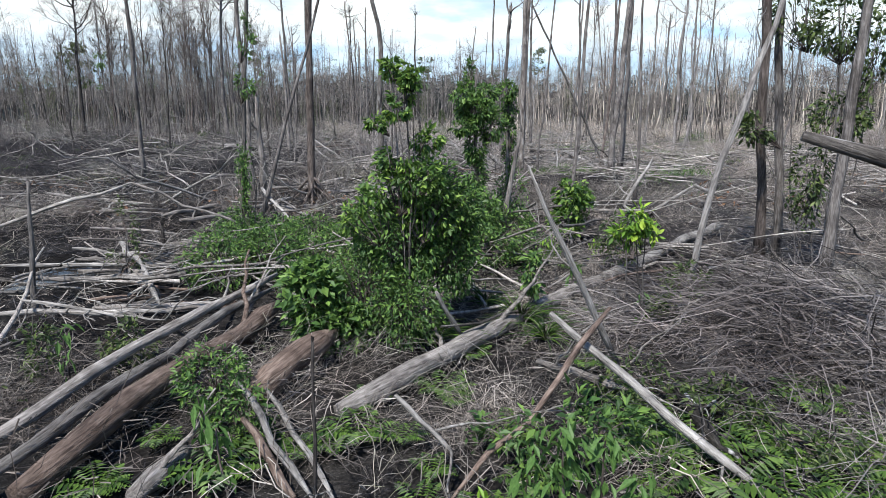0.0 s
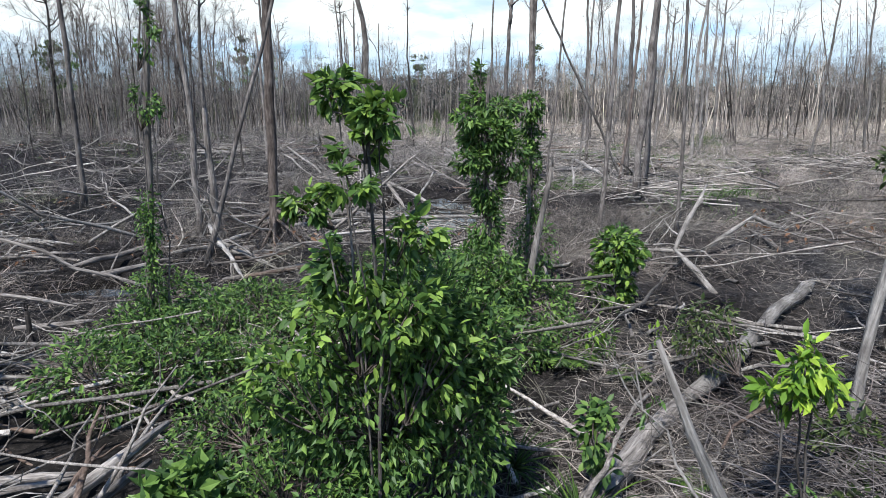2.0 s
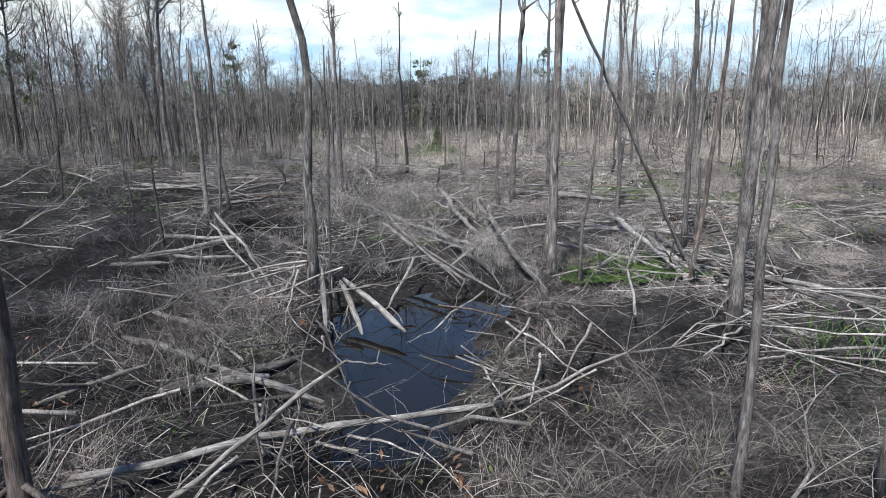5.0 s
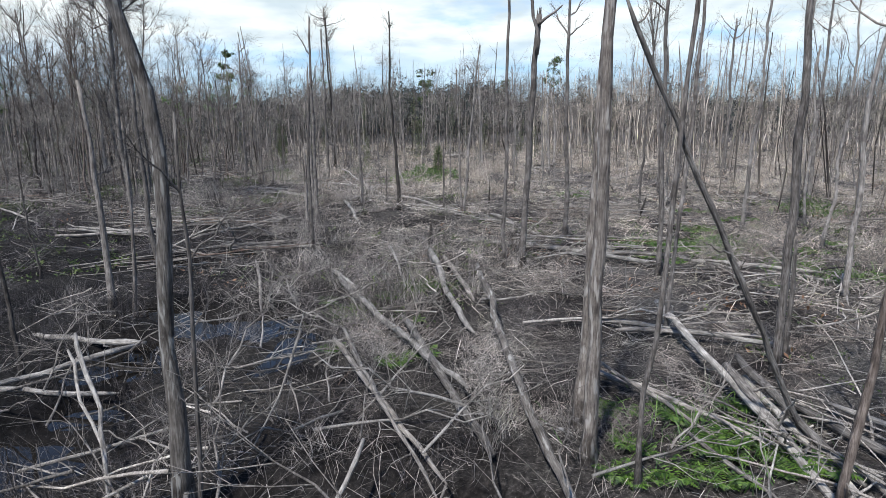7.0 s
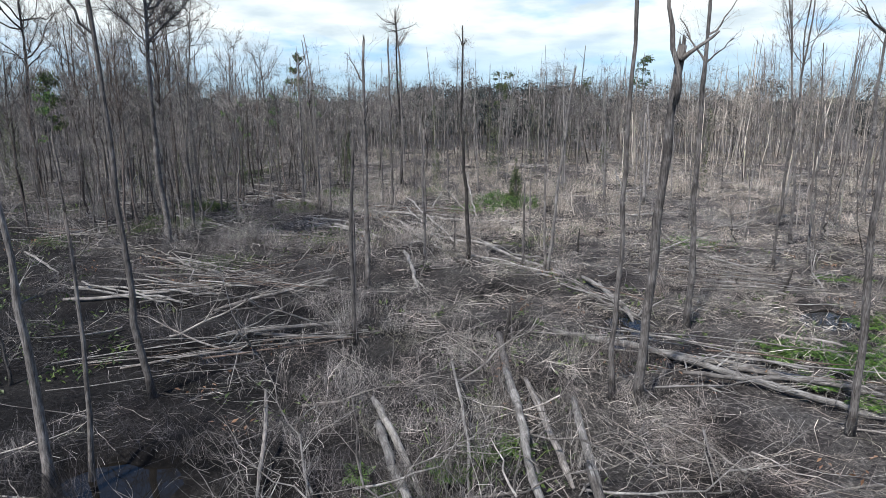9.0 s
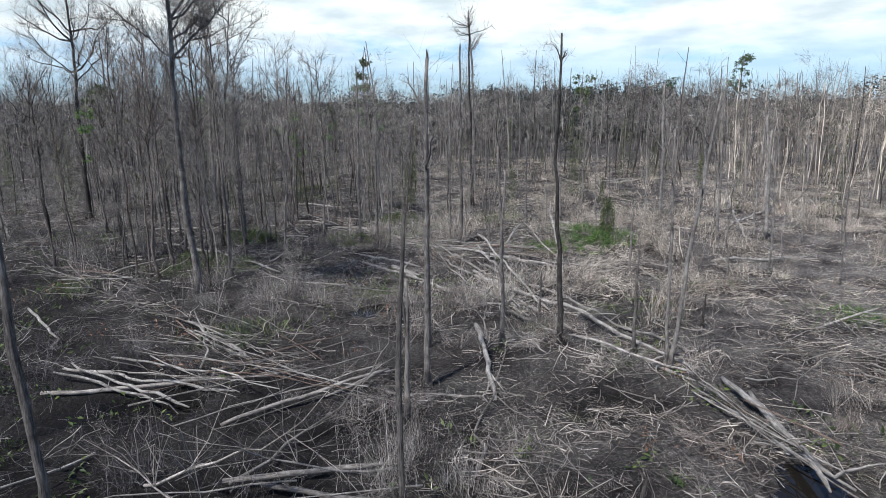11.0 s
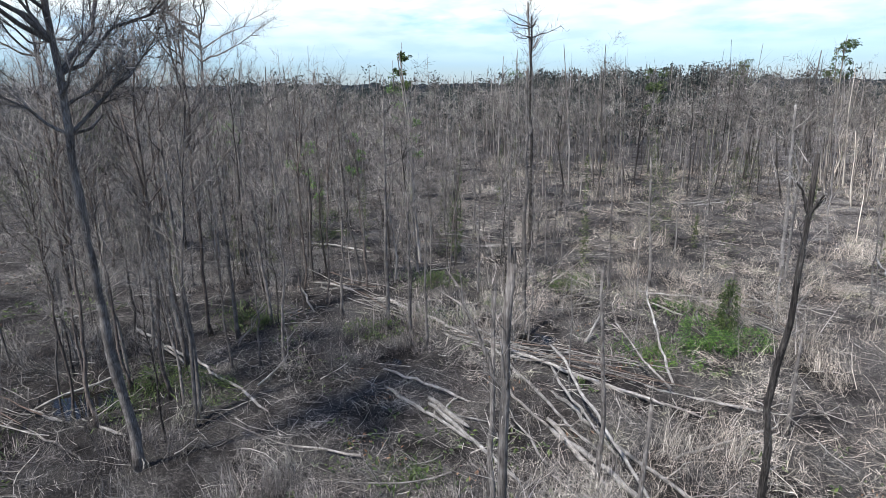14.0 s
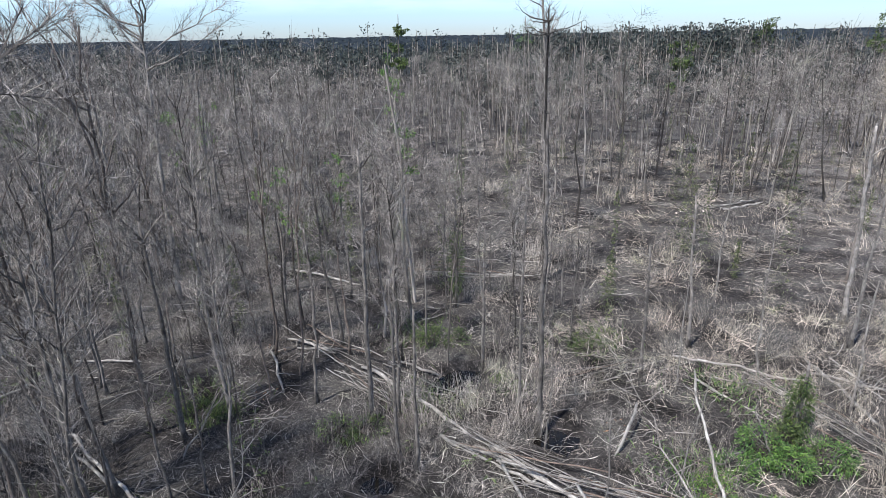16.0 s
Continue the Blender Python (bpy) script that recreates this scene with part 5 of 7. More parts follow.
leafy_plant("vine_column", (1.15, 18.4), [(1.08, 18.3, 3.08, 0.2, 0.2, 0.2, 400), (1.17, 18.4, 2.75, 0.15, 0.15, 0.25, 340), (1.18, 18.45, 2.3, 0.12, 0.12, 0.3, 280), (1.19, 18.5, 1.8, 0.14, 0.14, 0.4, 280), (1.25, 18.4, 1.1, 0.35, 0.3, 0.5, 460)],
            "narrow column of dark green vines on a stem", 206, LEAF, 0.09, [(0, 0, 3.1, 0.035)])
leafy_plant("green_shrub", (0.3, 16.9), [(0.2, 16.9, 0.75, 0.75, 0.5, 0.5, 1190), (1.1, 17.2, 0.6, 0.55, 0.45, 0.4, 765), (-0.5, 17.0, 0.45, 0.6, 0.5, 0.35, 714)], "spreading green undergrowth round the vine stems", 207, LEAF, 0.10)
leafy_plant("green_shrub", (-0.3, 16.3), [(-0.4, 16.5, 0.7, 0.5, 0.45, 0.55, 900), (-0.2, 16.2, 0.35, 0.6, 0.4, 0.35, 700), (0.7, 16.3, 0.45, 0.6, 0.4, 0.4, 700), (1.5, 16.6, 0.35, 0.5, 0.4, 0.35, 450)], "spreading green undergrowth round the vine stems", 230, LEAF, 0.10)
leafy_plant("green_shrub", (-0.6, 20.0), [(-0.6, 20.0, 0.45, 0.7, 0.55, 0.45, 900), (-1.2, 20.4, 0.3, 0.6, 0.5, 0.35, 500), (0.2, 19.6, 0.4, 0.6, 0.5, 0.4, 700)], "low green shrub with small leaves over dead sticks", 238, LEAF, 0.10)
leafy_plant("green_shrub", (-0.1, 18.2), [(-0.35, 18.3, 0.45, 0.5, 0.45, 0.45, 760), (0.15, 18.6, 0.5, 0.45, 0.4, 0.5, 640), (-0.8, 18.9, 0.3, 0.5, 0.4, 0.3, 420), (0.9, 18.9, 0.45, 0.4, 0.35, 0.4, 360)], "low feathery green undergrowth below vines", 251, LEAF, 0.085, slim=0.34)
leafy_plant("sapling", (-1.75, 18.4), [(-1.75, 18.4, 0.95, 0.17, 0.16, 0.34, 130), (-1.72, 18.4, 0.45, 0.3, 0.28, 0.35, 260)], "narrow young green sapling with broad leaves", 231, LEAF, 0.15, slim=0.55)
leafy_plant("green_shrub", (-1.3, 18.6), [(-1.3, 18.5, 0.3, 0.6, 0.4, 0.3, 420), (-2.4, 18.3, 0.25, 0.6, 0.4, 0.3, 300)], "low green shrub with small leaves over dead sticks", 232, LEAF_DULL, 0.09)
leafy_plant("green_shrub", (-1.9, 11.3), [(-1.95, 11.25, 0.35, 0.32, 0.3, 0.34, 420), (-1.6, 10.9, 0.25, 0.3, 0.26, 0.25, 300)], "low green shrub with feathery leaves", 233, LEAF, 0.085)
leafy_plant("green_shrub", (0.95, 10.4), [(0.95, 10.35, 0.40, 0.34, 0.3, 0.36, 110), (1.35, 10.5, 0.3, 0.3, 0.26, 0.28, 80), (0.55, 10.5, 0.25, 0.3, 0.25, 0.22, 60)], "bushy green seedlings with drooping leaves", 234, LEAF, 0.13)
leafy_plant("green_shrub", (2.4, 11.2), [(2.5, 11.2, 0.22, 0.4, 0.3, 0.22, 200), (1.9, 11.6, 0.25, 0.35, 0.3, 0.25, 180), (3.0, 10.6, 0.2, 0.35, 0.3, 0.2, 160)], "low green shrub under arching dead brush", 239, LEAF_DULL, 0.09)
leafy_plant("green_shrub", (-4.2, 12.2), [(-4.15, 12.1, 0.3, 0.22, 0.2, 0.32, 150), (-3.3, 12.3, 0.25, 0.28, 0.25, 0.28, 200)], "small yellowish green shrub among logs", 235, LEAF_DULL, 0.10)
leafy_plant("green_shrub", (2.9, 14.3), [(2.8, 13.4, 0.3, 0.25, 0.2, 0.25, 130), (3.25, 14.2, 0.5, 0.3, 0.25, 0.3, 170), (2.8, 15.9, 0.7, 0.35, 0.3, 0.4, 240)], "loose green shrub between dead sticks", 236, LEAF_DULL, 0.11)
leafy_plant("green_shrub", (-4.2, 18.4), [(-4.3, 18.4, 0.35, 0.6, 0.5, 0.4, 600), (-2.9, 17.9, 0.3, 0.6, 0.5, 0.35, 600)], "low green shrub at the foot of a dead tree", 237, LEAF, 0.10)
leafy_plant("climber", (-3.68, 16.75), [(-3.55, 16.75, 1.7, 0.13, 0.13, 0.55, 300), (-3.6, 16.75, 0.85, 0.16, 0.16, 0.45, 260), (-3.42, 16.78, 3.15, 0.17, 0.17, 0.25, 110), (-3.35, 16.8, 3.95, 0.14, 0.14, 0.35, 110)],
            "green climber wound round a slender dead tree", 208, LEAF, 0.085)
leafy_plant("green_shrub", (-3.6, 16.4), [(-3.6, 16.4, 0.42, 0.5, 0.45, 0.45, 952), (-3.0, 16.3, 0.28, 0.7, 0.6, 0.28, 782)], "low green shrub at the foot of a dead tree", 209, LEAF, 0.11)
leafy_plant("green_shrub", (-2.6, 16.0), [(-2.7, 16.2, 0.22, 0.9, 0.7, 0.3, 884), (-1.7, 15.4, 0.28, 0.8, 0.7, 0.34, 952), (-3.5, 15.8, 0.2, 0.7, 0.6, 0.25, 510)], "low carpet of green seedlings over debris", 210, LEAF_DULL, 0.085)
leafy_plant("green_shrub", (-2.4, 15.9), [(-2.9, 16.5, 0.4, 0.75, 0.6, 0.4, 800), (-2.0, 15.5, 0.4, 0.7, 0.6, 0.4, 800), (-1.3, 16.2, 0.4, 0.6, 0.5, 0.4, 600)], "spreading green seedlings over fallen logs", 229, LEAF, 0.10)
leafy_plant("green_shrub", (-1.6, 14.4), [(-1.7, 14.4, 0.35, 0.6, 0.6, 0.34, 816), (-1.0, 14.6, 0.5, 0.6, 0.6, 0.42, 884)], "low dense green shrub with small leaves", 211, LEAF, 0.085)
leafy_plant("green_shrub", (-2.2, 17.2), [(-2.6, 17.6, 0.4, 0.6, 0.5, 0.4, 620), (-1.7, 17.1, 0.45, 0.6, 0.5, 0.42, 640), (-3.1, 17.0, 0.45, 0.5, 0.45, 0.45, 520), (-1.0, 16.9, 0.5, 0.5, 0.45, 0.45, 520)], "waist high green undergrowth with pointed leaves", 252, LEAF, 0.11)
leafy_plant("green_shrub", (-3.3, 15.3), [(-3.5, 15.2, 0.45, 0.55, 0.5, 0.5, 620), (-2.7, 15.4, 0.5, 0.5, 0.45, 0.5, 600)], "waist high green undergrowth with pointed leaves", 253, LEAF, 0.11)
leafy_plant("thin_shrub", (-4.95, 15.4), [(-4.95, 15.4, 1.0, 0.16, 0.16, 0.5, 90), (-5.0, 15.3, 0.5, 0.3, 0.3, 0.3, 90)], "thin yellowish green seedling", 212, LEAF_DULL, 0.07)
leafy_plant("sapling", (2.33, 13.42), [(2.33, 13.42, 1.5, 0.2, 0.18, 0.22, 85), (2.2, 13.4, 1.28, 0.16, 0.14, 0.12, 45), (2.45, 13.5, 1.25, 0.14, 0.14, 0.12, 40)], "bright lime green sapling with upright leaves", 213, LEAF_LIME, 0.15, slim=0.36)
leafy_plant("sapling", (3.0, 20.4), [(3.0, 20.4, 0.62, 0.38, 0.36, 0.4, 220)], "green sapling with broad leaves", 214, LEAF, 0.15)
leafy_plant("sapling", (2.38, 18.1), [(2.4, 18.1, 1.12, 0.34, 0.3, 0.32, 260), (2.3, 18.1, 0.6, 0.32, 0.3, 0.32, 200)], "green sapling with broad heart shaped leaves", 215, LEAF_LUSH, 0.14, slim=0.62)
leafy_plant("sapling", (1.15, 13.9), [(1.12, 13.85, 0.7, 0.17, 0.17, 0.34, 110)], "narrow young green sapling", 216, LEAF, 0.13, slim=0.5)
leafy_plant("climber", (6.1, 16.3), [(6.1, 16.3, 4.0, 0.6, 0.4, 0.45, 380), (6.6, 16.2, 3.6, 0.35, 0.35, 0.7, 240), (6.15, 16.2, 2.6, 0.45, 0.35, 0.4, 240), (5.6, 16.9, 4.4, 0.4, 0.3, 0.6, 220), (4.95, 16.4, 2.42, 0.28, 0.26, 0.24, 190), (6.0, 16.5, 1.6, 0.3, 0.25, 0.8, 260)],
            "dark green climbers hanging from dead trunks", 217, LEAF_DULL, 0.13)
leafy_plant("shrub_regrowth", (-3.4, 78.6), [(-3.6, 78.6, 0.8, 0.9, 0.9, 0.8, 520), (-1.2, 79.0, 0.6, 1.0, 0.9, 0.6, 420), (-4.6, 77.2, 0.5, 0.9, 0.8, 0.6, 360), (-2.6, 78.0, 0.6, 0.8, 0.7, 0.6, 320)],
            "green patch of feathery regrowth in dead brush", 218, LEAF, 0.26)
leafy_plant("vine_column", (-2.2, 80.2), [(-2.2, 80.2, 1.6, 0.45, 0.45, 1.5, 640), (-2.6, 79.6, 0.7, 0.6, 0.6, 0.6, 260)], "dead stem wrapped in dark green vines", 224, LEAF_DULL, 0.27, [(0, 0, 3.6, 0.1)])
leafy_plant("shrub_regrowth", (-5.5, 75.8), [(-5.4, 75.8, 0.4, 0.9, 0.7, 0.5, 200), (-3.2, 75.6, 0.35, 0.8, 0.5, 0.4, 150)], "yellowish green regrowth in dead brush", 219, LEAF_LUSH, 0.26)
leafy_plant("shrub_regrowth", (-22.6, 66.8), [(-22.6, 66.8, 0.4, 1.4, 0.9, 0.5, 330), (-24.8, 64.4, 0.35, 1.2, 0.8, 0.4, 260)], "low green regrowth below dead trees", 220, LEAF_DULL, 0.22)
leafy_plant("shrub_regrowth", (-10.6, 85.0), [(-10.6, 85.0, 0.3, 1.2, 1.0, 0.45, 200), (-14.0, 80.2, 0.3, 1.2, 0.8, 0.4, 200)], "low green regrowth below dead trees", 221, LEAF_DULL, 0.26)
leafy_plant("vine_column", (-19.3, 88.0), [(-19.3, 88.0, 3.2, 0.5, 0.5, 2.6, 420)], "dead trunk wrapped in dull green vines", 222, LEAF_DULL, 0.26, [(0, 0, 7.5, 0.1)])
leafy_plant("shrub_regrowth", (-25.6, 66.9), [(-25.6, 66.9, 0.45, 1.0, 0.8, 0.5, 240), (-24.5, 67.5, 0.35, 0.8, 0.7, 0.4, 160)], "dull green undergrowth among dead stems", 260, LEAF_DULL, 0.24)
leafy_plant("shrub_regrowth", (-26.0, 73.5), [(-26.0, 73.5, 0.45, 1.0, 0.8, 0.5, 240), (-24.9, 74.1, 0.35, 0.8, 0.7, 0.4, 160)], "dull green undergrowth among dead stems", 261, LEAF_DULL, 0.24)
leafy_plant("shrub_regrowth", (-32.4, 92.0), [(-32.4, 92.0, 0.45, 1.0, 0.8, 0.5, 240), (-31.3, 92.6, 0.35, 0.8, 0.7, 0.4, 160)], "dull green undergrowth among dead stems", 262, LEAF_DULL, 0.24)
leafy_plant("shrub_regrowth", (-19.7, 74.5), [(-19.7, 74.5, 0.45, 1.0, 0.8, 0.5, 240), (-18.6, 75.1, 0.35, 0.8, 0.7, 0.4, 160)], "dull green undergrowth among dead stems", 263, LEAF_DULL, 0.24)
leafy_plant("shrub_regrowth", (-18.9, 83.2), [(-18.9, 83.2, 0.45, 1.0, 0.8, 0.5, 240), (-17.8, 83.8, 0.35, 0.8, 0.7, 0.4, 160)], "dull green undergrowth among dead stems", 264, LEAF_DULL, 0.24)
leafy_plant("vine_column", (-27.0, 110.7), [(-27.0, 110.7, 2.6, 0.5, 0.5, 2.4, 420)], "dead trunk wrapped in dull green vines", 265, LEAF_DULL, 0.26, [(0, 0, 6.5, 0.1)])
leafy_plant("shrub_regrowth", (20.5, 59.5), [(20.5, 59.5, 0.6, 1.5, 1.1, 0.7, 380)], "green fern thicket between pale trunks", 223, FERN, 0.26)


def living_tree(x, y, height, r, seed, clumps, spread, label):
    rng = rng_of(seed)
    z = float(ground_z(x, y)) - 0.1
    root = thing("living_tree", (x, y, z), label, "tree", "living trees")
    line = polyline((0, 0, 0), (rng.normal(0, 0.3), rng.normal(0, 0.3), height), 10, 0.06, rng)
    part("trunk", trunk_tube(line, r, rng, 7, 0.5, 0.3), BARK_GREY, root)
    for k in range(clumps):
        s = rng.uniform(0.62, 1.0)
        q = line[int(s * 9)]
        a = rng.uniform(0, 6.3)
        c = q + np.array([np.cos(a), np.sin(a), 0.5]) * spread * rng.uniform(0.2, 1.0) * (1.25 - 0.6 * s)
        bough = part("branch", tubes(polyline(q, c, 4, 0.1, rng)[None], np.linspace(r * 0.35, r * 0.12, 4)[None], 4), BARK_GREY, root)
        part("foliage", leafy_cluster(c, (spread * 0.42, spread * 0.42, spread * 0.34), 130 if clumps > 8 else 60, 0.34 if clumps > 8 else 0.2, rng, 0.5)[0], LEAF_DULL if clumps > 8 else LEAF, bough, "", False)
    return root


for k, (x, y, h, r, n, sp) in enumerate([(18.9, 162.4, 19.3, 0.16, 12, 2.6), (-37.1, 117.5, 15.4, 0.09, 6, 1.0), (-39.2, 74.1, 9.9, 0.08, 8, 0.8), (-40.2, 127.2, 18.2, 0.14, 9, 1.5), (11.7, 235.9, 18.5, 0.2, 14, 3.2), (-35.4, 172.3, 18.6, 0.16, 8, 2.0), (-46.4, 99.1, 11.1, 0.16, 7, 1.6), (-50.0, 86.0, 11.8, 0.14, 10, 2.0), (-24.2, 91.5, 11.2, 0.1, 6, 1.0), (-28.0, 83.0, 9.0, 0.09, 7, 1.1), (-26.0, 87.0, 10.0, 0.09, 6, 1.0), (-44.0, 92.0, 11.0, 0.1, 7, 1.2), (-33.0, 110.0, 13.0, 0.1, 7, 1.3), (-8.0, 140.0, 15.0, 0.12, 9, 1.8)]):
    living_tree(x, y, h, r, 240 + k, n, sp, "living tree with dull green leaf clumps" if n > 8 else "slender living tree with sparse green leaves")


def fern(place, size, seed, label="bright green fern on the swamp floor", leaf=None, fronds=9):
    rng = rng_of(seed)
    root = thing("fern", place, label, "fern", "ferns")
    for k in range(fronds):
        a = k * 2 * np.pi / fronds + rng.normal(0, 0.25)
        ln = size * rng.uniform(0.7, 1.15)
        s = np.linspace(0.08, 1, 11)
        way = np.array([np.cos(a), np.sin(a), 0])
        rib = way * (s * ln * 0.85)[:, None] + np.array([0, 0, 1]) * (ln * (0.85 * s - 0.62 * s * s))[:, None]
        side = np.cross(way, [0, 0, 1])
        w = ln * 0.26 * np.sin(np.pi * np.clip(s * 0.92 + 0.06, 0, 1)) + 0.01
        place2 = np.concatenate([rib, rib])
        along = np.repeat([side + way * 0.45, -side + way * 0.45], 11, 0) + rng.normal(0, 0.08, (22, 3)) - [0, 0, 0.15]
        data = leaves(place2, along, np.tile([0, 0, 1.0], (22, 1)), np.concatenate([w, w]), np.full(22, ln * 0.085))
        part("frond", data, leaf or FERN, root, "", False)
    return root


FERNS = [fern((2.1, 10.3, 0.05), 0.55, 301), fern((1.75, 10.75, 0.05), 0.45, 302), fern((-1.5, 10.25, 0.1), 0.5, 303)]


def put_fern(x, y, size, k):
    copy_thing(FERNS[k % 3], Matrix.Translation((x, y, float(ground_z(x, y)) + 0.05)) @ Matrix.Rotation(k * 1.7, 4, "Z") @ Matrix.Scale(size, 4))


R = random.Random(77)
for k in range(40):
    put_fern(R.uniform(3.2, 6.6), R.uniform(32.4, 35.2), R.uniform(0.55, 1.05), k)
for k in range(22):
    put_fern(R.uniform(7.4, 11.5), R.uniform(46.5, 51.0), R.uniform(1.0, 1.7), k)
for k in range(16):
    put_fern(R.uniform(10.5, 17.0), R.uniform(44.0, 60.0), R.uniform(1.0, 1.8), k)
for k in range(26):
    put_fern(R.uniform(1.6, 3.6), R.uniform(9.5, 11.8), R.uniform(0.5, 0.9), k)
for k in range(20):
    put_fern(R.uniform(-2.6, 0.8), R.uniform(9.6, 11.8), R.uniform(0.4, 0.75), k)
for k in range(10):
    put_fern(R.uniform(-1.2, 2.2), R.uniform(12.2, 16.5), R.uniform(0.5, 0.9), k)
for k in range(12):
    put_fern(R.uniform(-3.6, 0.5), R.uniform(36.5, 44.5), R.uniform(0.7, 1.2), k)


def grass_tuft(place, size, n, seed):
    rng = rng_of(seed)
    root = thing("grass_tuft", place, "tuft of long arching green sedge blades", "grass", "sedge tufts")
    a, el = rng.uniform(0, 6.3, n), rng.uniform(0.5, 1.4, n)
    ln = size * rng.uniform(0.5, 1.1, n)
    s = np.linspace(0, 1, 6)
    way = np.stack([np.cos(a), np.sin(a)], -1)
    flat2 = way[:, None] * (np.cos(el)[:, None] * s * ln[:, None] + 0.25 * s**2 * ln[:, None])[..., None]
    hz = np.sin(el)[:, None] * s * ln[:, None] - 0.42 * s**2.4 * ln[:, None]
    line = np.concatenate([flat2, hz[..., None]], -1)
    part("sedge_clump", tubes(line, np.tile(np.array([0.008, 0.010, 0.009, 0.007, 0.005, 0.001]), (n, 1)), 3), FERN, root)
    return root


grass_tuft((1.0, 13.6, 0.05), 0.75, 90, 311)
grass_tuft((1.25, 13.1, 0.05), 0.6, 60, 312)
grass_tuft((-0.1, 12.9, 0.05), 0.7, 60, 313)
grass_tuft((0.6, 14.4, 0.05), 0.6, 50, 314)

# foreground seedlings with large leaves, each leaf a piece of its own
lv, lf = leaves(np.zeros((1, 3)), np.array([[1.0, 0, 0]]), np.array([[0, 0, 1.0]]), np.array([1.0]), np.array([0.32]))
BIG_LEAF = quick_mesh("leaf", lv, [lf], LEAF, False)
BIG_LEAF_YELLOW = quick_mesh("leaf", lv, [lf], LEAF_LIME, False)


def seedling(x, y, h, n, size, seed, mesh, label):
    R2 = random.Random(seed)
    z = float(ground_z(x, y))
    root = thing("seedling", (x, y, z), label, "seedling", "seedlings")
    rng = rng_of(seed)
    line = polyline((0, 0, 0), (R2.uniform(-0.1, 0.1), R2.uniform(-0.1, 0.1), h), 6, 0.06, rng)
    part("stem", tubes(line[None], np.linspace(0.012, 0.005, 6)[None], 5), BARK_RED, root)
    for k in range(n):
        s = R2.uniform(0.35, 1.0)
        q = line[min(5, int(s * 5.99))]
        ob = new("leaf", mesh)
        ob.parent = root
        ob.matrix_basis = Matrix.Translation(q + np.array([R2.uniform(-0.08, 0.08), R2.uniform(-0.08, 0.08), R2.uniform(-0.05, 0.05)])) @ Euler((R2.uniform(-0.5, 0.5), R2.uniform(0.35, 1.35), R2.uniform(0, 6.3))).to_matrix().to_4x4() @ Matrix.Scale(size * R2.uniform(0.6, 1.25), 4)
    return root


for k, (x, y, h, n, size) in enumerate([(0.86, 9.45, 0.85, 52, 0.16), (1.1, 9.6, 0.7, 40, 0.15), (0.62, 9.7, 0.6, 30, 0.14), (1.3, 9.35, 0.6, 32, 0.15), (-1.55, 10.3, 0.6, 26, 0.16), (-1.35, 10.0, 0.5, 20, 0.16), (-3.4, 11.5, 0.75, 18, 0.16), (1.85, 14.9, 0.5, 20, 0.16), (2.5, 13.6, 0.5, 16, 0.15)]):
    seedling(x, y, h, n, size, 400 + k, BIG_LEAF, "young green seedling with large drooping leaves")
for k, (x, y, h, n, size) in enumerate([(0.45, 9.3, 0.6, 30, 0.12), (1.6, 16.2, 0.4, 18, 0.14), (2.6, 17.0, 0.35, 16, 0.14)]):
    seedling(x, y, h, n, size, 430 + k, BIG_LEAF_YELLOW, "yellow green seedling with crowded leaves")


# ---- the rest of the standing dead trees ----
def way_x(y):
    """Where the open flight line runs."""
    return np.interp(y, [6, 23, 33, 41, 47, 57], [0.2, 0.9, -0.2, -3, -5, -8])


def clear_of_way(x, y, gap):
    return y > 60 or abs(x - way_x(y)) > gap


PROTO = [dead_tree(pos, lean, h, r, 500 + k, bark, limbs, lab, twigs=tw, fine=9, wob=0.09, limb_from=lf2, limb_len=ll * 1.15, broken=br, top=tp, fork=fk) for k, (pos, lean, h, r, bark, limbs, lab, tw, lf2, ll, br, tp, fk) in enumerate([
    ((-27.0, 66.5), (0.3, 0), 12.0, 0.085, BARK_GREY, 10, "slender grey dead tree with fine bare twigs", 8, 0.55, 0.14, False, 0.25, None),
    ((-29.0, 69.0), (-0.4, 0.2), 10.0, 0.075, BARK_DARK, 9, "slender grey dead tree with fine bare twigs", 8, 0.5, 0.16, False, 0.25, None),
    ((-24.0, 66.0), (0.2, 0.3), 13.5, 0.10, BARK_RED, 10, "slender brown dead tree with fine bare twigs", 9, 0.55, 0.15, False, 0.25, 8.0),
    ((16.0, 50.0), (0.6, 0.1), 13.0, 0.085, BARK_WAN, 5, "pale slender dead tree with few twigs", 6, 0.6, 0.13, False, 0.3, None),
    ((18.5, 56.0), (-0.3, 0.1), 9.0, 0.08, BARK_WAN, 1, "pale broken dead trunk", 3, 0.7, 0.1, True, 0.6, None),
    ((-31.5, 73.5), (0.2, 0.2), 8.0, 0.08, BARK_GREY, 2, "thin grey broken dead trunk", 5, 0.6, 0.14, True, 0.5, None),
    ((11.5, 62.0), (0.5, 0.4), 14.5, 0.09, BARK_GREY, 6, "tall grey dead tree with a thin crown", 7, 0.65, 0.14, False, 0.25, 9.5),
    ((-33.0, 64.0), (0.1, 0.2), 11.0, 0.10, BARK_DARK, 9, "dark slender dead tree with bare twigs", 8, 0.55, 0.16, False, 0.25, None),
])]
R = random.Random(9)
spots = []


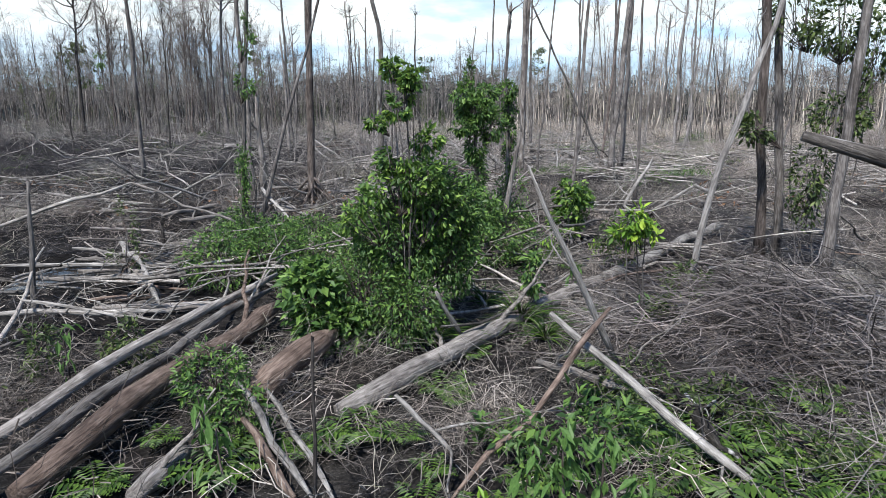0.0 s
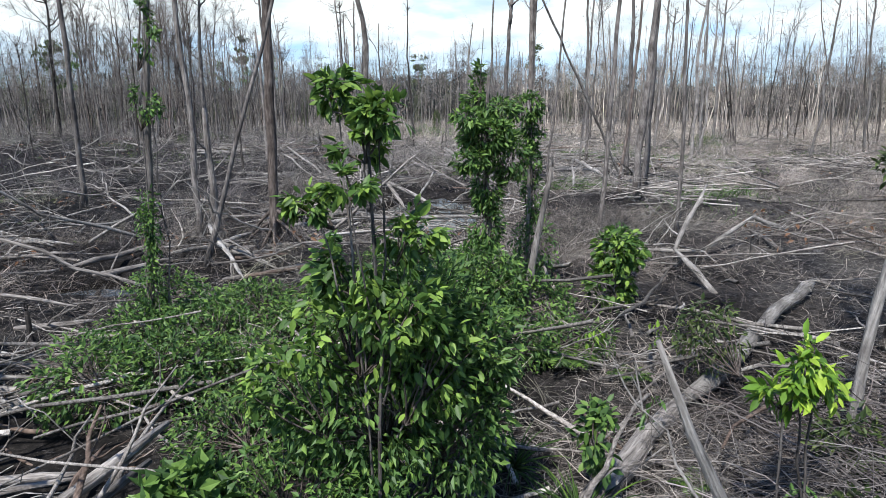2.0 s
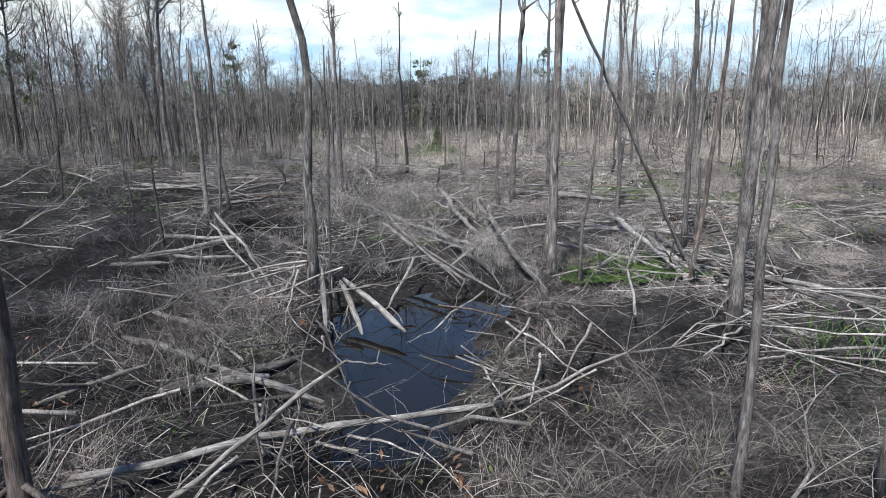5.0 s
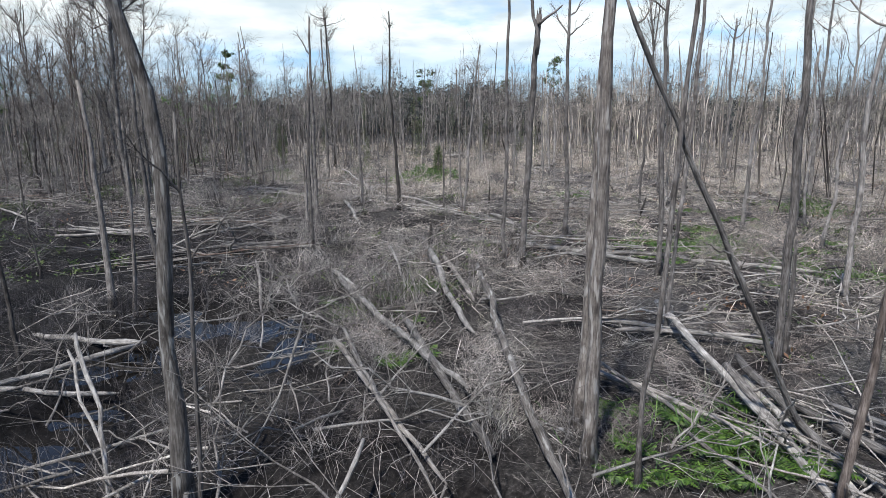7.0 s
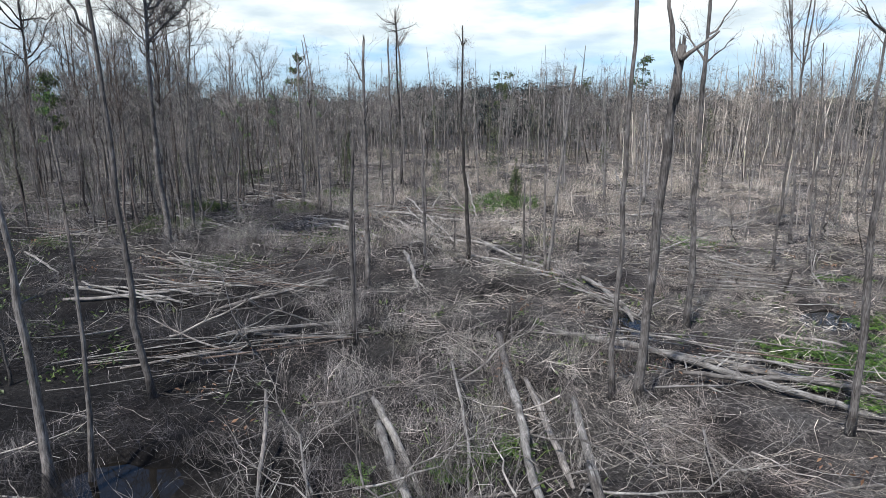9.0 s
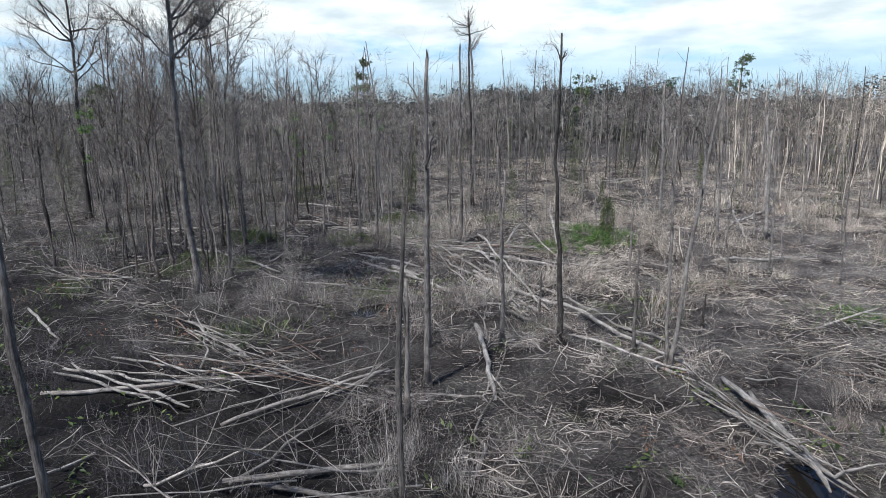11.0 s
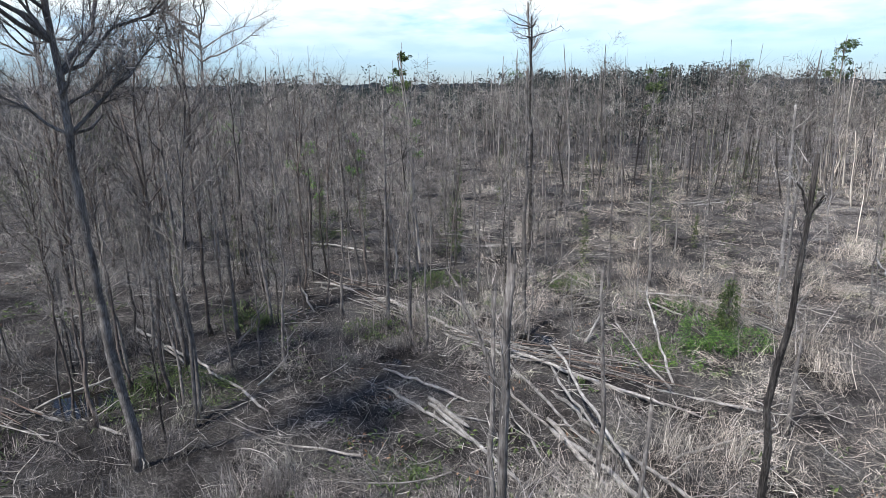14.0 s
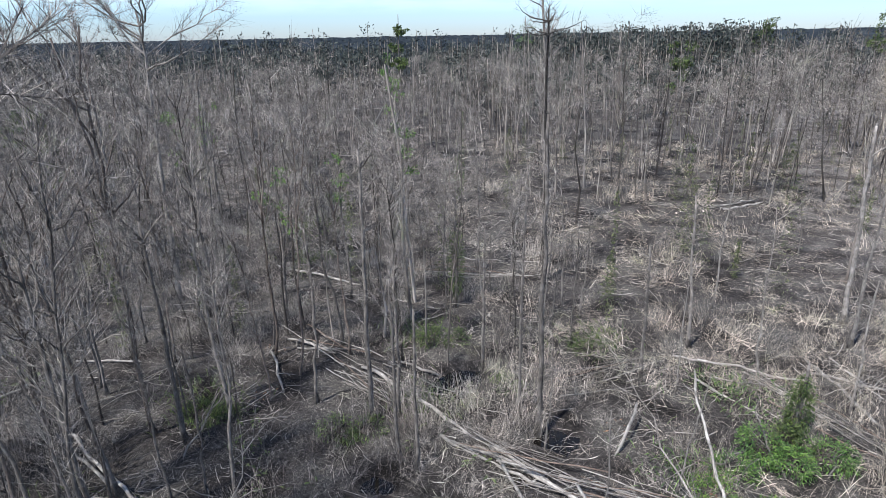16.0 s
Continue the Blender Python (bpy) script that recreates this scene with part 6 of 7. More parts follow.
def scatter(n, xr, yr, kinds, smin=0.75, smax=1.25, gap=3.0, apart=1.0):
    done = 0
    for _ in range(n * 12):
        x, y = R.uniform(*xr), R.uniform(*yr)
        if not clear_of_way(x, y, gap) or any((x - a) ** 2 + (y - b) ** 2 < apart**2 for a, b in spots):
            continue
        spots.append((x, y))
        s = R.uniform(smin, smax)
        m = Matrix.Translation((x, y, float(ground_z(x, y)) - 0.15)) @ Matrix.Rotation(R.uniform(0, 6.3), 4, "Z") @ Matrix.Rotation(R.gauss(0, 0.05), 4, "X") @ Matrix.Diagonal((s * R.uniform(0.7, 1.1), s * R.uniform(0.7, 1.1), s, 1))
        copy_thing(PROTO[R.choice(kinds)], m)
        done += 1
        if done == n:
            break


scatter(44, (-34, -21), (63, 82), (0, 1, 2, 5, 7, 0, 2), 0.6, 1.2, 3, 0.9)
scatter(18, (-25, -11), (76, 94), (0, 5, 1, 5), 0.6, 1.0, 3, 1.8)
scatter(18, (11, 36), (40, 78), (3, 4, 6, 3, 4), 0.7, 1.2, 5, 2.0)
scatter(4, (10, 26), (24, 38), (3, 6, 4, 0), 0.7, 1.1, 7, 2.0)
scatter(3, (-26, -13), (36, 48), (0, 1, 7, 5, 2), 0.6, 1.0, 8, 2.0)
scatter(20, (-10, 14), (70, 105), (4, 5, 3, 4), 0.5, 1.0, 3, 3.0)
scatter(16, (-58, -36), (78, 104), (0, 1, 2, 6, 7), 0.8, 1.2, 3, 2.0)


# ---- far woods: uncounted bare trees ----
def far_woods(name, label, seed, n, rmin, rmax, amin, amax, hmin, hmax, twigs, keep, r_trunk, r_twig, each=6, broad=0.12, tones=None):
    rng = rng_of(seed)
    a, d = np.radians(rng.uniform(amin, amax, n * 3)), np.sqrt(rng.uniform(rmin**2, rmax**2, n * 3))
    x, y = -3 + d * np.sin(a), 40 + d * np.cos(a)
    ok = keep(x, y, rng)
    x, y = x[ok][:n], y[ok][:n]
    n = len(x)
    h = (hmin + (hmax - hmin) * rng.random(n) ** 1.1) * np.clip(0.55 + 0.95 * smooth_noise(x, y, 13.0, 28, 2), 0.7, 1.3) * np.clip(1.25 - np.hypot(x + 3, y - 40) / 340, 0.7, 1.0)
    h = np.where(h > 14.0, 14.0 + 0.45 * (h - 14.0), h)
    base = np.stack([x, y, np.zeros(n) - 0.1], -1)
    tip = base + np.stack([rng.normal(0, 0.08, n) * h, rng.normal(0, 0.08, n) * h, h], -1)
    s = np.linspace(0, 1, 4)[None, :, None]
    line = base[:, None] * (1 - s) + tip[:, None] * s
    line[:, 1:3, :2] += rng.normal(0, 0.2, (n, 2, 2))
    rr = rng.choice([0.5, 0.7, 0.9, 1.1, 1.8], n)[:, None] * r_trunk * np.linspace(1, 0.35, 4)
    tagged(new(name, quick_mesh(name, *[(v, [f]) for v, f in [tubes(line, rr, 4)]][0], tones[0] if tones else FAR_TRUNK)), label, "trees", kind="stuff")
    # bare crowns: a few boughs and a plume of fine upswept twigs
    bare = rng.random(n) < 0.2
    full = np.where(bare, 0.35, np.clip(rng.normal(1.0, 0.3, n), 0.5, 1.7))
    mid = rng.uniform(0.58, 0.8, n)
    own = np.repeat(np.arange(n), twigs)
    q = rng.uniform(0.4, 0.92, len(own))
    st = base[own] * (1 - q[:, None]) + tip[own] * q[:, None]
    a = rng.uniform(0, 6.3, len(own))
    ln = h[own] * rng.uniform(0.08, 0.17, len(own)) * full[own]
    way = np.stack([np.cos(a) * 0.62, np.sin(a) * 0.62, rng.uniform(0.5, 1.3, len(own))], -1) * ln[:, None]
    count = np.where(bare, each // 6, each)
    own2 = np.repeat(np.arange(n), count)
    m = len(own2)
    # the twigs stand in puffs round the boughs, with gaps between
    puffs = 9
    seat = unit(rng.normal(0, 1, (n, puffs, 3))) * rng.random((n, puffs, 1)) ** 0.5
    ball = seat[own2, rng.integers(0, puffs, m)] + unit(rng.normal(0, 1, (m, 3))) * rng.random((m, 1)) ** 0.6 * [0.42, 0.42, 0.2]
    heart = base[own2] * (1 - mid[own2, None]) + tip[own2] * mid[own2, None]
    size = np.stack([broad * h * full, broad * h * full, 0.26 * h * np.clip(full, 0.7, 1.1)], -1)[own2]
    # narrower towards the foot of the plume
    st2 = heart + ball * size * np.stack([1 + 0.5 * ball[:, 2], 1 + 0.5 * ball[:, 2], np.ones(m)], -1)
    out = unit(ball * [1, 1, 0.2])
    en2 = st2 + (out * 0.6 + [0, 0, 0.25] + rng.normal(0, 0.7, (m, 3))) * (h[own2] * rng.uniform(0.02, 0.06, m))[:, None]
    v, f = joined([slivers(st, st + way, r_twig * rng.uniform(1.0, 1.8, len(own)), rng), slivers(st2, en2, r_twig * rng.uniform(0.6, 1.2, m), rng)])
    tagged(new(name + "_twigs", quick_mesh(name + "_twigs", v, [f], tones[1] if tones else FAR_TWIG)), "haze of fine bare twigs on distant dead trees", "twigs", kind="stuff")


def open_glade(x, y, rng):
    """Woods in drifts round the burnt clearing, which stays nearly bare."""
    d, az = np.hypot(x + 3, y - 43), np.degrees(np.arctan2(x + 3, y - 43))
    drift = smooth_noise(x, y, 16.0, 21, 3)
    keep = np.clip((drift - 0.36) * 5, 0.05, 1)
    keep = np.where((az < -44) & (d < 84), 0.0, keep)
    keep = np.where((az > -20) & (d < 74), keep * 0.12, keep)
    keep = np.where((az > 22) & (d < 60), keep * 0.4, keep)
    return rng.random(len(x)) < keep


def thin_band(x, y, rng):
    """The far band of dead trees, broken where the living forest comes close."""
    az = np.degrees(np.arctan2(x + 3, y - 40))
    gap = 0.75 * np.exp(-(((az + 5) / 8) ** 2)) + 0.5 * np.exp(-(((az - 22) / 6) ** 2))
    return (rng.random(len(x)) < 0.9 - gap) & (smooth_noise(x, y, 45, 23, 3) > 0.34)


far_woods("far_woods", "grey stand of bare dead trees in the distance", 31, 640, 48, 120, -70, 48, 5.5, 17.0, 12, open_glade, 0.055, 0.0135, 440)
far_woods("distant_woods", "distant grey band of bare dead trees", 32, 1000, 105, 150, -72, 48, 7.0, 18.5, 6, thin_band, 0.055, 0.024, 260, 0.15)
# sunlight on this eastern stand is put into its paler tones
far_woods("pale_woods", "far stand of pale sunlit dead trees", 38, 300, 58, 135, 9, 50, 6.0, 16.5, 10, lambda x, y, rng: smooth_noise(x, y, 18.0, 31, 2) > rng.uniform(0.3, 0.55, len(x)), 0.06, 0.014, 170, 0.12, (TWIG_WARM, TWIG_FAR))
far_woods("thicket", "dense dark thicket of slender bare dead trees", 36, 110, 44, 84, -62, -16, 4.0, 13.5, 14, lambda x, y, rng: smooth_noise(x, y, 11.0, 29, 2) > rng.uniform(0.3, 0.6, len(x)), 0.045, 0.0085, 420)
far_woods("side_woods", "stand of pale slender dead trees", 34, 80, 28, 60, 30, 75, 6, 13, 12, lambda x, y, rng: y > 45, 0.06, 0.009, 200)

# creepers that hang olive green on dead stems
rng = rng_of(37)
n = 64
a, d = np.radians(rng.uniform(-58, 20, n)), rng.uniform(46, 104, n)
x, y = -3 + d * np.sin(a), 40 + d * np.cos(a)
h = rng.uniform(2.5, 9.0, n)
own = np.repeat(np.arange(n), 260)
q = rng.random(len(own))
wide = (rng.uniform(0.25, 0.75, n)[own] * (1.15 - 0.7 * q) + 0.1 * np.sin(own * 5.1 + q * 17))[:, None]
c = np.stack([x, y, 0 * x], -1)[own] + np.concatenate([rng.normal(0, 0.55, (len(own), 2)) * wide, (q * h[own])[:, None]], 1)
v, f = leaves(c, unit(rng.normal(0, 0.7, c.shape) + [0, 0, -0.8]), unit(rng.normal(0, 1, c.shape) + [0, 0, 0.6]), rng.uniform(0.1, 0.24, len(own)), rng.uniform(0.05, 0.1, len(own)))
tagged(new("creepers", quick_mesh("creepers", v, [f], LEAF_OLIVE, False)), "olive green creepers hanging on dead stems", "creeper", kind="stuff")

# living forest beyond the burnt ground: a closed dark wall of crowns
rng = rng_of(35)
n = 2900
a, d = np.radians(rng.uniform(-74, 50, n)), np.sqrt(rng.uniform(135.0**2, 330.0**2, n))
fx, fy = -3 + d * np.sin(a), 40 + d * np.cos(a)
ok = (smooth_noise(fx, fy, 40, 24, 3) > 0.53) | (d > 185 + 30 * smooth_noise(fx, fy, 25, 27, 2))
fx, fy, d = fx[ok], fy[ok], d[ok]
# a taller edge of it stands nearer in the east
a = np.radians(np.where(rng.random(430) < 0.6, rng.uniform(-14, 5, 430), rng.uniform(-40, 50, 430)))
near = rng.uniform(192, 240, 430)
fx, fy, d = np.append(fx, -3 + near * np.sin(a)), np.append(fy, 40 + near * np.cos(a)), np.append(d, near)
n = len(fx)
each = 84
own = np.repeat(np.arange(n), each)
top = rng.uniform(8.0, 12.0, n) + 1.5 * np.clip((d - 170) / 60, 0, 1) + rng.exponential(1.5, n) * (rng.random(n) > 0.85)
top[-430:] = rng.uniform(14.0, 18.5, 430) + 3.0 * (smooth_noise(fx[-430:], fy[-430:], 22.0, 30, 2) - 0.4)
wide = rng.uniform(1.8, 3.8, n)
wide[-430:] *= 1.25
c = np.stack([fx, fy, top - wide * 1.3], -1)[own] + unit(rng.normal(0, 1, (n * each, 3))) * rng.random((n * each, 1)) ** 0.55 * (wide[own, None] * [1.0, 1.0, 1.2])
c[:, 2] = np.where(rng.random(n * each) < 0.25, c[:, 2] * rng.random(n * each), c[:, 2])
w = unit(rng.normal(0, 1, (n * each, 3)))
u = unit(np.cross(w, rng.normal(0, 1, (n * each, 3))))
sz = rng.uniform(0.3, 0.75, (n * each, 1))
v = np.stack([c - w * sz, c + u * sz * 0.7, c + w * sz * 0.8], 1).reshape(-1, 3)
f = np.arange(len(v)).reshape(-1, 3)
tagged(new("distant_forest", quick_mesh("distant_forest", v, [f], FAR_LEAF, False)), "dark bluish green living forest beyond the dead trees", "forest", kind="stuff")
s = np.linspace(0, 1, 3)[None, :, None]
b0 = np.stack([fx, fy, 0 * fx], -1)[:, None]
b1 = np.stack([fx + rng.normal(0, 0.4, n), fy, top - 1], -1)[:, None]
v, f = tubes(b0 * (1 - s) + b1 * s, np.tile(np.array([0.2, 0.14, 0.07]), (n, 1)), 3)
tagged(new("distant_trunks", quick_mesh("distant_trunks", v, [f], FAR_TRUNK)), "grey trunks of the distant forest", "trees", kind="stuff")
rr = np.concatenate([np.linspace(270, 700, 44), np.geomspace(720, 2900, 18)])
aa = np.radians(np.linspace(-85, 65, 560))
ra, an = np.meshgrid(rr, aa, indexing="ij")
cx, cy = -3 + ra * np.sin(an), 40 + ra * np.cos(an)
cz = 6.5 + 9.0 * np.clip(smooth_noise(cx, cy, 9.0, 25, 2), 0.3, 1) + 4.0 * (smooth_noise(cx, cy, 90.0, 26, 2) - 0.5)
cz[0] = 0.5
cv = np.stack([cx, cy, cz], -1).reshape(-1, 3)
ci = np.arange(len(cv)).reshape(cx.shape)
cq = np.stack([ci[:-1, :-1], ci[1:, :-1], ci[1:, 1:], ci[:-1, 1:]], -1).reshape(-1, 4)
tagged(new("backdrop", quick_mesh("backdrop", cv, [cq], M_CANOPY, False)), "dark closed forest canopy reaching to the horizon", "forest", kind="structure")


# ---- debris: sticks, poles and brush without number ----
def view_spread(y):
    """The half width of the ground that comes into view, and its middle."""
    return 5.0 + 0.74 * np.maximum(y - 5, 0), -0.16 * np.maximum(y - 20, 0)


def spots_in_view(n, y0, y1, rng, power=1.0):
    y = y0 + (y1 - y0) * rng.random(n * 2) ** power
    half, mid = view_spread(np.minimum(y, y1))
    full, _ = view_spread(y1)
    keep = rng.random(n * 2) < half / full
    y, half, mid = y[keep], half[keep], mid[keep]
    x = mid + half * rng.uniform(-1, 1, len(y))
    dry = pool_depth(x, y) < rng.uniform(0.02, 1.0, len(x)) ** 3
    return x[dry][:n], y[dry][:n]


def grain(x, y, rng, loose=0.5):
    """The lie of fallen stems: it turns slowly from place to place."""
    return 6.0 * smooth_noise(x, y, 9.0, 41, 2) + rng.normal(0, loose, len(x)) + rng.choice([0, 0, 1.3], len(x))


def heap(x, y):
    """Height of the brush."""
    return 0.04 + 1.3 * np.clip(smooth_noise(x, y, 3.6, 42, 3) - 0.40, 0, 1) * np.clip((y - 6) / 10, 0.35, 1)


def shade_share(x, y):
    """Share of debris toned dark to paint cloud shade on the wet ground west of the flight line."""
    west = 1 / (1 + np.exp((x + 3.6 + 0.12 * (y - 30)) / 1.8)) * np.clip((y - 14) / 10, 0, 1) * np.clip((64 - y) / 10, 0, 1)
    # shade of the western grove, put into the tone as well
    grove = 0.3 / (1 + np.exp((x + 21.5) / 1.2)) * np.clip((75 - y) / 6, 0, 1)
    # dark spots paint the shadowed pits between heaps
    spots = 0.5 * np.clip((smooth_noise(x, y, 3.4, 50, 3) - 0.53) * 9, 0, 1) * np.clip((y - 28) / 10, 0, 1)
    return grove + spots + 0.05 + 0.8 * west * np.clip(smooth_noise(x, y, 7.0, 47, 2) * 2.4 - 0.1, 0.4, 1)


OPEN_SPOTS = [(-3.8, 22.3, 1.1, 0.05), (-2.6, 21.2, 1.9, 0.3), (-0.8, 21.6, 1.2, 0.35), (6.2, 35.2, 2.4, 0.4), (-8.6, 35.6, 1.8, 0.45), (-6.0, 39.6, 2.1, 0.4)]  # x, y, radius, share of brush left


def thinned(x, y, rng):
    """Less brush round the stilt roots and over the lays of logs."""
    keep = np.ones(len(x))
    for ox, oy, r, share in OPEN_SPOTS:
        keep = np.where(np.hypot(x - ox, y - oy) < r, share, keep)
    return rng.random(len(x)) < keep


def litter(name, label, seed, n, y0, y1, lmin, lmax, rmin, rmax, k, material, steep=0.28, power=1.0, bend=0.1, category="brushwood"):
    rng = rng_of(seed)
    x, y = spots_in_view(n, y0, y1, rng, power)
    thick = smooth_noise(x, y, 2.2, 46, 3)
    ok = thick > rng.uniform(0.28, 0.54, len(x)) - (0.04 if y0 > 50 else 0)
    x, y = x[ok], y[ok]
    n = len(x)
    a = grain(x, y, rng, 0.7)
    el = rng.normal(0, steep, n)
    ln = rng.uniform(lmin, lmax, n) * rng.uniform(0.5, 1.0, n)
    way = np.stack([np.cos(a) * np.cos(el), np.sin(a) * np.cos(el), np.sin(el)], -1)
    z = np.maximum(ground_z(x, y), -0.14) + heap(x, y) * rng.random(n) + np.abs(np.sin(el)) * ln * 0.4 + 0.01
    mid = np.stack([x, y, z], -1)
    s = np.linspace(-0.5, 0.5, k)[None, :, None]
    line = mid[:, None] + way[:, None] * s * ln[:, None, None]
    if k > 2:
        line[:, 1:-1] += rng.normal(0, bend, (n, k - 2, 3)) * ln[:, None, None] * [1, 1, 0.6]
    rad = rng.uniform(rmin, rmax, n)[:, None] * np.linspace(1, 0.45, k)
    # these twigs get the dark tone that paints shade
    black = shade_share(x, y) > rng.random(n)
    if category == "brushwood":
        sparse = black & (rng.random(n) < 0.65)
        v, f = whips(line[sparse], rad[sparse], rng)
        tagged(new("shade_twigs", quick_mesh("shade_twigs", v, [f], TWIG_SHADE)), "dead twigs in a darker tone for shade", category, kind="stuff")
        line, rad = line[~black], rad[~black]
    v, f = whips(line, rad, rng)
    return tagged(new(name, quick_mesh(name, v, [f], material)), label, category, kind="stuff")


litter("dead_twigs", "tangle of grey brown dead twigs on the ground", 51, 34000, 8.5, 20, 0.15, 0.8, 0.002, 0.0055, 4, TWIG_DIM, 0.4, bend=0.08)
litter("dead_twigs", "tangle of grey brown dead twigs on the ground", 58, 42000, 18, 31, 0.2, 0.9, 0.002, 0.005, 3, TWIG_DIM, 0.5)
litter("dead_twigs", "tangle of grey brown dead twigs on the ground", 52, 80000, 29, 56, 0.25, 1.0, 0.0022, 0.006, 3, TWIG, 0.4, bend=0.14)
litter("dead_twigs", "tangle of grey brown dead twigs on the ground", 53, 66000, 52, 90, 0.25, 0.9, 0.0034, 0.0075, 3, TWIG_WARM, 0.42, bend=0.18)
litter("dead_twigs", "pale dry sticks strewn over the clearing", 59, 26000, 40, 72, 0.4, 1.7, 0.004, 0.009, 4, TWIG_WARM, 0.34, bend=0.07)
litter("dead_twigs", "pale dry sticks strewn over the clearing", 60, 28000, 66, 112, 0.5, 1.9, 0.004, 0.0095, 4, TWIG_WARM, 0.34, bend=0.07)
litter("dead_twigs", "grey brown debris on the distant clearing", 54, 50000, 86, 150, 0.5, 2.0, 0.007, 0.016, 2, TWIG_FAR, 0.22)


def pole_lines(seed, n, y0, y1, lmin, lmax, rmin, rmax, k, bend):
    rng = rng_of(seed)
    x, y = spots_in_view(n, y0, y1, rng)
    # fewer poles where the debris tone paints shade
    ok = (smooth_noise(x, y, 3.4, 48, 3) > rng.uniform(0.44, 0.58, len(x))) & (shade_share(x, y) < rng.uniform(0.1, 1.2, len(x)))
    x, y = x[ok], y[ok]
    n = len(x)
    a, el = grain(x, y, rng, 0.7), rng.normal(0, 0.14, n)
    ln = rng.uniform(lmin, lmax, n) * rng.uniform(0.45, 1.0, n)
    way = np.stack([np.cos(a) * np.cos(el), np.sin(a) * np.cos(el), np.sin(el)], -1)
    mid = np.stack([x, y, np.maximum(ground_z(x, y), -0.12) + heap(x, y) * rng.uniform(0.3, 1.2, n) + np.abs(np.sin(el)) * ln * 0.4 + rng.uniform(0.02, 0.25, n)], -1)
    s = np.linspace(-0.5, 0.5, k)[None, :, None]
    line = mid[:, None] + way[:, None] * s * ln[:, None, None]
    drift = np.cumsum(rng.normal(0, bend, (n, k, 3)), 1)
    line = line + (drift - drift.mean(1, keepdims=True)) * ln[:, None, None] * [1, 1, 0.5]
    return line, rng.uniform(rmin, rmax, n)[:, None] * np.linspace(1, 0.4, k)


# the poles along the flight line, one by one
line, rad = pole_lines(55, 3600, 13.5, 46, 1.0, 4.2, 0.010, 0.034, 6, 0.022)
for k in range(min(105, len(line))):
    kind = ("grey", "grey", "brown", "pale", "dark")[k % 5]
    foot = line[k, 0].copy()
    v, f = tubes(line[k:k + 1] - foot, rad[k:k + 1], 5, True)
    ob = new("fallen_pole", quick_mesh("fallen_pole", v, [f], LOG_BARKS[kind]))
    ob.location = foot
    tagged(ob, {"grey": "thin weathered grey dead pole lying in brush", "brown": "thin brown dead pole lying in brush", "pale": "thin bleached dead pole lying in brush", "dark": "thin blackened dead pole lying in brush"}[kind], "pole", "fallen poles")
v, f = tubes(line[105:], rad[105:], 4)
tagged(new("loose_poles", quick_mesh("loose_poles", v, [f], POLE_STUFF)), "scattered grey sticks and poles", "sticks", kind="stuff")
for seed, n, y0, y1, l0, l1, r0, r1 in ((56, 7200, 42, 66, 0.6, 2.8, 0.008, 0.026), (57, 8600, 62, 118, 0.7, 3.0, 0.010, 0.03)):
    line, rad = pole_lines(seed, n, y0, y1, l0, l1, r0, r1, 5, 0.055)
    v, f = tubes(line, rad, 3)
    tagged(new("loose_poles", quick_mesh("loose_poles", v, [f], POLE_STUFF)), "scattered grey sticks and poles", "sticks", kind="stuff")


def pole_lay(a, b, n, spread, seed):
    """Slim fallen stems that came down side by side."""
    rng = rng_of(seed)
    a, b = np.array(a, float), np.array(b, float)
    way = (b - a) / np.linalg.norm(b - a)
    for k in range(n):
        ln = min(float(np.linalg.norm(b - a)), rng.uniform(2.4, 6.2))
        mid = a + (b - a) * rng.uniform(0.15, 0.85) + np.array([-way[1], way[0]]) * rng.normal(0, 0.5) * spread
        turn = rng.normal(0, 0.13)
        d = np.array([way[0] * math.cos(turn) - way[1] * math.sin(turn), way[0] * math.sin(turn) + way[1] * math.cos(turn)]) * (1 if k % 4 else -1)
        z = max(float(ground_z(*mid)), -0.1) + rng.uniform(0.08, 0.55)
        foot = np.array([*(mid - d * ln / 2), z - rng.normal(0, 0.03) * ln])
        tip = np.array([*(mid + d * ln / 2), z + abs(rng.normal(0, 0.05)) * ln])
        line = polyline(foot, tip, 6, 0.07, rng) - foot
        kind = ("pale", "grey", "pale", "grey", "brown")[k % 5]
        r = rng.uniform(0.014, 0.04)
        v, f = tubes(line[None], (r * np.linspace(1, 0.45, 6))[None], 5, True)
        ob = new("fallen_pole", quick_mesh("fallen_pole", v, [f], LOG_BARKS[kind]))
        ob.location = foot
        tagged(ob, {"grey": "slim weathered grey stem lying among parallel stems", "brown": "slim brown stem lying among parallel stems", "pale": "slim bleached stem lying among parallel stems"}[kind], "pole", "fallen poles")


for k, (x0, y0, x1, y1, n, spread) in enumerate([
        (-19.0, 55.0, -9.5, 53.4, 20, 2.6), (-14.5, 51.8, -10.6, 56.0, 12, 2.4), (-14.0, 45.6, -5.0, 49.4, 16, 1.8), (1.0, 50.9, 9.7, 47.9, 16, 1.0), (5.5, 58.1, 12.0, 56.4, 14, 1.1),
        (1.0, 57.3, 3.6, 53.2, 12, 0.8), (-15.1, 75.6, -5.0, 73.9, 30, 1.3), (-25.8, 80.8, -16.7, 77.0, 18, 1.6), (-23.1, 91.9, -16.0, 92.9, 10, 1.2), (-33.0, 63.2, -26.0, 62.2, 10, 1.2),
        (-19.4, 58.4, -13.0, 55.0, 14, 1.6), (-11.3, 81.4, -6.0, 85.5, 9, 1.2), (-3.2, 84.5, 1.6, 79.2, 12, 1.1)]):
    pole_lay((x0, y0), (x1, y1), n, spread, 900 + k)


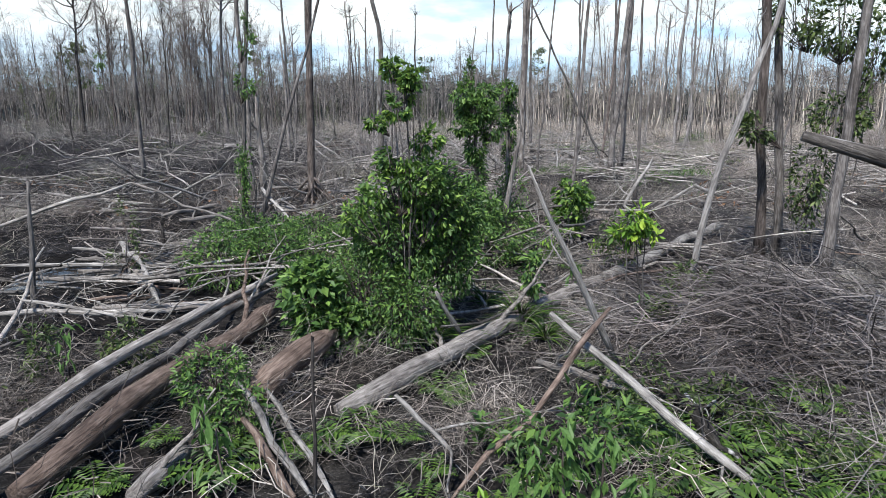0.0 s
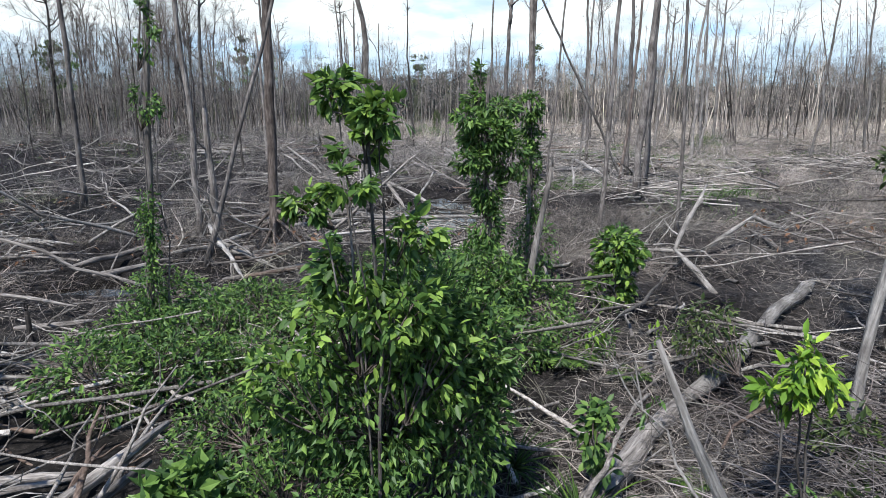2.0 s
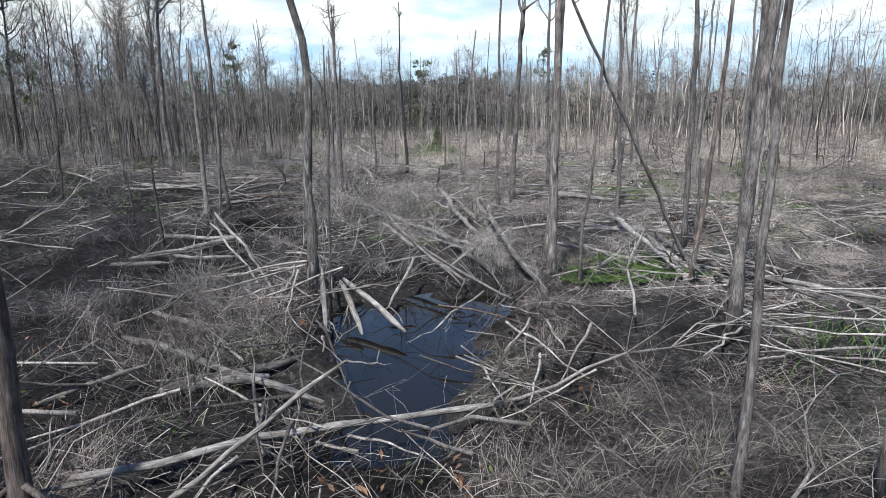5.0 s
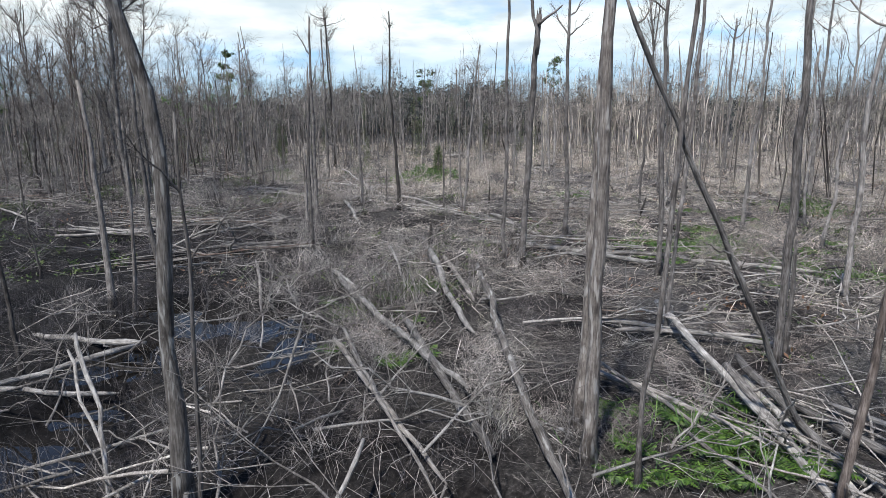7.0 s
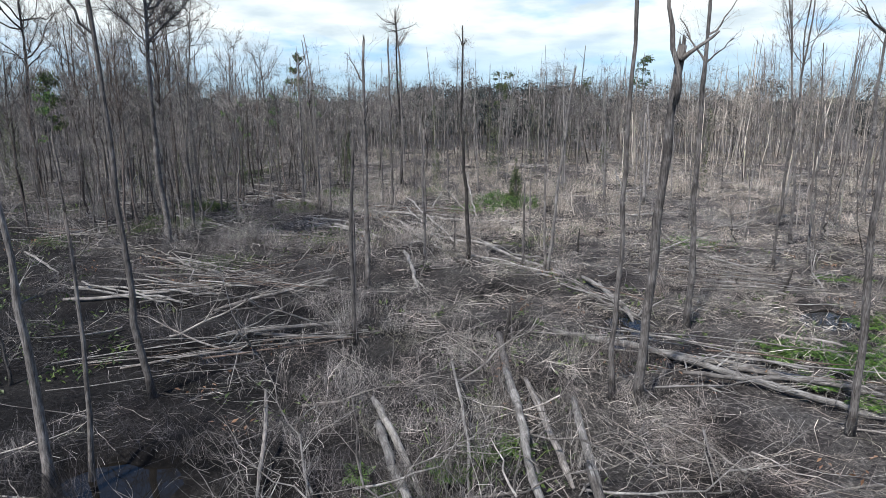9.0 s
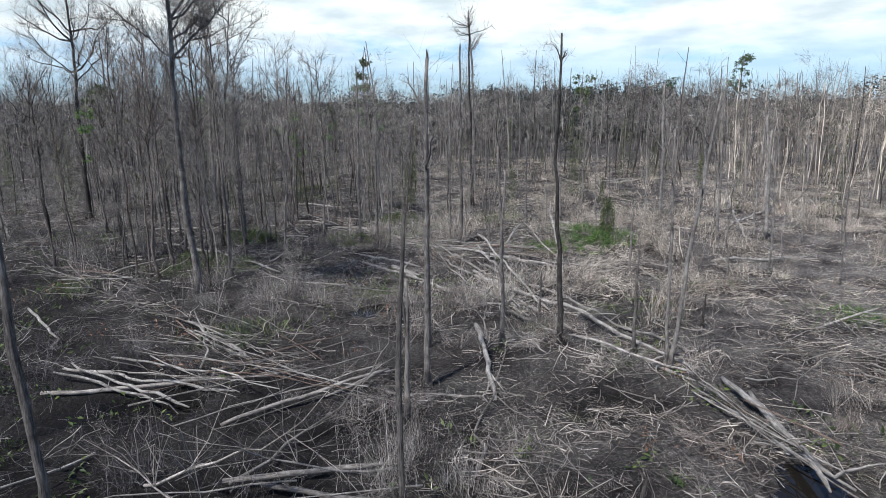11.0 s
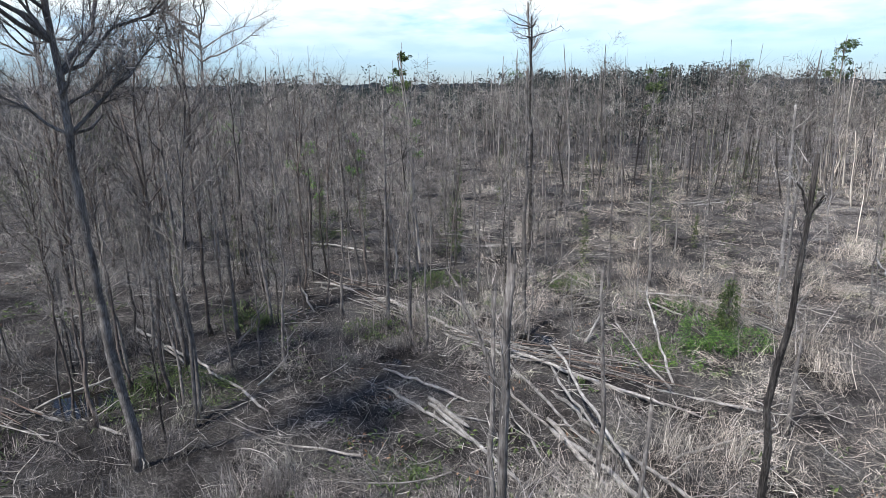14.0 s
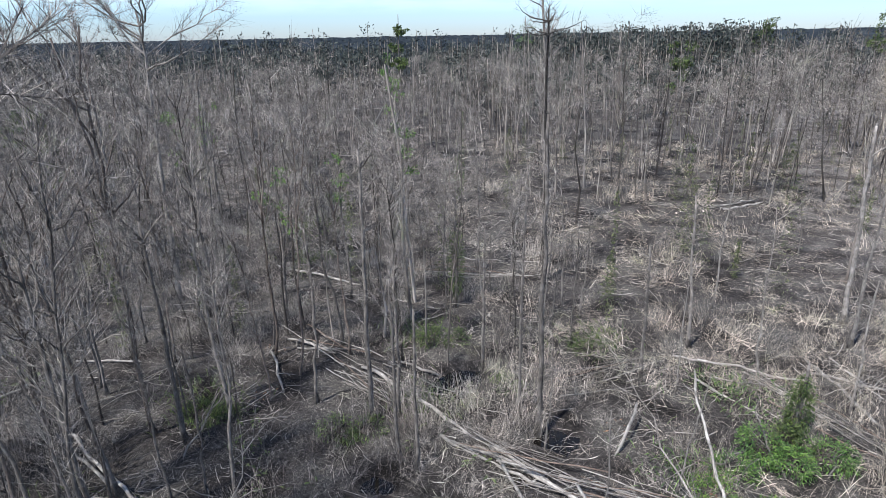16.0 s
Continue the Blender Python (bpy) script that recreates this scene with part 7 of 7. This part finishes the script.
def brush(label, seed, n, stems, y0, y1, size, tall, r, k=4, fuzz=None, wet=None, side=3):
    """Lumpy mounds of fine dead brush: thin stems that arch out from one foot, each with its side twigs."""
    rng = rng_of(seed)
    x, y = spots_in_view(n, y0, y1, rng)
    ok = (0.6 * smooth_noise(x, y, 2.8, 43, 2) + 0.4 * smooth_noise(x, y, 7.0, 42, 2) > rng.uniform(0.46, 0.53, len(x)) - (0.03 if y0 > 55 else 0)) & (pool_depth(x, y) < 0.2) & thinned(x, y, rng)
    x, y = x[ok], y[ok]
    if wet:
        x, y = rng.uniform(*wet, n), rng.uniform(y0, y1, n)
        ok = pool_depth(x, y) < rng.uniform(0.05, 0.6, n)
        x, y = x[ok], y[ok]
    n = len(x)
    own = np.repeat(np.arange(n), stems)
    m = len(own)
    big = rng.uniform(0.45, 1.3, n)[own]
    lush = np.clip(smooth_noise(x, y, 3.2, 49, 2) * 4.2 - 1.2, 0.25, 1.8)[own]
    foot = np.stack([x, y, np.maximum(ground_z(x, y), -0.14)], -1)[own] + rng.normal(0, 0.36, (m, 3)) * [1, 1, 0.0] * (size * big)[:, None]
    foot[:, 2] += rng.random(m) * 0.3 * tall * big * lush
    a = rng.normal(0, 1.1 if stems > 20 else 0.55, m) + rng.uniform(0, 6.3, n)[own]
    ln = size * big * rng.uniform(0.4, 1.25, m)
    peak = tall * big * lush * rng.uniform(0.1, 1.1, m)
    hang = rng.uniform(0.2, 1.1, m)
    s = np.linspace(0, 1, k)
    rise = peak[:, None] * (2.0 * s[None] - (1.0 + hang[:, None]) * s[None] ** 2) * 1.1
    line = foot[:, None] + np.stack([np.cos(a)[:, None] * s * ln[:, None], np.sin(a)[:, None] * s * ln[:, None], rise], -1)
    line[:, 1:] += np.cumsum(rng.normal(0, 0.1, (m, k - 1, 3)), 1) * ln[:, None, None]
    line[..., 2] = np.maximum(line[..., 2], foot[:, None, 2] * 0.6)
    rad = rng.uniform(0.5, 1.5, m)[:, None] * r * np.linspace(1, 0.35, k)
    many = np.repeat(np.arange(m), side)
    st = line[many, rng.integers(0, k - 1, len(many))]
    st = st + (line[many, -1] - st) * rng.random((len(many), 1)) * 0.6
    d = unit(line[many, -1] - line[many, 0] + rng.normal(0, 0.6, (len(many), 3)) * ln[many, None])
    en = st + d * (ln[many] * rng.uniform(0.2, 0.6, len(many)))[:, None] + [0, 0, 1] * (peak[many] * rng.uniform(0.0, 0.45, len(many)))[:, None]
    # these mounds get the dark tone that paints shade
    black = (shade_share(x, y) > rng.random(n))[own]
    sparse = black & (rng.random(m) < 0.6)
    for pick, name, lab, mat in ((sparse, "shade_brush", "leafless brush in a darker tone for shade", TWIG_SHADE), (~black, "dead_brush", label, fuzz or TWIG_FUZZ)):
        p2 = pick[many] & ((rng.random(len(many)) < 0.6) | (mat is not TWIG_SHADE))
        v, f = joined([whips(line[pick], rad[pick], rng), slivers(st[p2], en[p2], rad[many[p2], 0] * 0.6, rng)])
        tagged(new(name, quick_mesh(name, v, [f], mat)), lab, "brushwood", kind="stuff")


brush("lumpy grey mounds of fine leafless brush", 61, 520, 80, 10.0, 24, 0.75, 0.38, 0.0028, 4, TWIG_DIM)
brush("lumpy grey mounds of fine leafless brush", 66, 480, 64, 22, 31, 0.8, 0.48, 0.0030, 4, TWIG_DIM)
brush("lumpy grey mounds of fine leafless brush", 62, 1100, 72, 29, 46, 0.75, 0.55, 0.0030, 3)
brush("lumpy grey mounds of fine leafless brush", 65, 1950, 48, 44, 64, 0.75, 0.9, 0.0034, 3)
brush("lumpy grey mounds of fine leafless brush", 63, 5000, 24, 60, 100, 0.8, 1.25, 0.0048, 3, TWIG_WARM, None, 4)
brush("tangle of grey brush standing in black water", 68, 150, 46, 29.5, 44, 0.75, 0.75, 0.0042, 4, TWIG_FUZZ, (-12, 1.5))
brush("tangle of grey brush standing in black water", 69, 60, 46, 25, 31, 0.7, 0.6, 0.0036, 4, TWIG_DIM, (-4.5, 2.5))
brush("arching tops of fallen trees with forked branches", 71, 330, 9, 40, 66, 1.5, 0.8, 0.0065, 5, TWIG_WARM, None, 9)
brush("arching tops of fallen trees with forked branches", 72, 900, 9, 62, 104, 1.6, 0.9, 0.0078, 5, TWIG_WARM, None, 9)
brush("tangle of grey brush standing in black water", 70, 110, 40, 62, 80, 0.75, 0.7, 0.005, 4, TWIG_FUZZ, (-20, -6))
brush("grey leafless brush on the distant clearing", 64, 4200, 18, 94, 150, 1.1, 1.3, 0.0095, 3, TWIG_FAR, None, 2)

# fallen limbs with their side branches, lying in the brush
BOUGHS = []
for k in range(6):
    rng = rng_of(700 + k)
    x, y = ((-1.9, 33.6), (0.6, 36.2), (-4.6, 36.4), (1.2, 42.0), (-2.4, 41.0), (-6.0, 44.6))[k]
    root = thing("fallen_branch", (x, y, max(float(ground_z(x, y)), -0.1) + 0.12), "curved weathered grey branch fallen in brush", "branch", "fallen branches")
    pieces = limb_pieces((0, 0, 0), (1, 0.1 * k - 0.3, 0.06), 3.2, 0.035, rng, 8, 4, 0.02, 0.006)
    stem = part("stem", pieces[0], LOG_GREY if k % 3 else BARK_PALE, root)
    for piece in pieces[1:]:
        part("side_branch", piece, LOG_GREY if k % 3 else BARK_PALE, root)
    BOUGHS.append(root)
R = random.Random(71)
done = 0
while done < 104:
    y = R.uniform(21, 80)
    half, mid = view_spread(y)
    x = float(mid + 0.75 * half * R.uniform(-1, 1))
    if float(pool_depth(np.array([x]), np.array([y]))[0]) > 0.7:
        continue
    z = max(float(ground_z(x, y)), -0.1) + R.uniform(0.1, 0.45)
    copy_thing(BOUGHS[done % 6], Matrix.Translation((x, y, z)) @ Matrix.Rotation(R.uniform(0, 6.3), 4, "Z") @ Matrix.Rotation(R.uniform(-0.3, 0.15), 4, "Y") @ Matrix.Scale(R.uniform(0.5, 1.25) * (1 + 0.008 * (y - 20)), 4))
    done += 1

for k in range(46):
    cx, cy, sx, sy = ((-0.6, 33.6, 1.5, 0.6), (-3.0, 31.0, 0.6, 1.6), (1.9, 31.2, 0.6, 1.5), (-3.6, 40.2, 1.2, 0.6), (-2.8, 37.6, 0.6, 1.4), (-6.8, 34.0, 1.4, 0.8))[k % 6]
    x, y = R.gauss(cx, sx), R.gauss(cy, sy)
    z = max(float(ground_z(x, y)), -0.12) + R.uniform(0.05, 0.5)
    copy_thing(BOUGHS[k % 6], Matrix.Translation((x, y, z)) @ Matrix.Rotation(R.uniform(0, 6.3), 4, "Z") @ Matrix.Rotation(R.uniform(-0.55, 0.25), 4, "Y") @ Matrix.Scale(R.uniform(0.45, 0.95), 4))

# the big heap of arching dead brushwood beside the start of the flight line
rng = rng_of(65)
m = 5200
foot = np.stack([rng.normal(4.3, 1.1, m), rng.normal(12.7, 1.5, m), np.zeros(m)], -1)
ok = foot[:, 0] > 2.2
foot = foot[ok]
m = len(foot)
a = rng.normal(2.6, 1.3, m)
ln = rng.uniform(0.4, 2.0, m)
s = np.linspace(0, 1, 6)
bump = np.exp(-((foot[:, 0] - 4.4) ** 2 + (foot[:, 1] - 12.8) ** 2) / 3.0)
foot[:, 2] = bump * rng.random(m) * 0.9
out = s[None] * ln[:, None]
rise = (0.35 * s - 0.42 * s**2)[None] * ln[:, None] * rng.uniform(0.2, 1.3, m)[:, None]
line = foot[:, None] + np.stack([np.cos(a)[:, None] * out, np.sin(a)[:, None] * out, rise], -1)
line[:, 1:] += np.cumsum(rng.normal(0, 0.065, (m, 5, 3)), 1) * ln[:, None, None]
line[..., 2] = np.maximum(line[..., 2], 0.02)
v, f = ribbons(line, rng.uniform(0.5, 1.7, m)[:, None] * 0.0045 * np.linspace(1, 0.4, 6), rng)
tagged(new("brush_heap", quick_mesh("brush_heap", v, [f], TWIG_HEAP)), "heap of arching grey brushwood", "brushwood", kind="stuff")

# sparse low seedlings and moss among the debris
rng = rng_of(66)
x, y = spots_in_view(5200, 9, 75, rng)
g = smooth_noise(x, y, 5.0, 44, 3)
ok = g > 0.60 + 0.05 * rng.random(len(x))
x, y = x[ok], y[ok]
own = np.repeat(np.arange(len(x)), 7)
pl = np.stack([x[own], y[own], ground_z(x[own], y[own]) + 0.08], -1) + rng.normal(0, 1, (len(own), 3)) * [0.14, 0.14, 0.07]
sz = rng.uniform(0.06, 0.13, len(own)) * np.clip(y[own] / 25, 0.8, 2.2)
v, f = leaves(pl, rng.normal(0, 1, (len(own), 3)) + [0, 0, 0.3], unit(rng.normal(0, 0.5, (len(own), 3)) + [0, 0, 1]), sz, sz * 0.45)
tagged(new("seedling_leaves", quick_mesh("seedling_leaves", v, [f], LEAF_DULL, False)), "scattered small green seedlings between dead sticks", "plants", kind="stuff")
x, y = spots_in_view(900, 20, 80, rng)
ok = smooth_noise(x, y, 4.0, 45, 3) > 0.6
x, y = x[ok], y[ok]
own = np.repeat(np.arange(len(x)), 14)
pl = np.stack([x[own], y[own], ground_z(x[own], y[own]) + 0.2], -1) + rng.normal(0, 1, (len(own), 3)) * [0.3, 0.3, 0.12]
sz = rng.uniform(0.08, 0.2, len(own))
v, f = leaves(pl, rng.normal(0, 1, (len(own), 3)), unit(rng.normal(0, 0.5, (len(own), 3)) + [0, 0, 1]), sz, sz * 0.4)
tagged(new("dry_leaves", quick_mesh("dry_leaves", v, [f], LEAF_DRY, False)), "rust brown dry leaves in the brush", "leaves", kind="stuff")


# patches of fine green sedge and moss between the dead sticks
rng = rng_of(67)
for px, py, pr, lean in ((-36.5, 99.8, 3.0, 0), (-19.8, 84.0, 2.2, 0), (-26.6, 74.3, 2.0, 0), (-26.0, 66.6, 2.2, 0), (-17.6, 78.0, 1.8, 0), (-11.0, 86.0, 2.0, 0), (8.4, 66.0, 1.6, 1), (9.8, 49.7, 1.7, 1), (13.8, 46.1, 1.9, 1), (-1.1, 42.5, 1.1, 0),
                        (21.5, 60.6, 2.4, 1), (-6.2, 77.0, 1.8, 1), (-4.0, 83.0, 2.2, 1), (-2.6, 40.6, 0.9, 0), (-12.6, 64.8, 1.2, 0), (-16.0, 57.5, 1.6, 0), (12.0, 50.5, 1.5, 1), (5.2, 34.0, 1.8, 1), (7.4, 27.0, 1.5, 1), (-28.5, 60.8, 1.6, 0)):
    n = int(170 * pr)
    x, y = px + rng.normal(0, 0.55, n) * pr, py + rng.normal(0, 0.5, n) * pr
    foot = np.stack([x, y, np.maximum(ground_z(x, y), -0.1) + heap(x, y) * 0.4], -1)
    a, ln = rng.uniform(0, 6.3, n), rng.uniform(0.25, 0.75, n)
    s = np.linspace(0, 1, 3)
    line = foot[:, None] + np.stack([np.cos(a)[:, None] * s * ln[:, None] * 0.6, np.sin(a)[:, None] * s * ln[:, None] * 0.6, (1.1 * s - 0.55 * s**2)[None] * ln[:, None]], -1)
    v, f = ribbons(line, rng.uniform(0.6, 1.4, n)[:, None] * (0.004 + 0.00016 * py) * np.array([1, 0.9, 0.3]), rng)
    tagged(new("sedge_patch", quick_mesh("sedge_patch", v, [f], LEAF if lean else LEAF_DULL)), "patch of fine fresh green sedge in dead brush" if lean else "patch of dull green sedge in dead brush", "sedge", kind="stuff")
